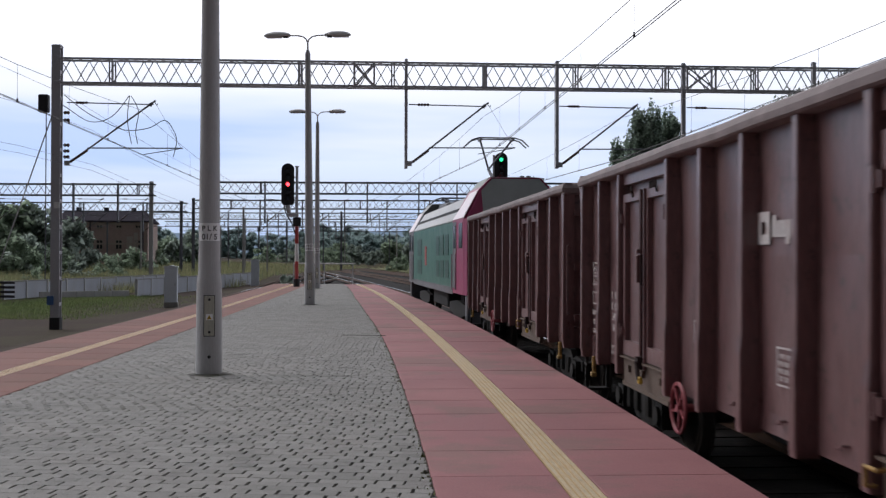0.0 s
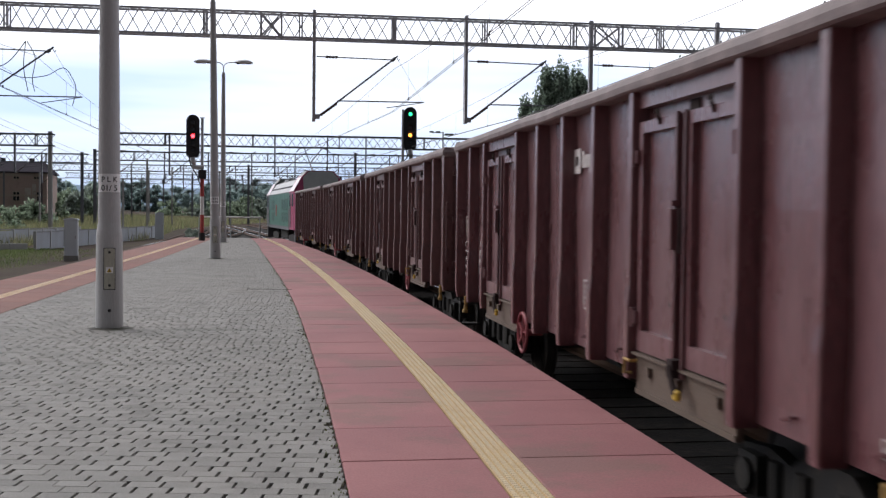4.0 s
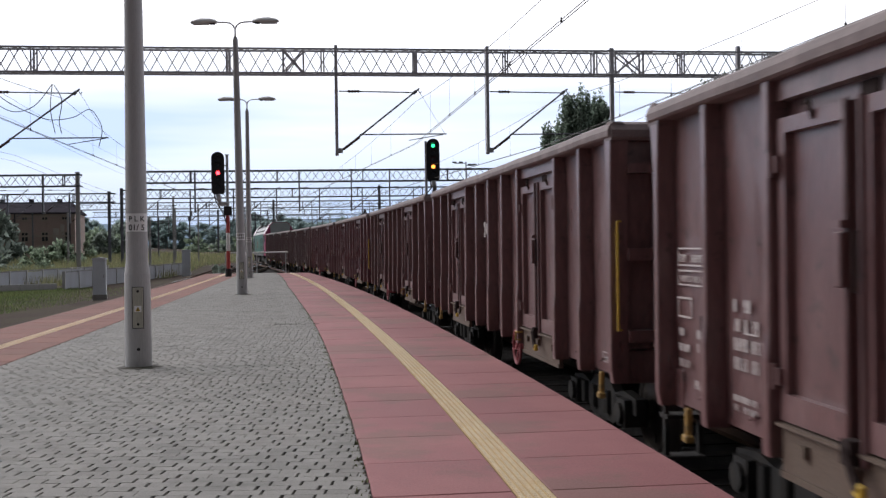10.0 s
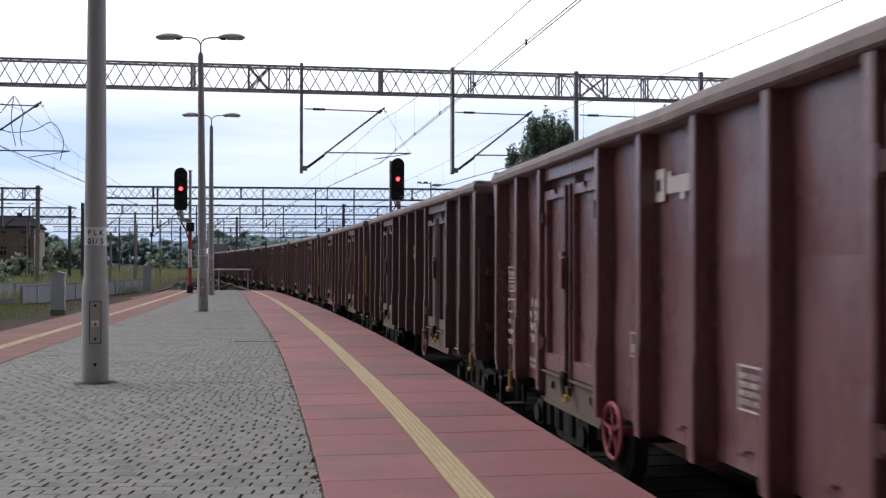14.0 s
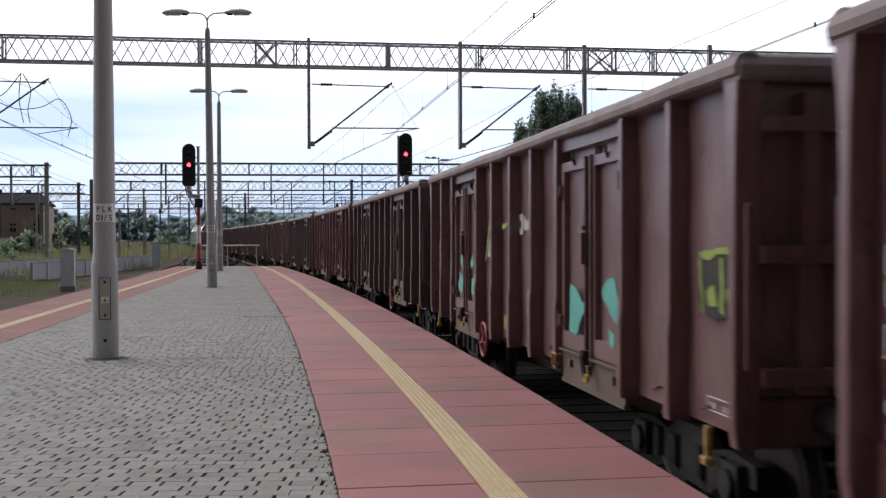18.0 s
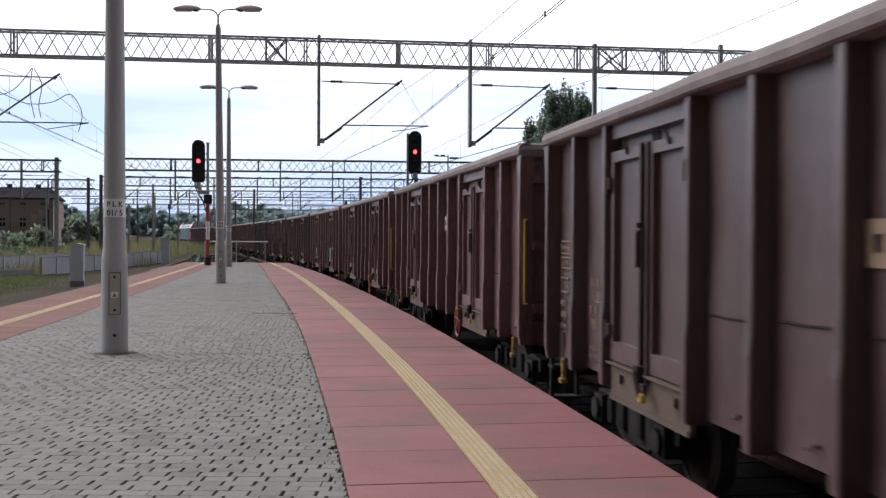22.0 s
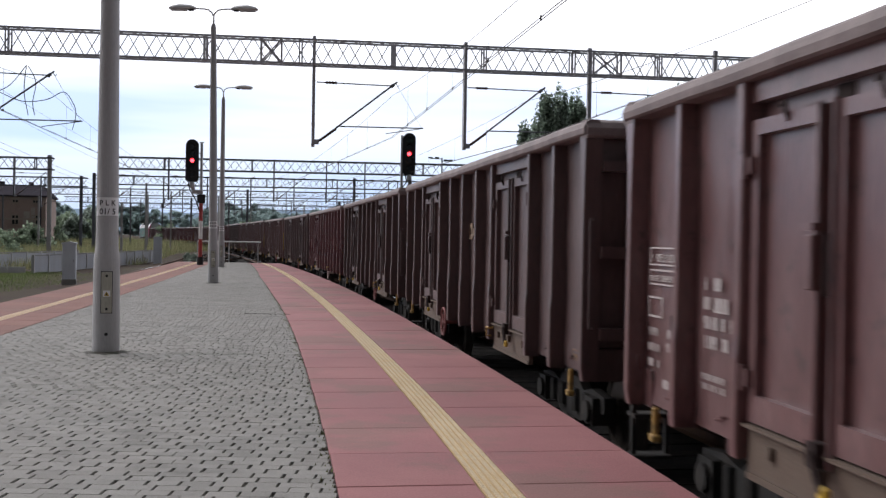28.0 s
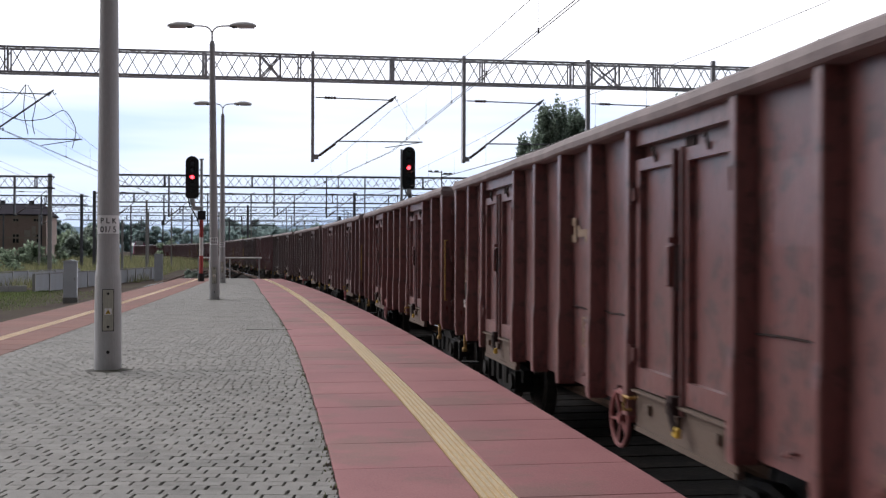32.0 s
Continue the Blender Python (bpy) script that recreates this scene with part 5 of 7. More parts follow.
# ---- signals ----
def signal(m, lit, head_z, mast_dx, striped):
    t = thing("light_signal", m, "black five-lamp railway signal on a mast", "railway signal", "light signals")
    b = B()
    w_, h_ = 0.34, 1.12
    out = []
    for j in range(17):
        a = math.pi * j / 16
        out.append((w_ * math.cos(a), h_ - w_ + w_ * math.sin(a)))
    out += [(-w_, -h_ + 0.12), (-w_ + 0.12, -h_), (w_ - 0.12, -h_), (w_, -h_ + 0.12)]
    prism(b, out, (1, 0, 0), (0, 0, 1), (0, 0.10, 0), (0, -0.05, head_z))
    head = part("signal_head", b, M["black"], t, "black signal head")
    for i in range(5):
        z = head_z + 0.74 - 0.37 * i
        b = B()
        tube(b, [(0, -0.051, z), (0, -0.10, z)], [0.145, 0.145], 20)
        part("lamp_ring", b, M["black"], head)
        b = B()
        disc(b, (0, -0.095, z), (0, -1, 0), 0.10, 0.012, 20)
        glow = lit.get(i)
        part("lens", b, M[glow] if glow else M["lens_dark"], head, {"signal_red": "lit red lens", "signal_green": "green lens", "signal_amber": "amber lens"}.get(glow, ""))
        b = B()
        prev = None
        for j in range(11):
            a = radians(-10 + 200 * j / 10)
            row = [b.verts.new((0.15 * math.cos(a), y, z + 0.15 * math.sin(a))) for y in (-0.05, -0.34 if 1 < j < 9 else -0.2)]
            if prev:
                b.faces.new((prev[0], row[0], row[1], prev[1]))
            prev = row
        part("hood", b, M["black"], head)
    b = B()
    tube(b, [(mast_dx, 0.15, -0.1 if striped else -1.5), (mast_dx, 0.15, head_z + 1.0)], 0.075, 14)
    part("mast", b, M["galv"], t, "grey tubular mast")
    for z in (head_z - 0.7, head_z + 0.4):
        b = B()
        bar(b, (0, 0.06, z), (mast_dx, 0.15, z), 0.06)
        part("bracket", b, M["steel"], t)
    b = B()
    tube(b, [(0, 0, head_z - 1.1), (0.02, 0.02, head_z - 1.35), (0.12, 0.1, head_z - 1.6)], [0.12, 0.15, 0.06], 12)
    part("cable_head", b, M["galv"], t)
    b = B()
    tube(b, [(-0.2, 0, head_z - 1.05), (-0.12, 0, head_z - 1.5), (mast_dx - 0.25, 0.1, head_z - 2.1), (mast_dx - 0.06, 0.1, head_z - 2.7)], 0.03, 6)
    part("cable", b, M["black"], t)
    if striped:
        for i, (name_, z0, z1) in enumerate((("black", 0.0, 0.42), ("red_paint", 0.42, 1.36), ("white", 1.36, 2.32), ("red_paint", 2.32, 3.26))):
            b = B()
            tube(b, [(mast_dx, 0.15, z0), (mast_dx, 0.15, z1)], 0.10 if i else 0.17, 14)
            part("stripe" if i else "foot", b, M[name_], t, {"white": "white band", "red_paint": "red band"}.get(name_, "black foot"))
        b = B()
        box(b, mast_dx - 0.2, mast_dx + 0.22, -0.15, 0.1, 3.25, 3.72)
        part("junction_box", bevel(b, 0.02), M["black"], t)
        b = B()
        box(b, mast_dx - 0.5, mast_dx + 0.1, -0.1, 0.2, 3.75, 3.95)
        part("marker_light", bevel(b, 0.03), M["galv"], t)
        b = B()
        bar(b, (mast_dx - 0.12, 0.15, head_z + 0.98), (mast_dx + 0.12, 0.15, head_z + 0.98), 0.05)
        part("mast_cap", b, M["galv"], t)
    return t


signal(pose(-13.04, 56.5, 0, 0, 0, 12), {2: "signal_red"}, 5.48, 0.48, True)
far_signal = signal(pose(-1.66, 57.0, -0.6, 0, 0, 3), {0: "signal_green", 2: "signal_red", 3: "signal_amber"}, 6.65, -0.38, False)
# added discs, not on the real signal, that hide lit lenses as if unlit
OFF_DISCS = []
for i in (0, 2, 3):
    b = B()
    disc(b, (0, -0.125, 6.65 + 0.74 - 0.37 * i), (0, -1, 0), 0.108, 0.008, 20)
    OFF_DISCS.append((part("lamp_shutter", b, M["lens_dark"], far_signal, "added dark disc that hides a lit lens"), i))


# ---- overhead line ----
def truss(m, length, depth=0.95, width=0.46, pitch=1.18, label="steel lattice gantry beam over the tracks", thick=1.0, material="steel", coarse=False):
    t = thing("gantry", m, label, "catenary gantry", "catenary gantries", "structure")
    c = (0.085 if coarse else 0.062) * thick
    for y in (-width / 2, width / 2):
        for z in (0, depth):
            b = B()
            bar(b, (0, y, z), (length, y, z), c)
            part("chord", b, M[material], t)
    n_ = int(length / pitch)
    st = length / n_
    b = B()
    for y in (-width / 2, width / 2):
        for i in range(n_):
            x = i * st
            if y < 0:
                bar(b, (x, y, 0), (x + st / 2, y, depth), 0.028 * thick)
                bar(b, (x + st / 2, y, depth), (x + st, y, 0), 0.028 * thick)
            else:
                bar(b, (x, y, depth), (x + st / 2, y, 0), 0.028 * thick)
                bar(b, (x + st / 2, y, 0), (x + st, y, depth), 0.028 * thick)
            if coarse and i % 5 == 3:
                bar(b, (x, y, 0), (x, y, depth), 0.06 * thick)
        if not coarse:
            for i in range(int((length - 1.7) / 3.17) + 1):
                for dx in (0.0, 0.09):
                    bar(b, (1.72 + 3.17 * i + dx, y, 0), (1.72 + 3.17 * i + dx, y, depth), 0.045)
    if not coarse:
        for i in range(n_):
            x = i * st
            for z in (0, depth):
                bar(b, (x, -width / 2, z), (x + st / 2, width / 2, z), 0.018 * thick)
                bar(b, (x + st / 2, width / 2, z), (x + st, -width / 2, z), 0.018 * thick)
    part("lattice", b, M[material], t)
    return t


def drop_tube(t, x, low, depth=0.95, r=0.06, material="steel"):
    b = B()
    for y in (-0.09, 0.09):
        bar(b, (x, y, low), (x, y, depth + 0.1), r, r * 1.5)
    n_ = max(2, int((depth - low) / 0.7))
    for i in range(n_ + 1):
        z = low + (depth - low) * i / n_
        box(b, x - r * 0.55, x + r * 0.55, -0.12, 0.12, z - 0.05, z + 0.05)
    return part("drop_post", b, M[material], t, "hanging post")


def cantilever(m, reach_, rise, arm_low, group="cantilevers", low_len=2.2):
    """A hinged arm: insulator and tube up to the messenger, a tie above, a registration arm below."""
    t = thing("cantilever_arm", m, "dark tubular overhead line cantilever with insulators", "cantilever", group)
    b = B()
    tube(b, [(0.06, 0, 0.0), (reach_ + 0.02, 0, rise + 0.08)], 0.030, 8)
    part("strut", b, M["steel_far"], t)
    for a, c in (((0.05, 0, 0), (0.75, 0, 0.50 * rise / reach_ * 1.4)),):
        b = B()
        d = Vector((reach_, 0, rise)).normalized()
        p = Vector((0.12, 0, 0.045))
        pts, rad = [], []
        for q in range(15):
            pts.append(p + d * (q * 0.05))
            rad.append(0.055 if q % 2 else 0.036)
        tube(b, pts, rad, 10)
        part("insulator", b, M["insulator"], t)
    b = B()
    tube(b, [(0.0, 0, rise - 0.02), (reach_ - 0.22, 0, rise - 0.06), (reach_ - 0.12, 0, rise - 0.12)], 0.020, 6)
    part("tie", b, M["steel_far"], t)
    b = B()
    pts, rad = [], []
    for q in range(9):
        pts.append(Vector((0.3 + q * 0.05, 0, rise - 0.025)))
        rad.append(0.055 if q % 2 else 0.03)
    tube(b, pts, rad, 8)
    part("tie_insulator", b, M["insulator"], t)
    if arm_low is not None:
        b = B()
        k_ = (arm_low - 0.12) / (rise - 0.06) if rise else 0.3
        x0 = 0.12 + (reach_ - 0.1) * k_
        tube(b, [(x0, 0, arm_low), (x0 + low_len, 0, arm_low + 0.02)], 0.022, 6)
        part("registration_arm", b, M["steel_far"], t)
        b = B()
        tube(b, [(x0 + low_len - 0.1, 0, arm_low), (x0 + low_len - 1.3, 0, arm_low - 0.2)], 0.014, 6)
        part("steady_arm", b, M["steel_far"], t)
        b = B()
        tube(b, [(reach_, 0, rise), (x0 + low_len - 0.05, 0, arm_low + 0.02)], 0.006, 4)
        part("stay_wire", b, M["wire"], t)
    b = B()
    d = Vector((reach_, 0, rise)).normalized()
    c_ = Vector((reach_ - 0.14, 0, rise - 0.05))
    tube(b, [c_ - d * 0.07, c_ + d * 0.07], 0.055, 8)
    tube(b, [(reach_ - 0.02, 0, rise + 0.02), (reach_ + 0.06, 0, rise - 0.10), (reach_ + 0.09, 0, rise - 0.02)], 0.016, 5)
    part("carrier_clamp", b, M["steel_far"], t)
    b = B()
    box(b, -0.06, 0.10, -0.07, 0.07, -0.08, 0.08)
    part("hinge_bracket", b, M["galv"], t)
    return t


# the near gantry: from its mast beyond the far track to the one behind the train
GA, GB = Vector((-15.98, 35.1, 0)), Vector((16.0, 39.58, 0))
gang = math.atan2(GB.y - GA.y, GB.x - GA.x)
GM = Matrix.Translation((GA.x, GA.y, 7.44)) @ Matrix.Rotation(gang, 4, "Z")
near = truss(GM, (GB - GA).length, 0.82, pitch=0.92)
for x, low in ((11.73, -2.74), (16.96, -2.70)):
    drop_tube(near, x, low, 0.87, 0.10)
for x, bw in ((9.95, 0.68), (21.5, 1.0)):
    b = B()
    for y in (-0.23, 0.23):
        bar(b, (x, y, 0.02), (x + bw, y, 0.80), 0.045)
        bar(b, (x, y, 0.80), (x + bw, y, 0.02), 0.045)
        bar(b, (x, y, 0), (x, y, 0.82), 0.06)
        bar(b, (x + bw, y, 0), (x + bw, y, 0.82), 0.06)
    part("splice_brace", b, M["steel"], near, "crossed splice bracing")


def mast(m, height_, w_=0.30, base=-0.9, material="steel", label="grey steel catenary mast beside the tracks", foot=True):
    t = thing("catenary_mast", m, label, "catenary mast", "catenary masts")
    b = B()
    for y in (-w_ / 2, w_ / 2):
        box(b, -w_ * 0.55, w_ * 0.55, y - 0.02, y + 0.02, base, height_)
    n_ = int((height_ - base) / 0.8)
    for i in range(n_ + 1):
        z = base + (height_ - base) * i / n_
        box(b, -w_ * 0.5, w_ * 0.5, -w_ / 2 + 0.02, w_ / 2 - 0.02, z - 0.06, z + 0.06)
    box(b, -w_ * 0.5, -w_ * 0.42, -w_ / 2 + 0.02, w_ / 2 - 0.02, base, height_)
    part("channel", b, M[material], t)
    if foot:
        b = B()
        box(b, -w_ * 0.62, w_ * 0.62, -w_ * 0.62, w_ * 0.62, base, base + 0.42)
        part("foot_coating", b, M["black"], t, "black tarred foot")
    else:
        b = B()
        box(b, -w_ * 0.9, w_ * 0.9, -w_ * 0.9, w_ * 0.9, base - 0.2, base + 0.25)
        part("footing", b, M["concrete"], t, "concrete footing")
    b = B()
    box(b, -w_ * 0.6, w_ * 0.6, -w_ * 0.6, w_ * 0.6, height_, height_ + 0.03)
    part("cap", b, M[material], t)
    return t


nm = mast(pose(-16.05, 35.08, 0, 0, 0, math.degrees(gang)), 8.68, 0.27)
b = B()
box(b, -0.05, 0.15, -0.158, -0.15, 3.20, 3.42)
part("white_band", b, M["white"], nm)
b = B()
box(b, -0.24, -0.03, -0.22, -0.158, -0.05, 0.25)
part("blue_plate", b, mat("blue_plate", (0.05, 0.12, 0.30), 0.5), nm, "small blue plate")
b = B()
box(b, -0.60, -0.27, -0.14, 0.14, 6.45, 7.05)
part("switch_box", bevel(b, 0.03), M["black"], nm)
b = B()
tube(b, [(-0.36, 0, 6.45), (-0.36, 0, 0.8)], 0.02, 6)
part("drive_rod", b, M["steel_far"], nm)
for z in (4.95, 5.15, 5.35, 6.2, 6.45):
    b = B()
    pts = [Vector((0.22 + 0.05 * q, 0, z)) for q in range(5)]
    tube(b, pts, [0.03, 0.07, 0.035, 0.07, 0.03], 8)
    part("post_insulator", b, M["insulator"], nm)
mast(pose(5.235, 38.07, 0, 0, 0, math.degrees(gang)), 8.35, 0.12, foot=False)
mast(pose(9.84, 38.7, 0, 0, 0, math.degrees(gang)), 8.45, 0.12, foot=False)
mast(pose(15.9, 39.6, 0, 0, 0, math.degrees(gang)), 8.3, 0.3, foot=False)
cantilever(Matrix.Translation((GA.x, GA.y, 4.74)) @ Matrix.Rotation(gang, 4, "Z") @ Matrix.Translation((0.25, 0, 0)), 2.95, 2.08, 0.52, low_len=3.2)
for x in (11.73, 16.96):
    cantilever(GM @ Matrix.Translation((x + 0.1, 0, -2.62)), 2.74, 2.06, 0.55, low_len=3.0)
cantilever(GM @ Matrix.Translation((21.55, 0, -2.62)), 2.74, 2.06, 0.55, low_len=3.0)

# ---- gantries further on ----
def far_gantry(a, b_, top, posts, low, masts=()):
    a, b_ = Vector(a), Vector(b_)
    ang = math.atan2(b_.y - a.y, b_.x - a.x)
    m = Matrix.Translation((a.x, a.y, top - 1.0)) @ Matrix.Rotation(ang, 4, "Z")
    t = truss(m, (b_ - a).length, 1.0, 0.6, 1.5, "distant steel lattice gantry over the tracks", 1.5, "steel_far", True)
    for x in posts:
        drop_tube(t, x, low, 1.0, 0.11, "steel_far")
        cantilever(m @ Matrix.Translation((x + 0.1, 0, low + 0.1)), 2.6, 2.0, 0.5)
    for x in masts:
        p = a.lerp(b_, x / (b_ - a).length)
        mast(pose(p.x, p.y, 0, 0, 0, math.degrees(ang)), top + 0.2, 0.28, -1.0, "mast_concrete" if x > 30 else "steel_far", "distant catenary mast of a gantry", False)


far_gantry((-28.6, 93.5, 0), (18, 98, 0), 8.25, (0.4, 4.9, 9.6, 14.0, 18.6, 22.0), -2.6, (0.1, 26, 46))
far_gantry((-70, 91, 0), (-33.8, 94, 0), 8.1, (6, 14, 22, 29, 33), -2.4, (1, 36))
far_gantry((-40, 124, 0), (30, 129, 0), 8.3, (8, 13, 18, 23, 28, 34), -2.6, (0.1, 30, 60))
far_gantry((-66, 122, 0), (-41, 125, 0), 8.0, (6, 13, 20), -2.4, (24.5,))
far_gantry((-60, 166, 0), (30, 172, 0), 8.6, (12, 20, 28, 36, 45), -2.6, (30, 70))
far_gantry((-75, 215, 0), (40, 222, 0), 8.9, (15, 25, 35, 45, 58), -2.6, (25, 80))
far_gantry((-90, 270, 0), (40, 280, 0), 9.3, (20, 40, 60), -2.6, (20, 90))
# single masts in the yard
rng = random.Random(11)
for x, y, h in ((-27.2, 92, 5.0), (-30.5, 100, 8.2), (-29.5, 108, 8.0), (-36, 118, 8.0), (-44, 118, 7.5), (-33, 132, 8.0), (-41, 150, 8.4), (-38, 140, 7.8), (-46, 160, 8.6), (-50, 150, 8), (-35, 170, 8.6), (-31, 158, 8.4), (-55, 175, 9), (-44, 190, 9), (-62, 205, 9), (-36, 205, 9), (-24, 190, 8.8), (-15, 175, 8.6), (-30, 225, 9), (-42, 235, 9.4), (-20, 240, 9), (-52, 128, 7.6)):
    mast(pose(x, y, 0, 0, 0, rng.uniform(0, 20)), h * rng.uniform(0.72, 0.95), 0.16, -1.0, rng.choice(("steel_far", "mast_concrete", "mast_concrete")), "slim mast in the railway yard", False)


# ---- contact and carrier wires, with droppers ----
def catenary(points, label="contact and carrier wire with droppers"):
    """points: places of the contact wire at its supports; the carrier hangs 1.45 m above it there."""
    t = thing("overhead_wire", Matrix.Identity(4), label, "overhead wire", "overhead wires", "structure")
    contact, carrier, drops = B(), B(), B()
    for a, b_ in zip(points, points[1:]):
        a, b_ = Vector(a), Vector(b_)
        for dx in (-0.03, 0.03):
            tube(contact, [a + Vector((dx, 0, 0)), b_ + Vector((dx, 0, 0))], 0.008, 5)
        pts = []
        for i in range(13):
            u = i / 12
            pts.append(a.lerp(b_, u) + Vector((0, 0, 1.45 - 3.4 * u * (1 - u))))
        tube(carrier, pts, 0.007, 5)
        for i in range(1, 12):
            u = i / 12
            p = a.lerp(b_, u)
            tube(drops, [p, p + Vector((0, 0, 1.45 - 3.4 * u * (1 - u)))], 0.0035, 4)
            box(drops, p.x - 0.015, p.x + 0.015, p.y - 0.015, p.y + 0.015, p.z - 0.02, p.z + 0.06)
    part("contact_wire", contact, M["wire"], t)
    part("carrier_wire", carrier, M["wire"], t)
    part("dropper", drops, M["wire"], t)


def over(s, off, z=5.06):
    p, _ = line(s, off)
    return (p.x, p.y, z + grade(s))


for off, zig in ((1.5, 0.25), (6.3, 0.25), (11.0, 0.2)):
    catenary([over(s, off + (zig * 1.5 if i < 2 else (zig if i % 2 == 0 else -zig))) for i, s in enumerate((-62, -12, 37.0, 97, 130, 175, 225, 285))])
lw = []
for i, y in enumerate((-55, -12, 34.4, 93, 124)):
    p, _ = left(max(y, -20))
    lw.append((p.x - 2.85 + (0.2 if i % 2 else -0.2), y, 5.0 + max(0, y - 60) * 0.0022))
catenary(lw)
t = thing("feeder_cable", Matrix.Identity(4), "loose feeder cables hanging by the mast", "cable", "feeder cables")
jump = (((-16.17, 6.94), (-15.73, 6.63), (-14.91, 6.14), (-14.17, 6.31), (-13.57, 7.03)), ((-15.8, 7.05), (-15.04, 6.46), (-14.29, 6.07), (-13.67, 5.85), (-12.92, 5.92), (-12.37, 6.18), (-12.06, 5.81), (-11.97, 5.45), (-12.08, 4.95)), ((-13.57, 7.03), (-13.64, 6.19), (-13.5, 5.4)), ((-13.52, 7.01), (-13.27, 6.49), (-13.36, 5.82), (-13.29, 5.4)))
def eased(pts, n=6):
    """A smooth line through points."""
    p = [Vector(q) for q in pts]
    p = [p[0]] + p + [p[-1]]
    out = []
    for i in range(1, len(p) - 2):
        for k in range(n):
            t_ = k / n
            a, b_, c, d = p[i - 1], p[i], p[i + 1], p[i + 2]
            out.append(0.5 * (2 * b_ + (c - a) * t_ + (2 * a - 5 * b_ + 4 * c - d) * t_ * t_ + (3 * b_ - a - 3 * c + d) * t_ ** 3))
    return out + [p[-1]]


for pts in jump:
    b = B()
    tube(b, eased([(x, 35.1 + 0.06 * (x + 15), z) for x, z in pts]), 0.014, 5)
    part("cable", b, M["wire"], t)
for z, x in ((4.75, -15.25), (4.95, -15.2), (6.2, -15.3), (7.4, -16.1)):
    t = thing("line_wire", Matrix.Identity(4), "thin line wire along the tracks", "overhead wire", "line wires", "structure")
    b = B()
    pts = []
    for i in range(17):
        y = -20 + 114 * i / 16
        u = ((y - 34.3) / 59) if y > 34.3 else ((y + 20) / 54.3)
        pts.append((x - (0.14 * (y - 34.3) if y > 34.3 else -0.10 * (34.3 - y)), y, z - 2.4 * u * (1 - u)))
    tube(b, pts, 0.006, 4)
    part("wire", b, M["wire"], t)
b = B()
t = thing("guy_wire", Matrix.Identity(4), "slanting guy wire of the mast", "guy wire", kind="structure")
tube(b, [(-16.2, 35.0, 6.3), (-18.7, 34.8, GROUND_Z)], 0.022, 6)
part("wire", b, M["galv"], t)

# sunken edge of a service cover in the paving
t = thing("service_cover", pose(-3.42, 21.55, 0.001, 0, 0, 0), "sunken service cover edge in the grey paving", "service cover")
for x0, x1, y0, y1 in ((-0.45, 0.45, -0.018, 0.012), (-0.45, -0.42, 0.013, 0.14)):
    b = B()
    box(b, x0, x1, y0, y1, -0.02, 0.004)
    part("cover_frame", b, M["joint"], t)

# ---- railing at the platform's end ----
t = thing("railing", pose(-12.6, 64.5, 0, 0, 0, 0), "white tubular railing across the platform end", "railing")
for x in (-1.9, 0.0, 1.75):
    b = B()
    tube(b, [(x, 0, -0.05), (x, 0, 1.18)], 0.035, 10)
    part("post", b, M["galv"], t)
b = B()
tube(b, [(-1.9, 0, 1.21), (1.9, 0, 1.21)], 0.042, 10)
part("top_rail", b, M["white"], t)

# ---- grey cabinets ----
def cabinet(m, w_, d_, h_, label):
    t = thing("relay_cabinet", m, label, "cabinet", "trackside cabinets")
    b = B()
    box(b, -w_ / 2, w_ / 2, -d_ / 2, d_ / 2, 0.0, h_)
    part("case", bevel(b, 0.012), M["cabinet"], t)
    b = B()
    prism(b, [(-w_ / 2 - 0.04, h_), (w_ / 2 + 0.04, h_), (w_ / 2 + 0.04, h_ + 0.05), (0, h_ + 0.12), (-w_ / 2 - 0.04, h_ + 0.05)], (1, 0, 0), (0, 0, 1), (0, d_ + 0.08, 0), (0, -d_ / 2 - 0.04, 0))
    part("lid", b, M["cabinet"], t)
    b = B()
    box(b, -w_ / 2 + 0.05, w_ / 2 - 0.05, -d_ / 2 - 0.015, -d_ / 2, 0.15, h_ - 0.08)
    door = part("door", bevel(b, 0.006), M["cabinet"], t)
    b = B()
    box(b, w_ / 2 - 0.12, w_ / 2 - 0.08, -d_ / 2 - 0.04, -d_ / 2 - 0.015, h_ * 0.5, h_ * 0.58)
    part("handle", b, M["steel"], door)
    b = B()
    box(b, -w_ / 2 - 0.03, w_ / 2 + 0.03, -d_ / 2 - 0.03, d_ / 2 + 0.03, -0.3, 0.06)
    part("plinth", b, M["concrete"], t)


cabinet(pose(-17.35, 50.5, -0.66, 0, 0, 14), 0.6, 0.45, 1.72, "light grey steel relay cabinet beside the grass")
cabinet(pose(-22.9, 87.5, -0.85, 0, 0, 14), 0.68, 0.5, 2.15, "small grey trackside cabinet among weeds")

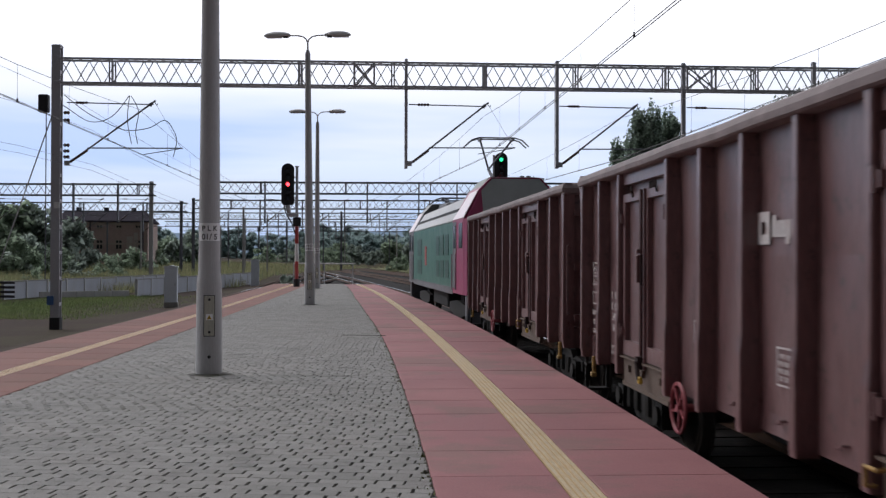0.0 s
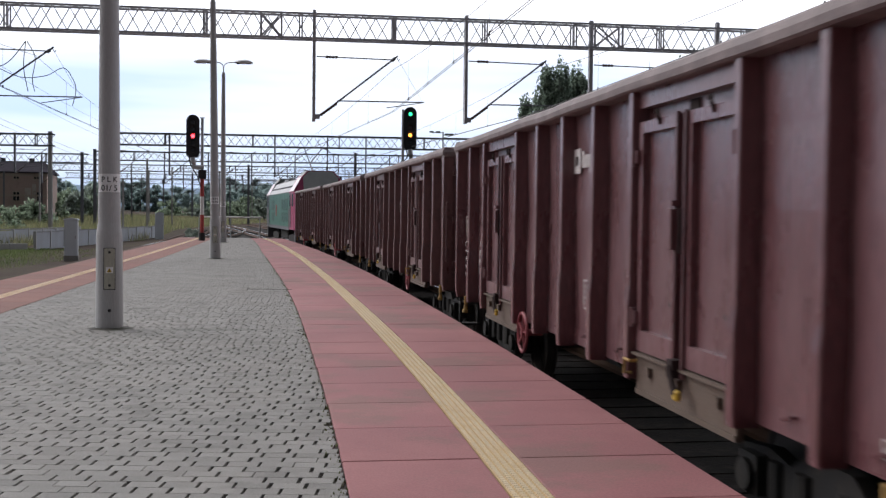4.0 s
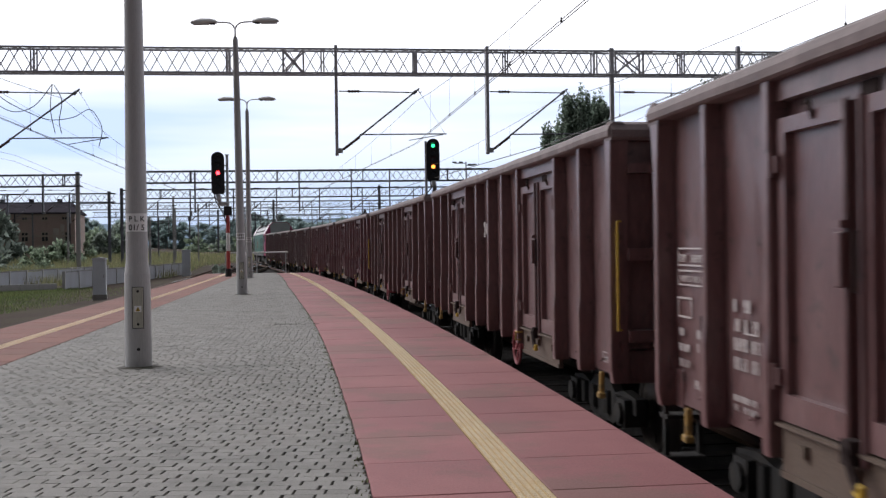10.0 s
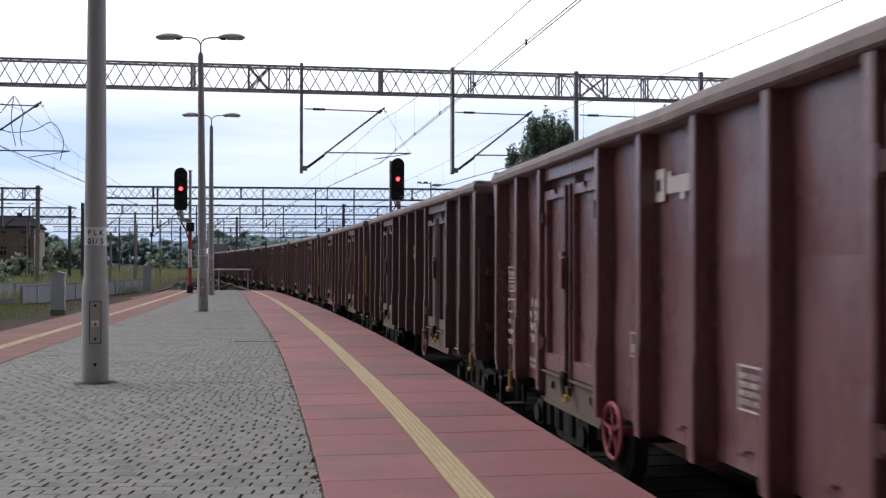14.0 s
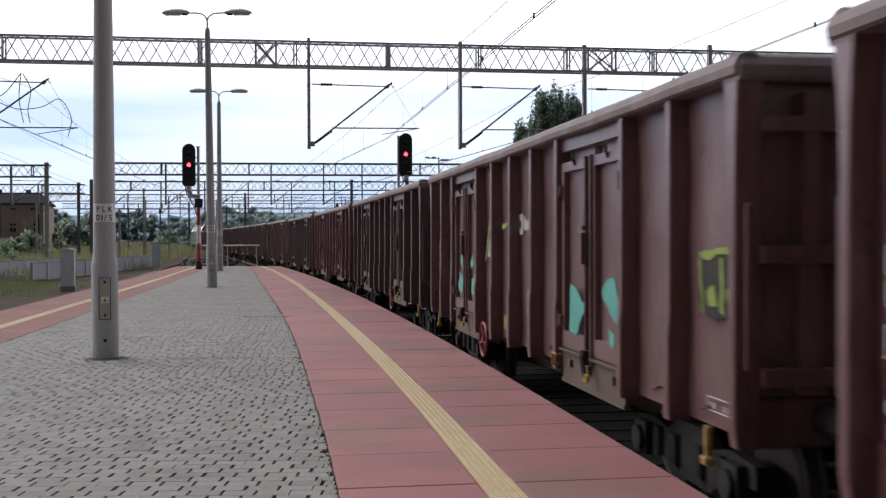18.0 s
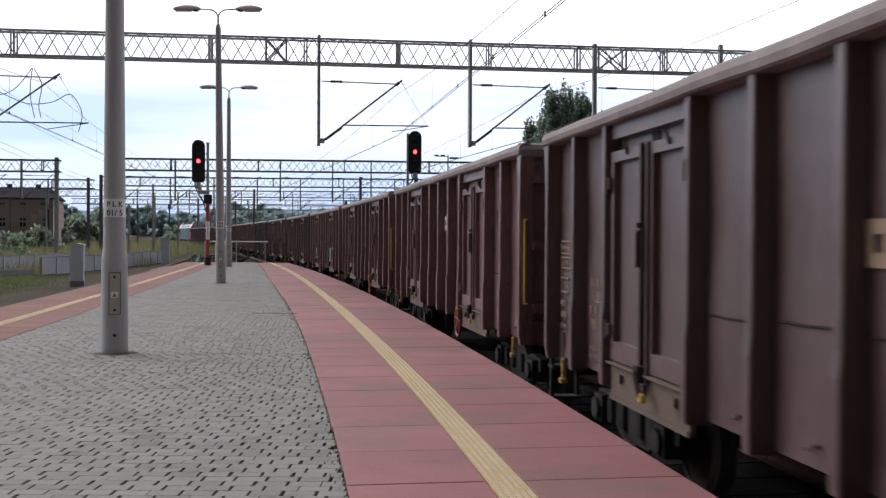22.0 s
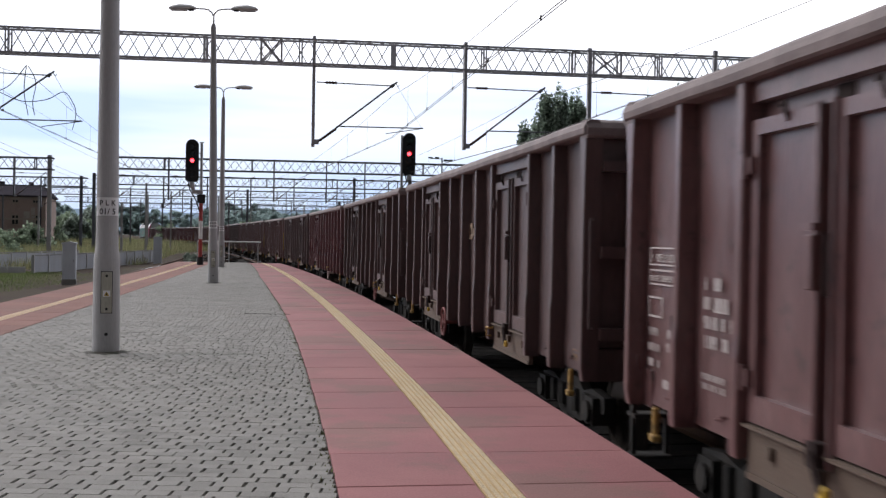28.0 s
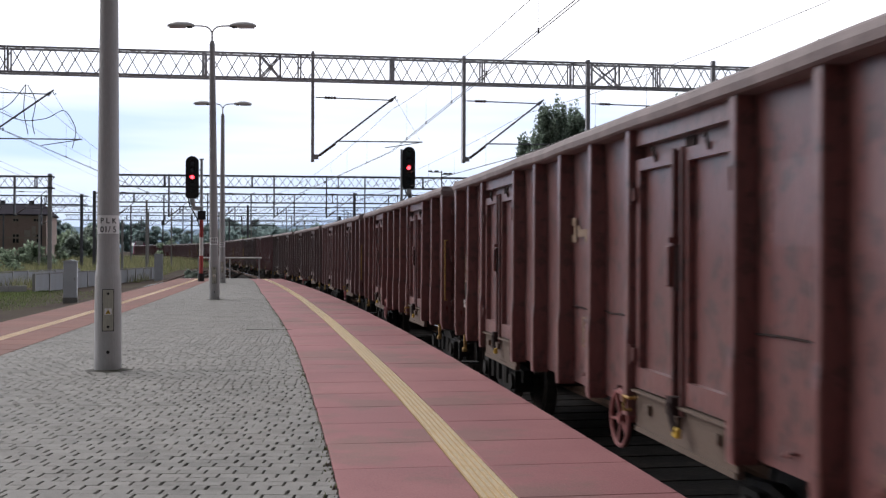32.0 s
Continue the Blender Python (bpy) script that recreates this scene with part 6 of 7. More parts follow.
# ---- grey panel fence ----
t = thing("panel_fence", Matrix.Identity(4), "low grey panel fence along the railway land", "fence")
for a, b_ in (((-28.55, 56.0), (-28.2, 84.0)), ((-23.85, 63.2), (-24.95, 95.0))):
    a, b_ = Vector((*a, 0)), Vector((*b_, 0))
    n_ = int((b_ - a).length / 2.5)
    ang = math.atan2(b_.y - a.y, b_.x - a.x)
    for i in range(n_ + 1):
        p = a.lerp(b_, i / n_)
        m = Matrix.Translation((p.x, p.y, -0.95)) @ Matrix.Rotation(ang, 4, "Z")
        if i < n_:
            wv = (b_ - a).length / n_
            b = B()
            box(b, 0.06, wv - 0.06, -0.03, 0.03, 0.02, 1.10 + 0.03 * math.sin(i * 2.3))
            part("panel", b, M["fence"], t, m=m)
            b = B()
            box(b, 0.0, wv, -0.05, 0.05, 1.12, 1.19)
            part("cap_rail", b, M["fence_cap"], t, m=m)
        b = B()
        box(b, -0.06, 0.06, -0.08, 0.08, -0.2, 1.2)
        part("post", b, M["mast_concrete"], t, m=m)
t = thing("low_wall", pose(-26.2, 61.3, -0.9, 0, 0, 39.5), "low pale concrete wall before the fence", "wall")
for i in range(5):
    b = B()
    box(b, -2.65 + 1.05 * i, -1.62 + 1.05 * i, -0.06, 0.06, 0, 0.46)
    part("panel", bevel(b, 0.01), M["mast_concrete"], t)
t = thing("wooden_barrier", pose(-29.95, 55.6, -0.9, 0, 0, 2), "dark horizontal plank barrier", "barrier")
for z in (0.25, 0.5, 0.75, 1.0):
    b = B()
    box(b, -4, 2.2, -0.04, 0.04, z, z + 0.13)
    part("plank", b, M["roof_dark"], t)
for x in (-3.5, -1.2, 1.2):
    b = B()
    box(b, x - 0.08, x + 0.08, 0.041, 0.16, -0.1, 1.15)
    part("post", b, M["roof_dark"], t)


# ---- buildings ----
def house(m, w_, d_, h_, roof_h, cols, rows_, wall, label, overhang=0.5, hip=False, chimneys=0):
    t = thing("house", m, label, "building", "buildings beyond the tracks")
    b = B()
    box(b, -w_ / 2, w_ / 2, -d_ / 2, d_ / 2, -1.5, h_)
    part("wall", b, M[wall], t)
    b = B()
    o = overhang
    e = [b.verts.new(v) for v in ((-w_ / 2 - o, -d_ / 2 - o, h_), (w_ / 2 + o, -d_ / 2 - o, h_), (w_ / 2 + o, d_ / 2 + o, h_), (-w_ / 2 - o, d_ / 2 + o, h_))]
    e2 = [b.verts.new((v.co.x, v.co.y, h_ + 0.18)) for v in e]
    k_ = d_ / 2 + o if hip else 1.2
    r = [b.verts.new((-w_ / 2 - o + k_, 0, h_ + roof_h)), b.verts.new((w_ / 2 + o - k_, 0, h_ + roof_h))]
    b.faces.new(e[::-1])
    for i in range(4):
        b.faces.new((e[i], e[(i + 1) % 4], e2[(i + 1) % 4], e2[i]))
    b.faces.new((e2[0], e2[1], r[1], r[0]))
    b.faces.new((e2[2], e2[3], r[0], r[1]))
    b.faces.new((e2[1], e2[2], r[1]))
    b.faces.new((e2[3], e2[0], r[0]))
    roof = part("roof", b, M["roof_dark"], t)
    for i in range(chimneys):
        b = B()
        x = -w_ / 2 + w_ * (i + 0.7) / (chimneys + 0.4)
        box(b, x - 0.3, x + 0.3, -0.3, 0.3, h_ + roof_h * 0.5, h_ + roof_h + 0.45)
        part("chimney", b, M["roof_dark"], roof)
    for i in range(cols):
        for z, ww, wh in rows_:
            x = -w_ / 2 + w_ * (i + 0.5) / cols
            b = B()
            frame_marks(b, x - ww - 0.1, x + ww + 0.1, z - wh - 0.1, z + wh + 0.1, 0.10, -d_ / 2 - 0.06)
            box(b, x - 0.05, x + 0.05, -d_ / 2 - 0.05, -d_ / 2 - 0.02, z - wh, z + wh)
            win = part("window", b, M["plaster"], t)
            b = B()
            box(b, x - ww, x + ww, -d_ / 2 - 0.03, -d_ / 2 - 0.005, z - wh, z + wh)
            part("pane", b, M["glass_dark"], win)
            b = B()
            box(b, x - ww - 0.2, x + ww + 0.2, -d_ / 2 - 0.14, -d_ / 2 - 0.005, z - wh - 0.2, z - wh - 0.11)
            part("sill", b, M["plaster"], win)
    for z in (h_ * 0.5, h_ - 0.35):
        b = B()
        box(b, -w_ / 2 - 0.06, w_ / 2 + 0.06, -d_ / 2 - 0.08, -d_ / 2 - 0.003, z, z + 0.22)
        part("cornice", b, M["plaster"], t)
    return t


depot = house(pose(-58.4, 143.5, 0.2, 0, 0, 13), 12.4, 11, 6.0, 1.7, 5, ((3.0, 0.36, 0.55), (5.4, 0.3, 0.14)), "brick", "old brick depot building with a dark roof", 0.25, False, 3)
for i, (x, z0, z1) in enumerate(((3.5, 0.4, 4.1), (4.4, 1.9, 4.6), (-3.0, 0.2, 1.6))):
    b = B()
    box(b, x, x + (0.75, 0.5, 1.2)[i], -5.53, -5.502, z0, z1)
    part("plaster_patch", b, M["peeled"], depot, "pale peeling plaster")
for x in (-1.2, 5.6):
    b = B()
    tube(b, [(x, -5.6, -1.0), (x, -5.6, 6.1)], 0.09, 6)
    part("downpipe", b, M["roof_dark"], depot)
house(pose(-24.5, 262, 1.2, 0, 0, 10), 8, 8, 5.0, 3.6, 3, ((1.4, 0.5, 0.75), (3.7, 0.5, 0.75)), "plaster", "distant house with a dark pyramid roof", 0.5, True, 1)
house(pose(-64.5, 196, 0.0, 0, 0, 10), 9, 7, 2.6, 1.4, 3, ((1.3, 0.5, 0.6),), "plaster", "low pale building among the trees", 0.4, False, 0)


# ---- trees and bushes ----
def crown_mesh(name, shape, n, leaf_size, seed, material):
    rng = random.Random(seed)
    verts, faces = [], []
    for _ in range(n):
        c, sz = shape(rng)
        s_ = leaf_size * rng.uniform(0.6, 1.4) * sz
        q = Euler((rng.uniform(-1.2, 1.2), rng.uniform(-1.2, 1.2), rng.uniform(0, 6.28))).to_matrix()
        o = len(verts)
        for a, b_ in ((-1, 0), (-0.2, -0.5), (1, 0), (0.1, 0.55)):
            verts.append(tuple(Vector(c) + q @ Vector((a * s_, b_ * s_, 0.12 * s_ * abs(a)))))
        faces.append((o, o + 1, o + 2, o + 3))
    me = bpy.data.meshes.new(name)
    me.from_pydata(verts, [], faces)
    me.materials.append(material)
    return me


def blobs_shape(h0, h1, rx, seed, count=22, top_taper=0.4):
    """Leaves gathered in clumps of uneven size through a crown from h0 to h1."""
    rng = random.Random(seed)
    cl = []
    for _ in range(count):
        u = rng.random()
        z = h0 + (h1 - h0) * u
        r = rx * math.sin(math.pi * (0.15 + 0.75 * u) ** (1.0 if top_taper > 0.3 else 0.8)) * math.sqrt(rng.random())
        a = rng.uniform(0, 6.28)
        cl.append((r * math.cos(a), r * math.sin(a), z, rx * rng.uniform(0.2, 0.42)))

    def shape(rg):
        x, y, z, r = rg.choice(cl)
        d = Vector((rg.gauss(0, 1), rg.gauss(0, 1), rg.gauss(0, 1))).normalized() * r * rg.random() ** 0.45
        return (x + d.x, y + d.y, z + d.z * 0.9), 1.0
    return shape


def poplar_shape(h0, h1, rx, seed, count=42):
    """Clumps that rise steeply round the stem, as a row of upright sprays."""
    rng = random.Random(seed)
    cl = []
    for _ in range(count):
        u = rng.random()
        r = rx * (1 - 0.72 * u ** 1.6) * math.sqrt(rng.uniform(0.02, 1))
        a = rng.uniform(0, 6.28)
        cl.append((r * math.cos(a), r * math.sin(a), h0 + (h1 - h0) * u * (1 - 0.2 * (r / rx) ** 1.5) * rng.uniform(0.9, 1.06), rx * rng.uniform(0.06, 0.13)))

    def shape(rg):
        x, y, z, r = rg.choice(cl)
        d = Vector((rg.gauss(0, 1), rg.gauss(0, 1), rg.gauss(0, 1))).normalized() * r * rg.random() ** 0.4
        return (x + d.x, y + d.y, z + d.z * 4.2), 1.0
    return shape


def trunk_mesh(h, r, crown_h, spread, seed, limbs=7):
    rng = random.Random(seed)
    b = B()
    tube(b, [(0, 0, -0.3), (0.04 * h * 0.2, 0, h * 0.3), (0, 0.03 * h * 0.2, h * 0.65), (0, 0, h * 0.92)], [r, r * 0.8, r * 0.5, r * 0.12], 8)
    for i in range(limbs):
        z = h * rng.uniform(0.25, 0.7)
        a = rng.uniform(0, 6.28)
        e = Vector((spread * math.cos(a), spread * math.sin(a), z + crown_h * rng.uniform(0.15, 0.4)))
        tube(b, [(0, 0, z), Vector((0, 0, z)).lerp(e, 0.5) + Vector((0, 0, 0.1)), e], [r * 0.4, r * 0.25, r * 0.06], 5)
    return b


def tree(m, trunk, crown, label, category="tree", group=""):
    t = thing("tree" if category == "tree" else "bush", m, label, category, group)
    for name_, me in (("trunk", trunk), ("crown", crown)):
        o = new(name_, me)
        o.parent = t
    return t


def to_mesh(b, name, material):
    me = bpy.data.meshes.new(name)
    b.normal_update()
    b.to_mesh(me)
    b.free()
    me.materials.append(material)
    return me


for px_, h_, rx_, n_, sd in ((8.9, 13.9, 3.4, 34000, 2), (10.8, 13.9, 2.3, 20000, 12), (7.3, 11.9, 2.6, 20000, 22)):
    tree(pose(px_, 84 + 0.2 * sd, -0.8, 0, 0, 0), to_mesh(trunk_mesh(h_ - 1, 0.26, 5, 1.2, sd), "trunk", M["bark"]), crown_mesh("crown", poplar_shape(1.5, h_ - 0.6, rx_, sd, 260), n_, 0.14, sd + 1, M["leaf_dark"]), "dark green poplar with a dense upright crown", "tree", "poplars behind the train")
tree(pose(14.5, 60.5, -0.8, 0, 0, 40), to_mesh(trunk_mesh(11.2, 0.2, 5, 2.0, 7, 16), "trunk", M["bark"]), crown_mesh("crown", blobs_shape(6.5, 11.5, 2.3, 8, 34), 2600, 0.11, 9, M["leaf_dull"]), "thin tree with sparse grey-green leaves")
TRUNKS = [to_mesh(trunk_mesh(6, 0.2, 4, 1.8, 20 + i), "trunk", M["bark"]) for i in range(3)]
# far crowns carry the leaf colour with haze tinted in
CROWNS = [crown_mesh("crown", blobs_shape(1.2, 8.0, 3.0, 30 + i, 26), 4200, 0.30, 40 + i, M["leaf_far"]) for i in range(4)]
BUSHES = [crown_mesh("crown", blobs_shape(0.1, 2.4, 1.8, 60 + i, 14), 1500, 0.17, 70 + i, M["leaf_dull"] if i == 1 else M["leaf"]) for i in range(3)]
STEMS = to_mesh(trunk_mesh(1.6, 0.06, 1.2, 0.8, 80), "trunk", M["bark"])
rng = random.Random(21)
n_t = 0
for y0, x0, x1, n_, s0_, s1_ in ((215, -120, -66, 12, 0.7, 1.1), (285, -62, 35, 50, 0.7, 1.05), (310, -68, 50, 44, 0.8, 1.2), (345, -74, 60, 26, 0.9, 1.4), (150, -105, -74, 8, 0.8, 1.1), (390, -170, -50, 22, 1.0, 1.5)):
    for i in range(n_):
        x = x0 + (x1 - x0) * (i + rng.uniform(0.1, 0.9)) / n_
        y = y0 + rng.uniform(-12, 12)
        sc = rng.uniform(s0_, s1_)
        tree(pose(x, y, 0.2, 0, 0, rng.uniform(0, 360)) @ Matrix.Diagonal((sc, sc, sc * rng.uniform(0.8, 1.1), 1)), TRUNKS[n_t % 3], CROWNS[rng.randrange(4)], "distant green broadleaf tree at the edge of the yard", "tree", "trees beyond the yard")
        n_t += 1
for y0, x0, x1, n_, s0_, s1_ in ((118, -68, -55, 10, 2.4, 3.4), (175, -68, -56, 8, 1.6, 2.6), (96, -53, -46, 5, 1.2, 1.9), (76, -52, -36, 5, 0.5, 0.9), (98, -60, -38, 9, 0.7, 1.3), (120, -72, -44, 10, 0.9, 1.5), (150, -80, -52, 12, 0.9, 1.7), (86, -21.6, -19.8, 2, 0.35, 0.5), (176, -25, 4, 8, 0.5, 0.9), (260, -130, -92, 10, 1.0, 2.0), (262, -62, 20, 26, 1.2, 2.2), (235, -60, -34, 10, 0.9, 1.6)):
    for i in range(n_):
        x = x0 + (x1 - x0) * (i + rng.uniform(0.1, 0.9)) / n_
        y = y0 + rng.uniform(-5, 5)
        sc = rng.uniform(s0_, s1_)
        tree(pose(x, y, GROUND_Z + max(0, y - 90) * 0.0035, 0, 0, rng.uniform(0, 360)) @ Matrix.Diagonal((sc, sc, sc, 1)), STEMS, BUSHES[rng.randrange(3)], "unkempt green bush in the railway yard", "bush", "bushes in the yard")


def blades(name, region, n, h0, h1, seed, material, label):
    rng = random.Random(seed)
    verts, faces = [], []
    for _ in range(n):
        x, y, z = region(rng)
        h = rng.uniform(h0, h1)
        a = rng.uniform(0, 6.28)
        w_ = 0.012 + 0.02 * h
        lean = rng.uniform(-0.3, 0.3) * h
        o = len(verts)
        verts += [(x - w_ * math.cos(a), y - w_ * math.sin(a), z), (x + w_ * math.cos(a), y + w_ * math.sin(a), z), (x + lean, y + lean * 0.5, z + h)]
        faces.append((o, o + 1, o + 2))
    me = bpy.data.meshes.new(name)
    me.from_pydata(verts, [], faces)
    me.materials.append(material)
    return tagged(new(name, me), label, "vegetation", kind="stuff")


def near_grass(rg):
    """Grass between the fence and the bare earth beside the far track, thinning towards the earth."""
    y = rg.uniform(40, 65)
    x = -29.5 + 12.0 * rg.random() ** 1.4
    if x + 0.25 * (y - 45) > -19.5 + 2.5 * rg.gauss(0, 1):
        x -= 6.0
    return x, y, GROUND_Z + 0.02


def yard_weeds(rg):
    y = rg.uniform(60, 200)
    p, _ = left(min(y, 125))
    x = p.x - 6 - rg.random() * (0.34 * y)
    if y < 68:
        x = min(x, -29.2)
    if y < 95:
        fence = -23.9 - 0.035 * (y - 63)
        x = min(x, fence - 0.3 - 6 * rg.random()) if y < 84 else x
    return x, y, GROUND_Z + max(0, y - 90) * 0.0035 + 0.9 * max(0, min(1, (-x - 26) / 30))


def verge(rg):
    s = rg.uniform(70, 260)
    p, _ = line(s, rg.uniform(14, 60))
    return p.x, p.y, GROUND_Z + min(max(0, p.y - 90) * 0.0035, 0.3 if p.x > 12 else 9)


def joint_weeds(rg):
    s = rg.uniform(4, 30) if rg.random() < 0.75 else rg.uniform(30, 62)
    p, _ = line(s, inner(s) - abs(rg.gauss(0, 0.05)))
    return p.x, p.y, -0.015


blades("grass", near_grass, 60000, 0.03, 0.15, 1, M["fresh_grass"], "short green grass beside the tracks")
blades("weeds", yard_weeds, 60000, 0.25, 0.9, 2, M["weeds"], "tall dry weeds and grass in the yard")
blades("grass", verge, 30000, 0.2, 0.6, 3, M["weeds"], "dry grass beyond the tracks")
blades("weeds", joint_weeds, 1500, 0.008, 0.035, 4, M["grass"], "small weeds in the paving edge joint")

# lit lamps and a pale shed far off in the yard
for x, y, z in ((-65.6, 190, 3.6), (-67.8, 190, 3.2)):
    t = thing("yard_lamp", pose(x, y, 0, 0, 0, 0), "lit white lamp on a thin pole in the yard", "lamp", "yard lamps")
    b = B()
    tube(b, [(0, 0, -0.5), (0, 0, z)], 0.06, 6)
    part("pole", b, M["steel_far"], t)
    b = B()
    tube(b, [(0, -0.1, z - 0.22), (0, -0.1, z), (0, -0.1, z + 0.22)], [0.10, 0.24, 0.10] if x > -66 else [0.05, 0.12, 0.05], 10)
    part("globe", b, M["yard_lamp"], t, "glowing white globe")

t = thing("yard_floodlight", pose(0.2, 140, -0.7, 0, 0, 3), "grey yard lamp with two arms far behind the signal", "lamp post")
b = B()
tube(b, [(0, 0, 0), (0, 0, 12.9)], [0.14, 0.08], 8)
part("pole", b, M["steel_far"], t)
for dx, z in ((-1.5, 12.75), (1.1, 12.45)):
    b = B()
    tube(b, [(0, 0, z), (dx, 0, z)], 0.05, 6)
    arm = part("arm", b, M["steel_far"], t)
    for q in (0.45, 1.0):
        b = B()
        box(b, dx * q - 0.28, dx * q + 0.28, -0.2, 0.2, z + 0.03, z + 0.22)
        part("lamp_head", bevel(b, 0.04), M["steel_far"], arm)

# open meadow between the tracks and the far trees
b = B()
prev = None
for i in range(26):
    s = 118 + 7 * i
    row = []
    for j in range(7):
        p, _ = line(s, 15 + 9 * j)
        row.append(b.verts.new((p.x, p.y, GROUND_Z + 0.10 + min(max(0.0, p.y - 90) * 0.0035, 0.3 if p.x > 12 else 2.5) + 0.25 * noise.noise(Vector((p.x * 0.05, p.y * 0.05, 2))) ** 2)))
    if prev:
        for j in range(6):
            b.faces.new((prev[j], prev[j + 1], row[j + 1], row[j]))
    prev = row
tagged(part("meadow", b, M["meadow"], smooth=True), "sunlit dry-green meadow beyond the tracks", "meadow", kind="structure")

# far ridge: a glowing backdrop with the haze painted into its colour
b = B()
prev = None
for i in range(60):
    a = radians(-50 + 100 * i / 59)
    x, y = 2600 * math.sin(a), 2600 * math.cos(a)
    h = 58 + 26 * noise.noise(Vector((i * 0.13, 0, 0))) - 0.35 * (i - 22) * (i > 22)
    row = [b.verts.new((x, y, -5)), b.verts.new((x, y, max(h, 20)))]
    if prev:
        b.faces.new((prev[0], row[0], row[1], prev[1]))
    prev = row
tagged(part("backdrop", b, M["hill"]), "glowing backdrop of a wooded ridge with painted haze", "hills", kind="structure")

# ---- red slabs, tactile strips and pavers ----
def slab_mesh(w_, l_, name, material, h=0.06, cut=0.006):
    b = B()
    box(b, -w_ / 2, w_ / 2, -l_ / 2, l_ / 2, -h, 0)
    bmesh.ops.bevel(b, geom=[e for e in b.edges if all(v.co.z > -0.01 for v in e.verts)], offset=cut, segments=1, affect="EDGES")
    return to_mesh(b, name, material)


yel_w = 0.232
EDGE_L = slab_mesh(1.09, 0.990, "slab", M["slab_dirty"])
INNER_L = slab_mesh(0.73, 0.990, "slab", M["slab_dirty"])
b = B()
box(b, -yel_w / 2, yel_w / 2, -0.258, 0.258, -0.05, -0.002)
TILE_FACES = len(b.faces)
for i in range(5):
    for j in range(11):
        x, y = -yel_w / 2 + yel_w * (i + 0.5) / 5, -0.258 + 0.516 * (j + 0.5) / 11
        prism(b, [(-0.015, -0.008), (-0.008, -0.015), (0.008, -0.015), (0.015, -0.008), (0.015, 0.008), (0.008, 0.015), (-0.008, 0.015), (-0.015, 0.008)], (1, 0, 0), (0, 1, 0), (0, 0, 0.006), (x, y, -0.002))
TACT = to_mesh(b, "tactile_tile", M["tactile"])
TACT.materials.append(M["tactile_worn"])
for f in TACT.polygons:
    f.material_index = 0 if f.index < TILE_FACES else 1
TACT_L = TACT.copy()
TACT_L.materials[0] = M["cream"]
TACT_L.materials[1] = M["cream"]


def lay(name, me, m):
    o = new(name, me)
    o.parent = platform
    o.matrix_basis = m
    return o


rng = random.Random(3)
s = 1.026 - 14 * 1.036
while s < 64:
    i_, y_ = inner(s), yellow(s)
    for a, c in ((i_, y_ - 0.12), (y_ + 0.12, EDGE)):
        lay("slab", slab_mesh(c - a - 0.008, 1.027, "slab", M["slab"]), at(s, (a + c) / 2) @ pose(0, 0, rng.uniform(-0.002, 0.002), 0, 0, 0))
    for q in (-0.259, 0.259):
        lay("tactile_tile", TACT, at(s + q, yellow(s + q)))
    s += 1.036
y = -13.5
while y < 63.5:
    for me, off in ((EDGE_L, -0.11 - 0.545), (INNER_L, 0.11 + 0.365)):
        p, h = left(y, off)
        lay("slab", me, Matrix.Translation(p) @ Matrix.Rotation(h, 4, "Z"))
    for q in (-0.25, 0.25):
        p, h = left(y + q)
        lay("tactile_tile", TACT_L, Matrix.Translation(p) @ Matrix.Rotation(h, 4, "Z"))
    y += 1.0
# pavers in rows across the platform, 20 by 13 cm, with open head joints
ROW, LONG = 0.128, 0.205
GAPS = (0.004, 0.017, 0.023)


def paver_mesh(l_):
    b = B()
    box(b, -l_ / 2, l_ / 2, -ROW / 2 + 0.0012, ROW / 2 - 0.0012, -0.05, 0)
    bmesh.ops.bevel(b, geom=[e for e in b.edges if all(v.co.z > -0.01 for v in e.verts)], offset=0.0022, segments=1, affect="EDGES")
    return to_mesh(b, "paver", M["paver"])


PAVERS = [paver_mesh(LONG - g) for g in GAPS]
rng = random.Random(9)
verts, faces = [], []
y = -13.0
singles = 0
shift = 0.0
ends = [line(s, inner(s))[0] for s in range(S0, S1 + 2)]
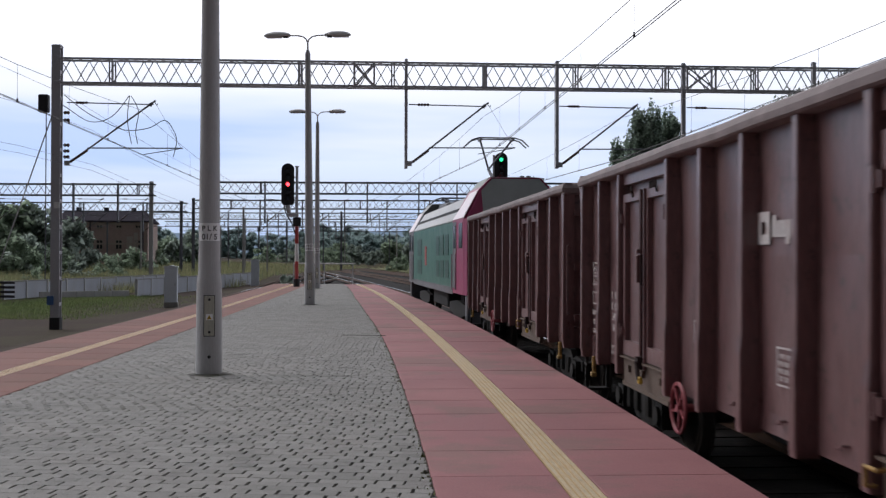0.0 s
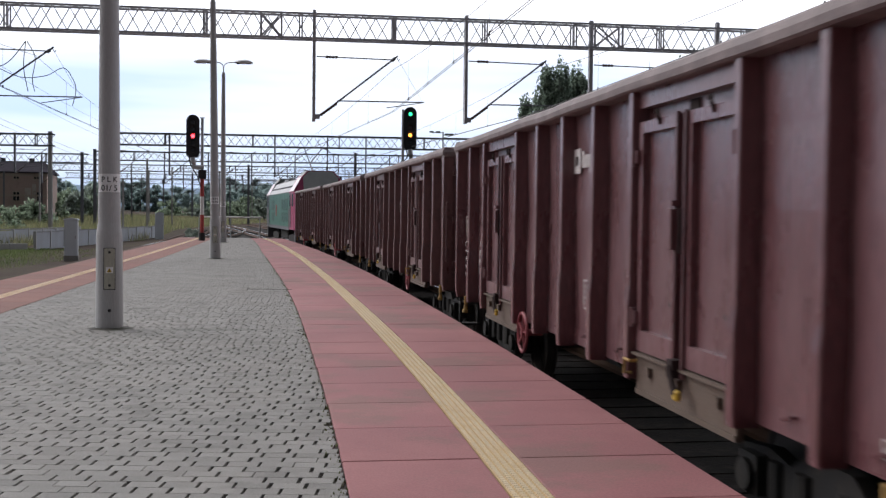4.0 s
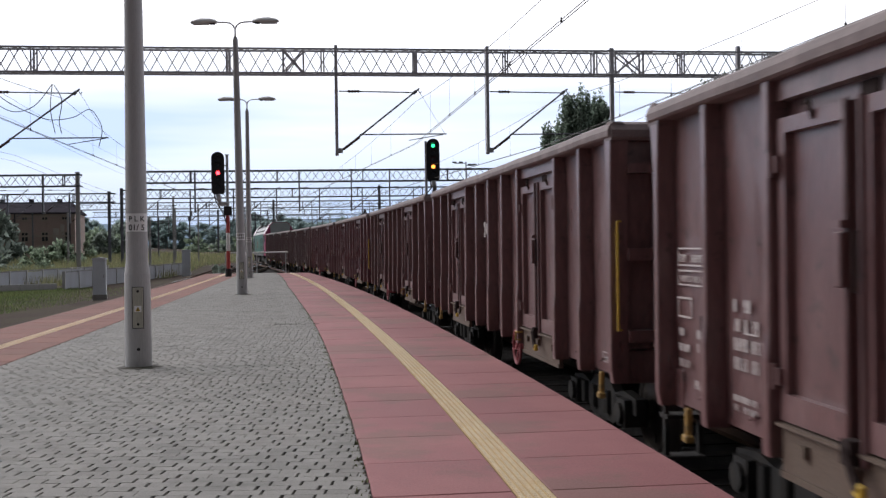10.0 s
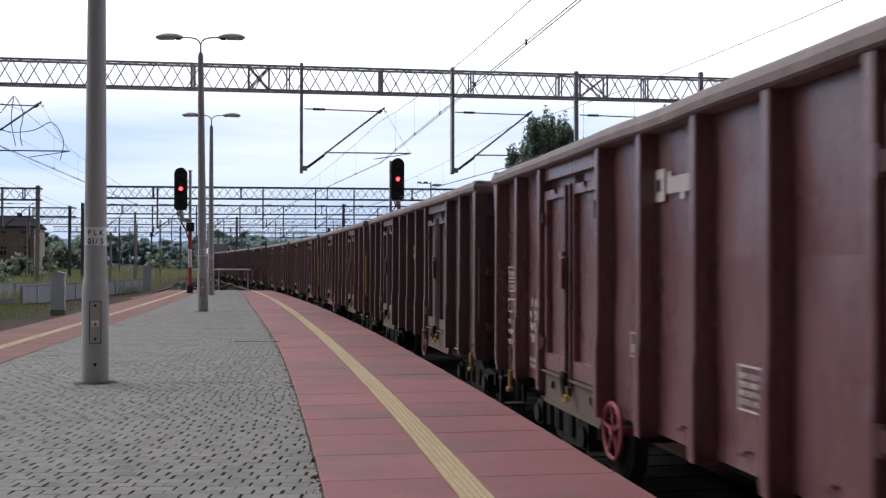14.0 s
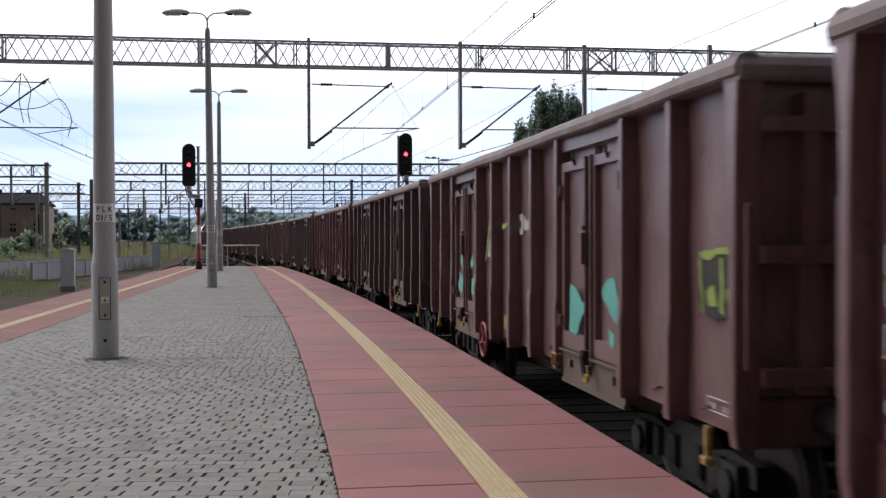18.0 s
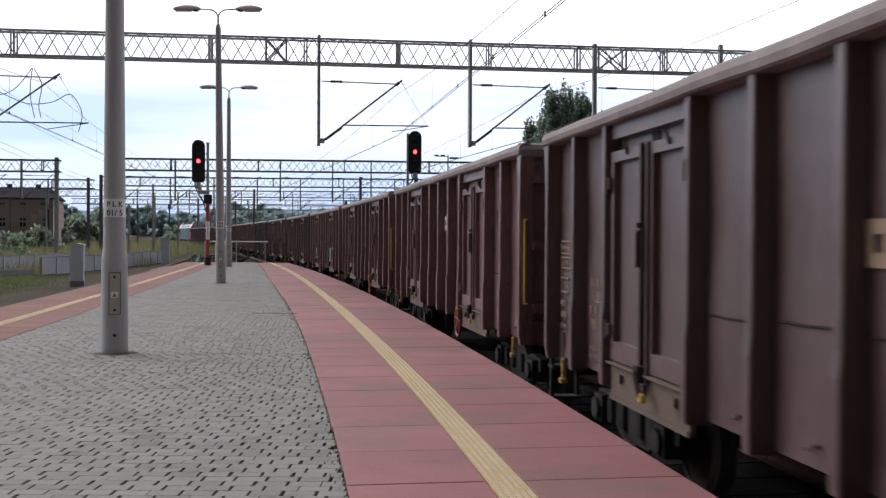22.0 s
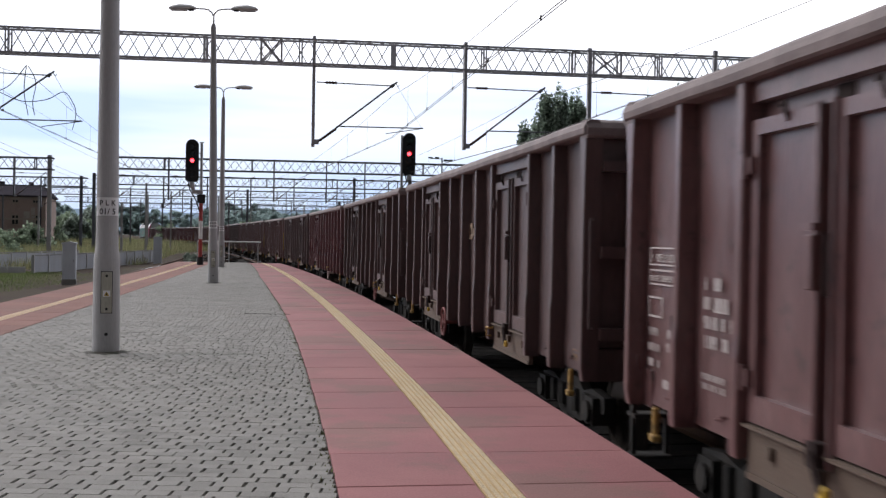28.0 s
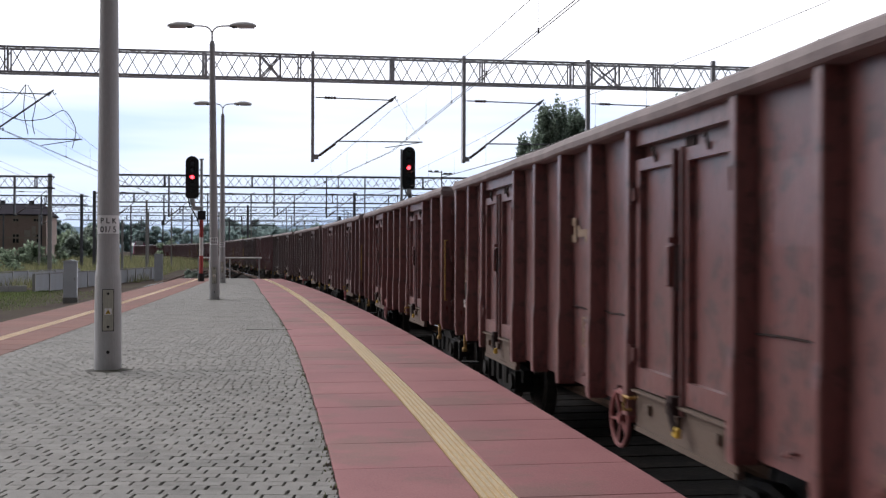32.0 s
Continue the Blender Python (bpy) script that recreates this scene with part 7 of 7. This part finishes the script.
while y < 63.4:
    p, h = left(y)
    x_lo = p.x + 0.86
    x_hi = float(np.interp(y, [q.y for q in ends], [q.x for q in ends])) - 0.01
    shift = (shift + LONG * rng.uniform(0.25, 0.75)) % LONG
    x = math.floor(x_lo / LONG) * LONG - LONG + shift
    while x < x_hi - 0.02:
        kind_ = 0 if rng.random() < 0.12 else rng.choice((1, 1, 2))
        a, c = max(x, x_lo), min(x + LONG - GAPS[kind_], x_hi)
        z = rng.uniform(-0.0015, 0.0008)
        if c - a > 0.03:
            if 6.35 < y < 8.3 and a > -3.9 and a == x and c < x_hi and singles < 300:
                lay("paver", PAVERS[kind_], Matrix.Translation(((a + c) / 2, y, z)))
                singles += 1
            else:
                o = len(verts)
                y0, y1 = y - ROW / 2 + 0.0012, y + ROW / 2 - 0.0012
                e = 0.0022
                verts += [(a, y0, -0.05), (c, y0, -0.05), (c, y1, -0.05), (a, y1, -0.05), (a, y0, z - e), (c, y0, z - e), (c, y1, z - e), (a, y1, z - e), (a + e, y0 + e, z), (c - e, y0 + e, z), (c - e, y1 - e, z), (a + e, y1 - e, z)]
                faces += [(o + 8, o + 9, o + 10, o + 11)]
                for k in range(4):
                    q = (k + 1) % 4
                    faces += [(o + k, o + q, o + 4 + q, o + 4 + k), (o + 4 + k, o + 4 + q, o + 8 + q, o + 8 + k)]
        x += LONG
    y += ROW
me = bpy.data.meshes.new("paving")
me.from_pydata(verts, [], faces)
me.materials.append(M["paver"])
o = new("paving", me)
o.parent = platform
tagged(o, "grey concrete pavers with open joints", kind="stuff")


# ---- what moves ----
PITCH = 13.78       # from wagon to wagon
# the uneven pull of the train: metres ahead of its even run
PULL_T = (0, 1, 2, 3, 6, 7, 8, 9, 10, 11, 12, 13, 14, 17, 18, 19, 20, 21, 22, 23, 24, 25, 28, 29, 30, 31, 32)
PULL = (0.085, -0.061, -0.068, 0.029, -0.044, 0.024, 0.021, 0.085, 0.047, -0.026, 0.056, 0.06, -0.194, 0.043, -0.006, -0.08, -0.113, -0.179, -0.068, 0.212, 0.092, 0.162, -0.148, -0.072, 0.045, 0.064, 0.10)


def lead(t):
    """Metres along the line of the train at t seconds."""
    return 0.4183 + 7.3720 * t + 0.032697 * t * t - 0.00015878 * t ** 3 + float(np.interp(t, PULL_T, PULL))


def ride(s_mid, half, off=1.5):
    """The pose of a vehicle on its two bogies, half the pivot distance from its middle."""
    a, _ = line(s_mid - half, off)
    b_, _ = line(s_mid + half, off)
    c = (a + b_) / 2
    z = RAIL_Z + (grade(s_mid - half) + grade(s_mid + half)) / 2
    return Matrix.Translation((c.x, c.y, z)) @ Matrix.Rotation(math.atan2(b_.y - a.y, b_.x - a.x), 4, "Z")


def motions():
    times = [i * 0.5 for i in range(65)]
    for k, w in enumerate(WAGONS):
        front = lambda t: lead(t) - PITCH * (k - 2)
        walk(w, [(t, ride(front(t) - 6.3, 4.5)) for t in times])
        # the wheels turn while the wagon passes along the platform
        t0 = t1 = None
        for i in range(961):
            s = front(i / 30)
            if t0 is None and s > -1:
                t0 = i
            if s < 42:
                t1 = i
        if t0 is None or t1 is None or t1 <= t0:
            continue
        keys = list(range(t0, t1 + 1, 2))
        s0 = front(keys[0] / 30)
        for o in w.children:
            if "spins" not in o:
                continue
            base = o.matrix_basis.copy()
            rows = [(q / 30, base @ Matrix.Rotation((front(q / 30) - s0) / 0.46, 4, "Y")) for q in keys]
            if keys[0] > 0:
                rows.insert(0, (0.0, base))
            if rows[-1][0] < 32:
                rows.append((32.0, rows[-1][1]))
            walk(o, rows)
    walk(loco, [(t, ride(lead(t) + 2 * PITCH + 0.65 + 9.65, 5.2)) for t in times])
    # the far signal falls from green over amber to red
    # the added discs slide before or behind the glowing lenses
    for o, i in OFF_DISCS:
        closed, open_ = Matrix.Identity(4), Matrix.Translation((0, 0.055, 0.0))
        before, after = (closed, open_) if i == 2 else (open_, closed)
        walk(o, [(0.0, before), (10.8, before), (10.95, after), (32.0, after)])


motions()
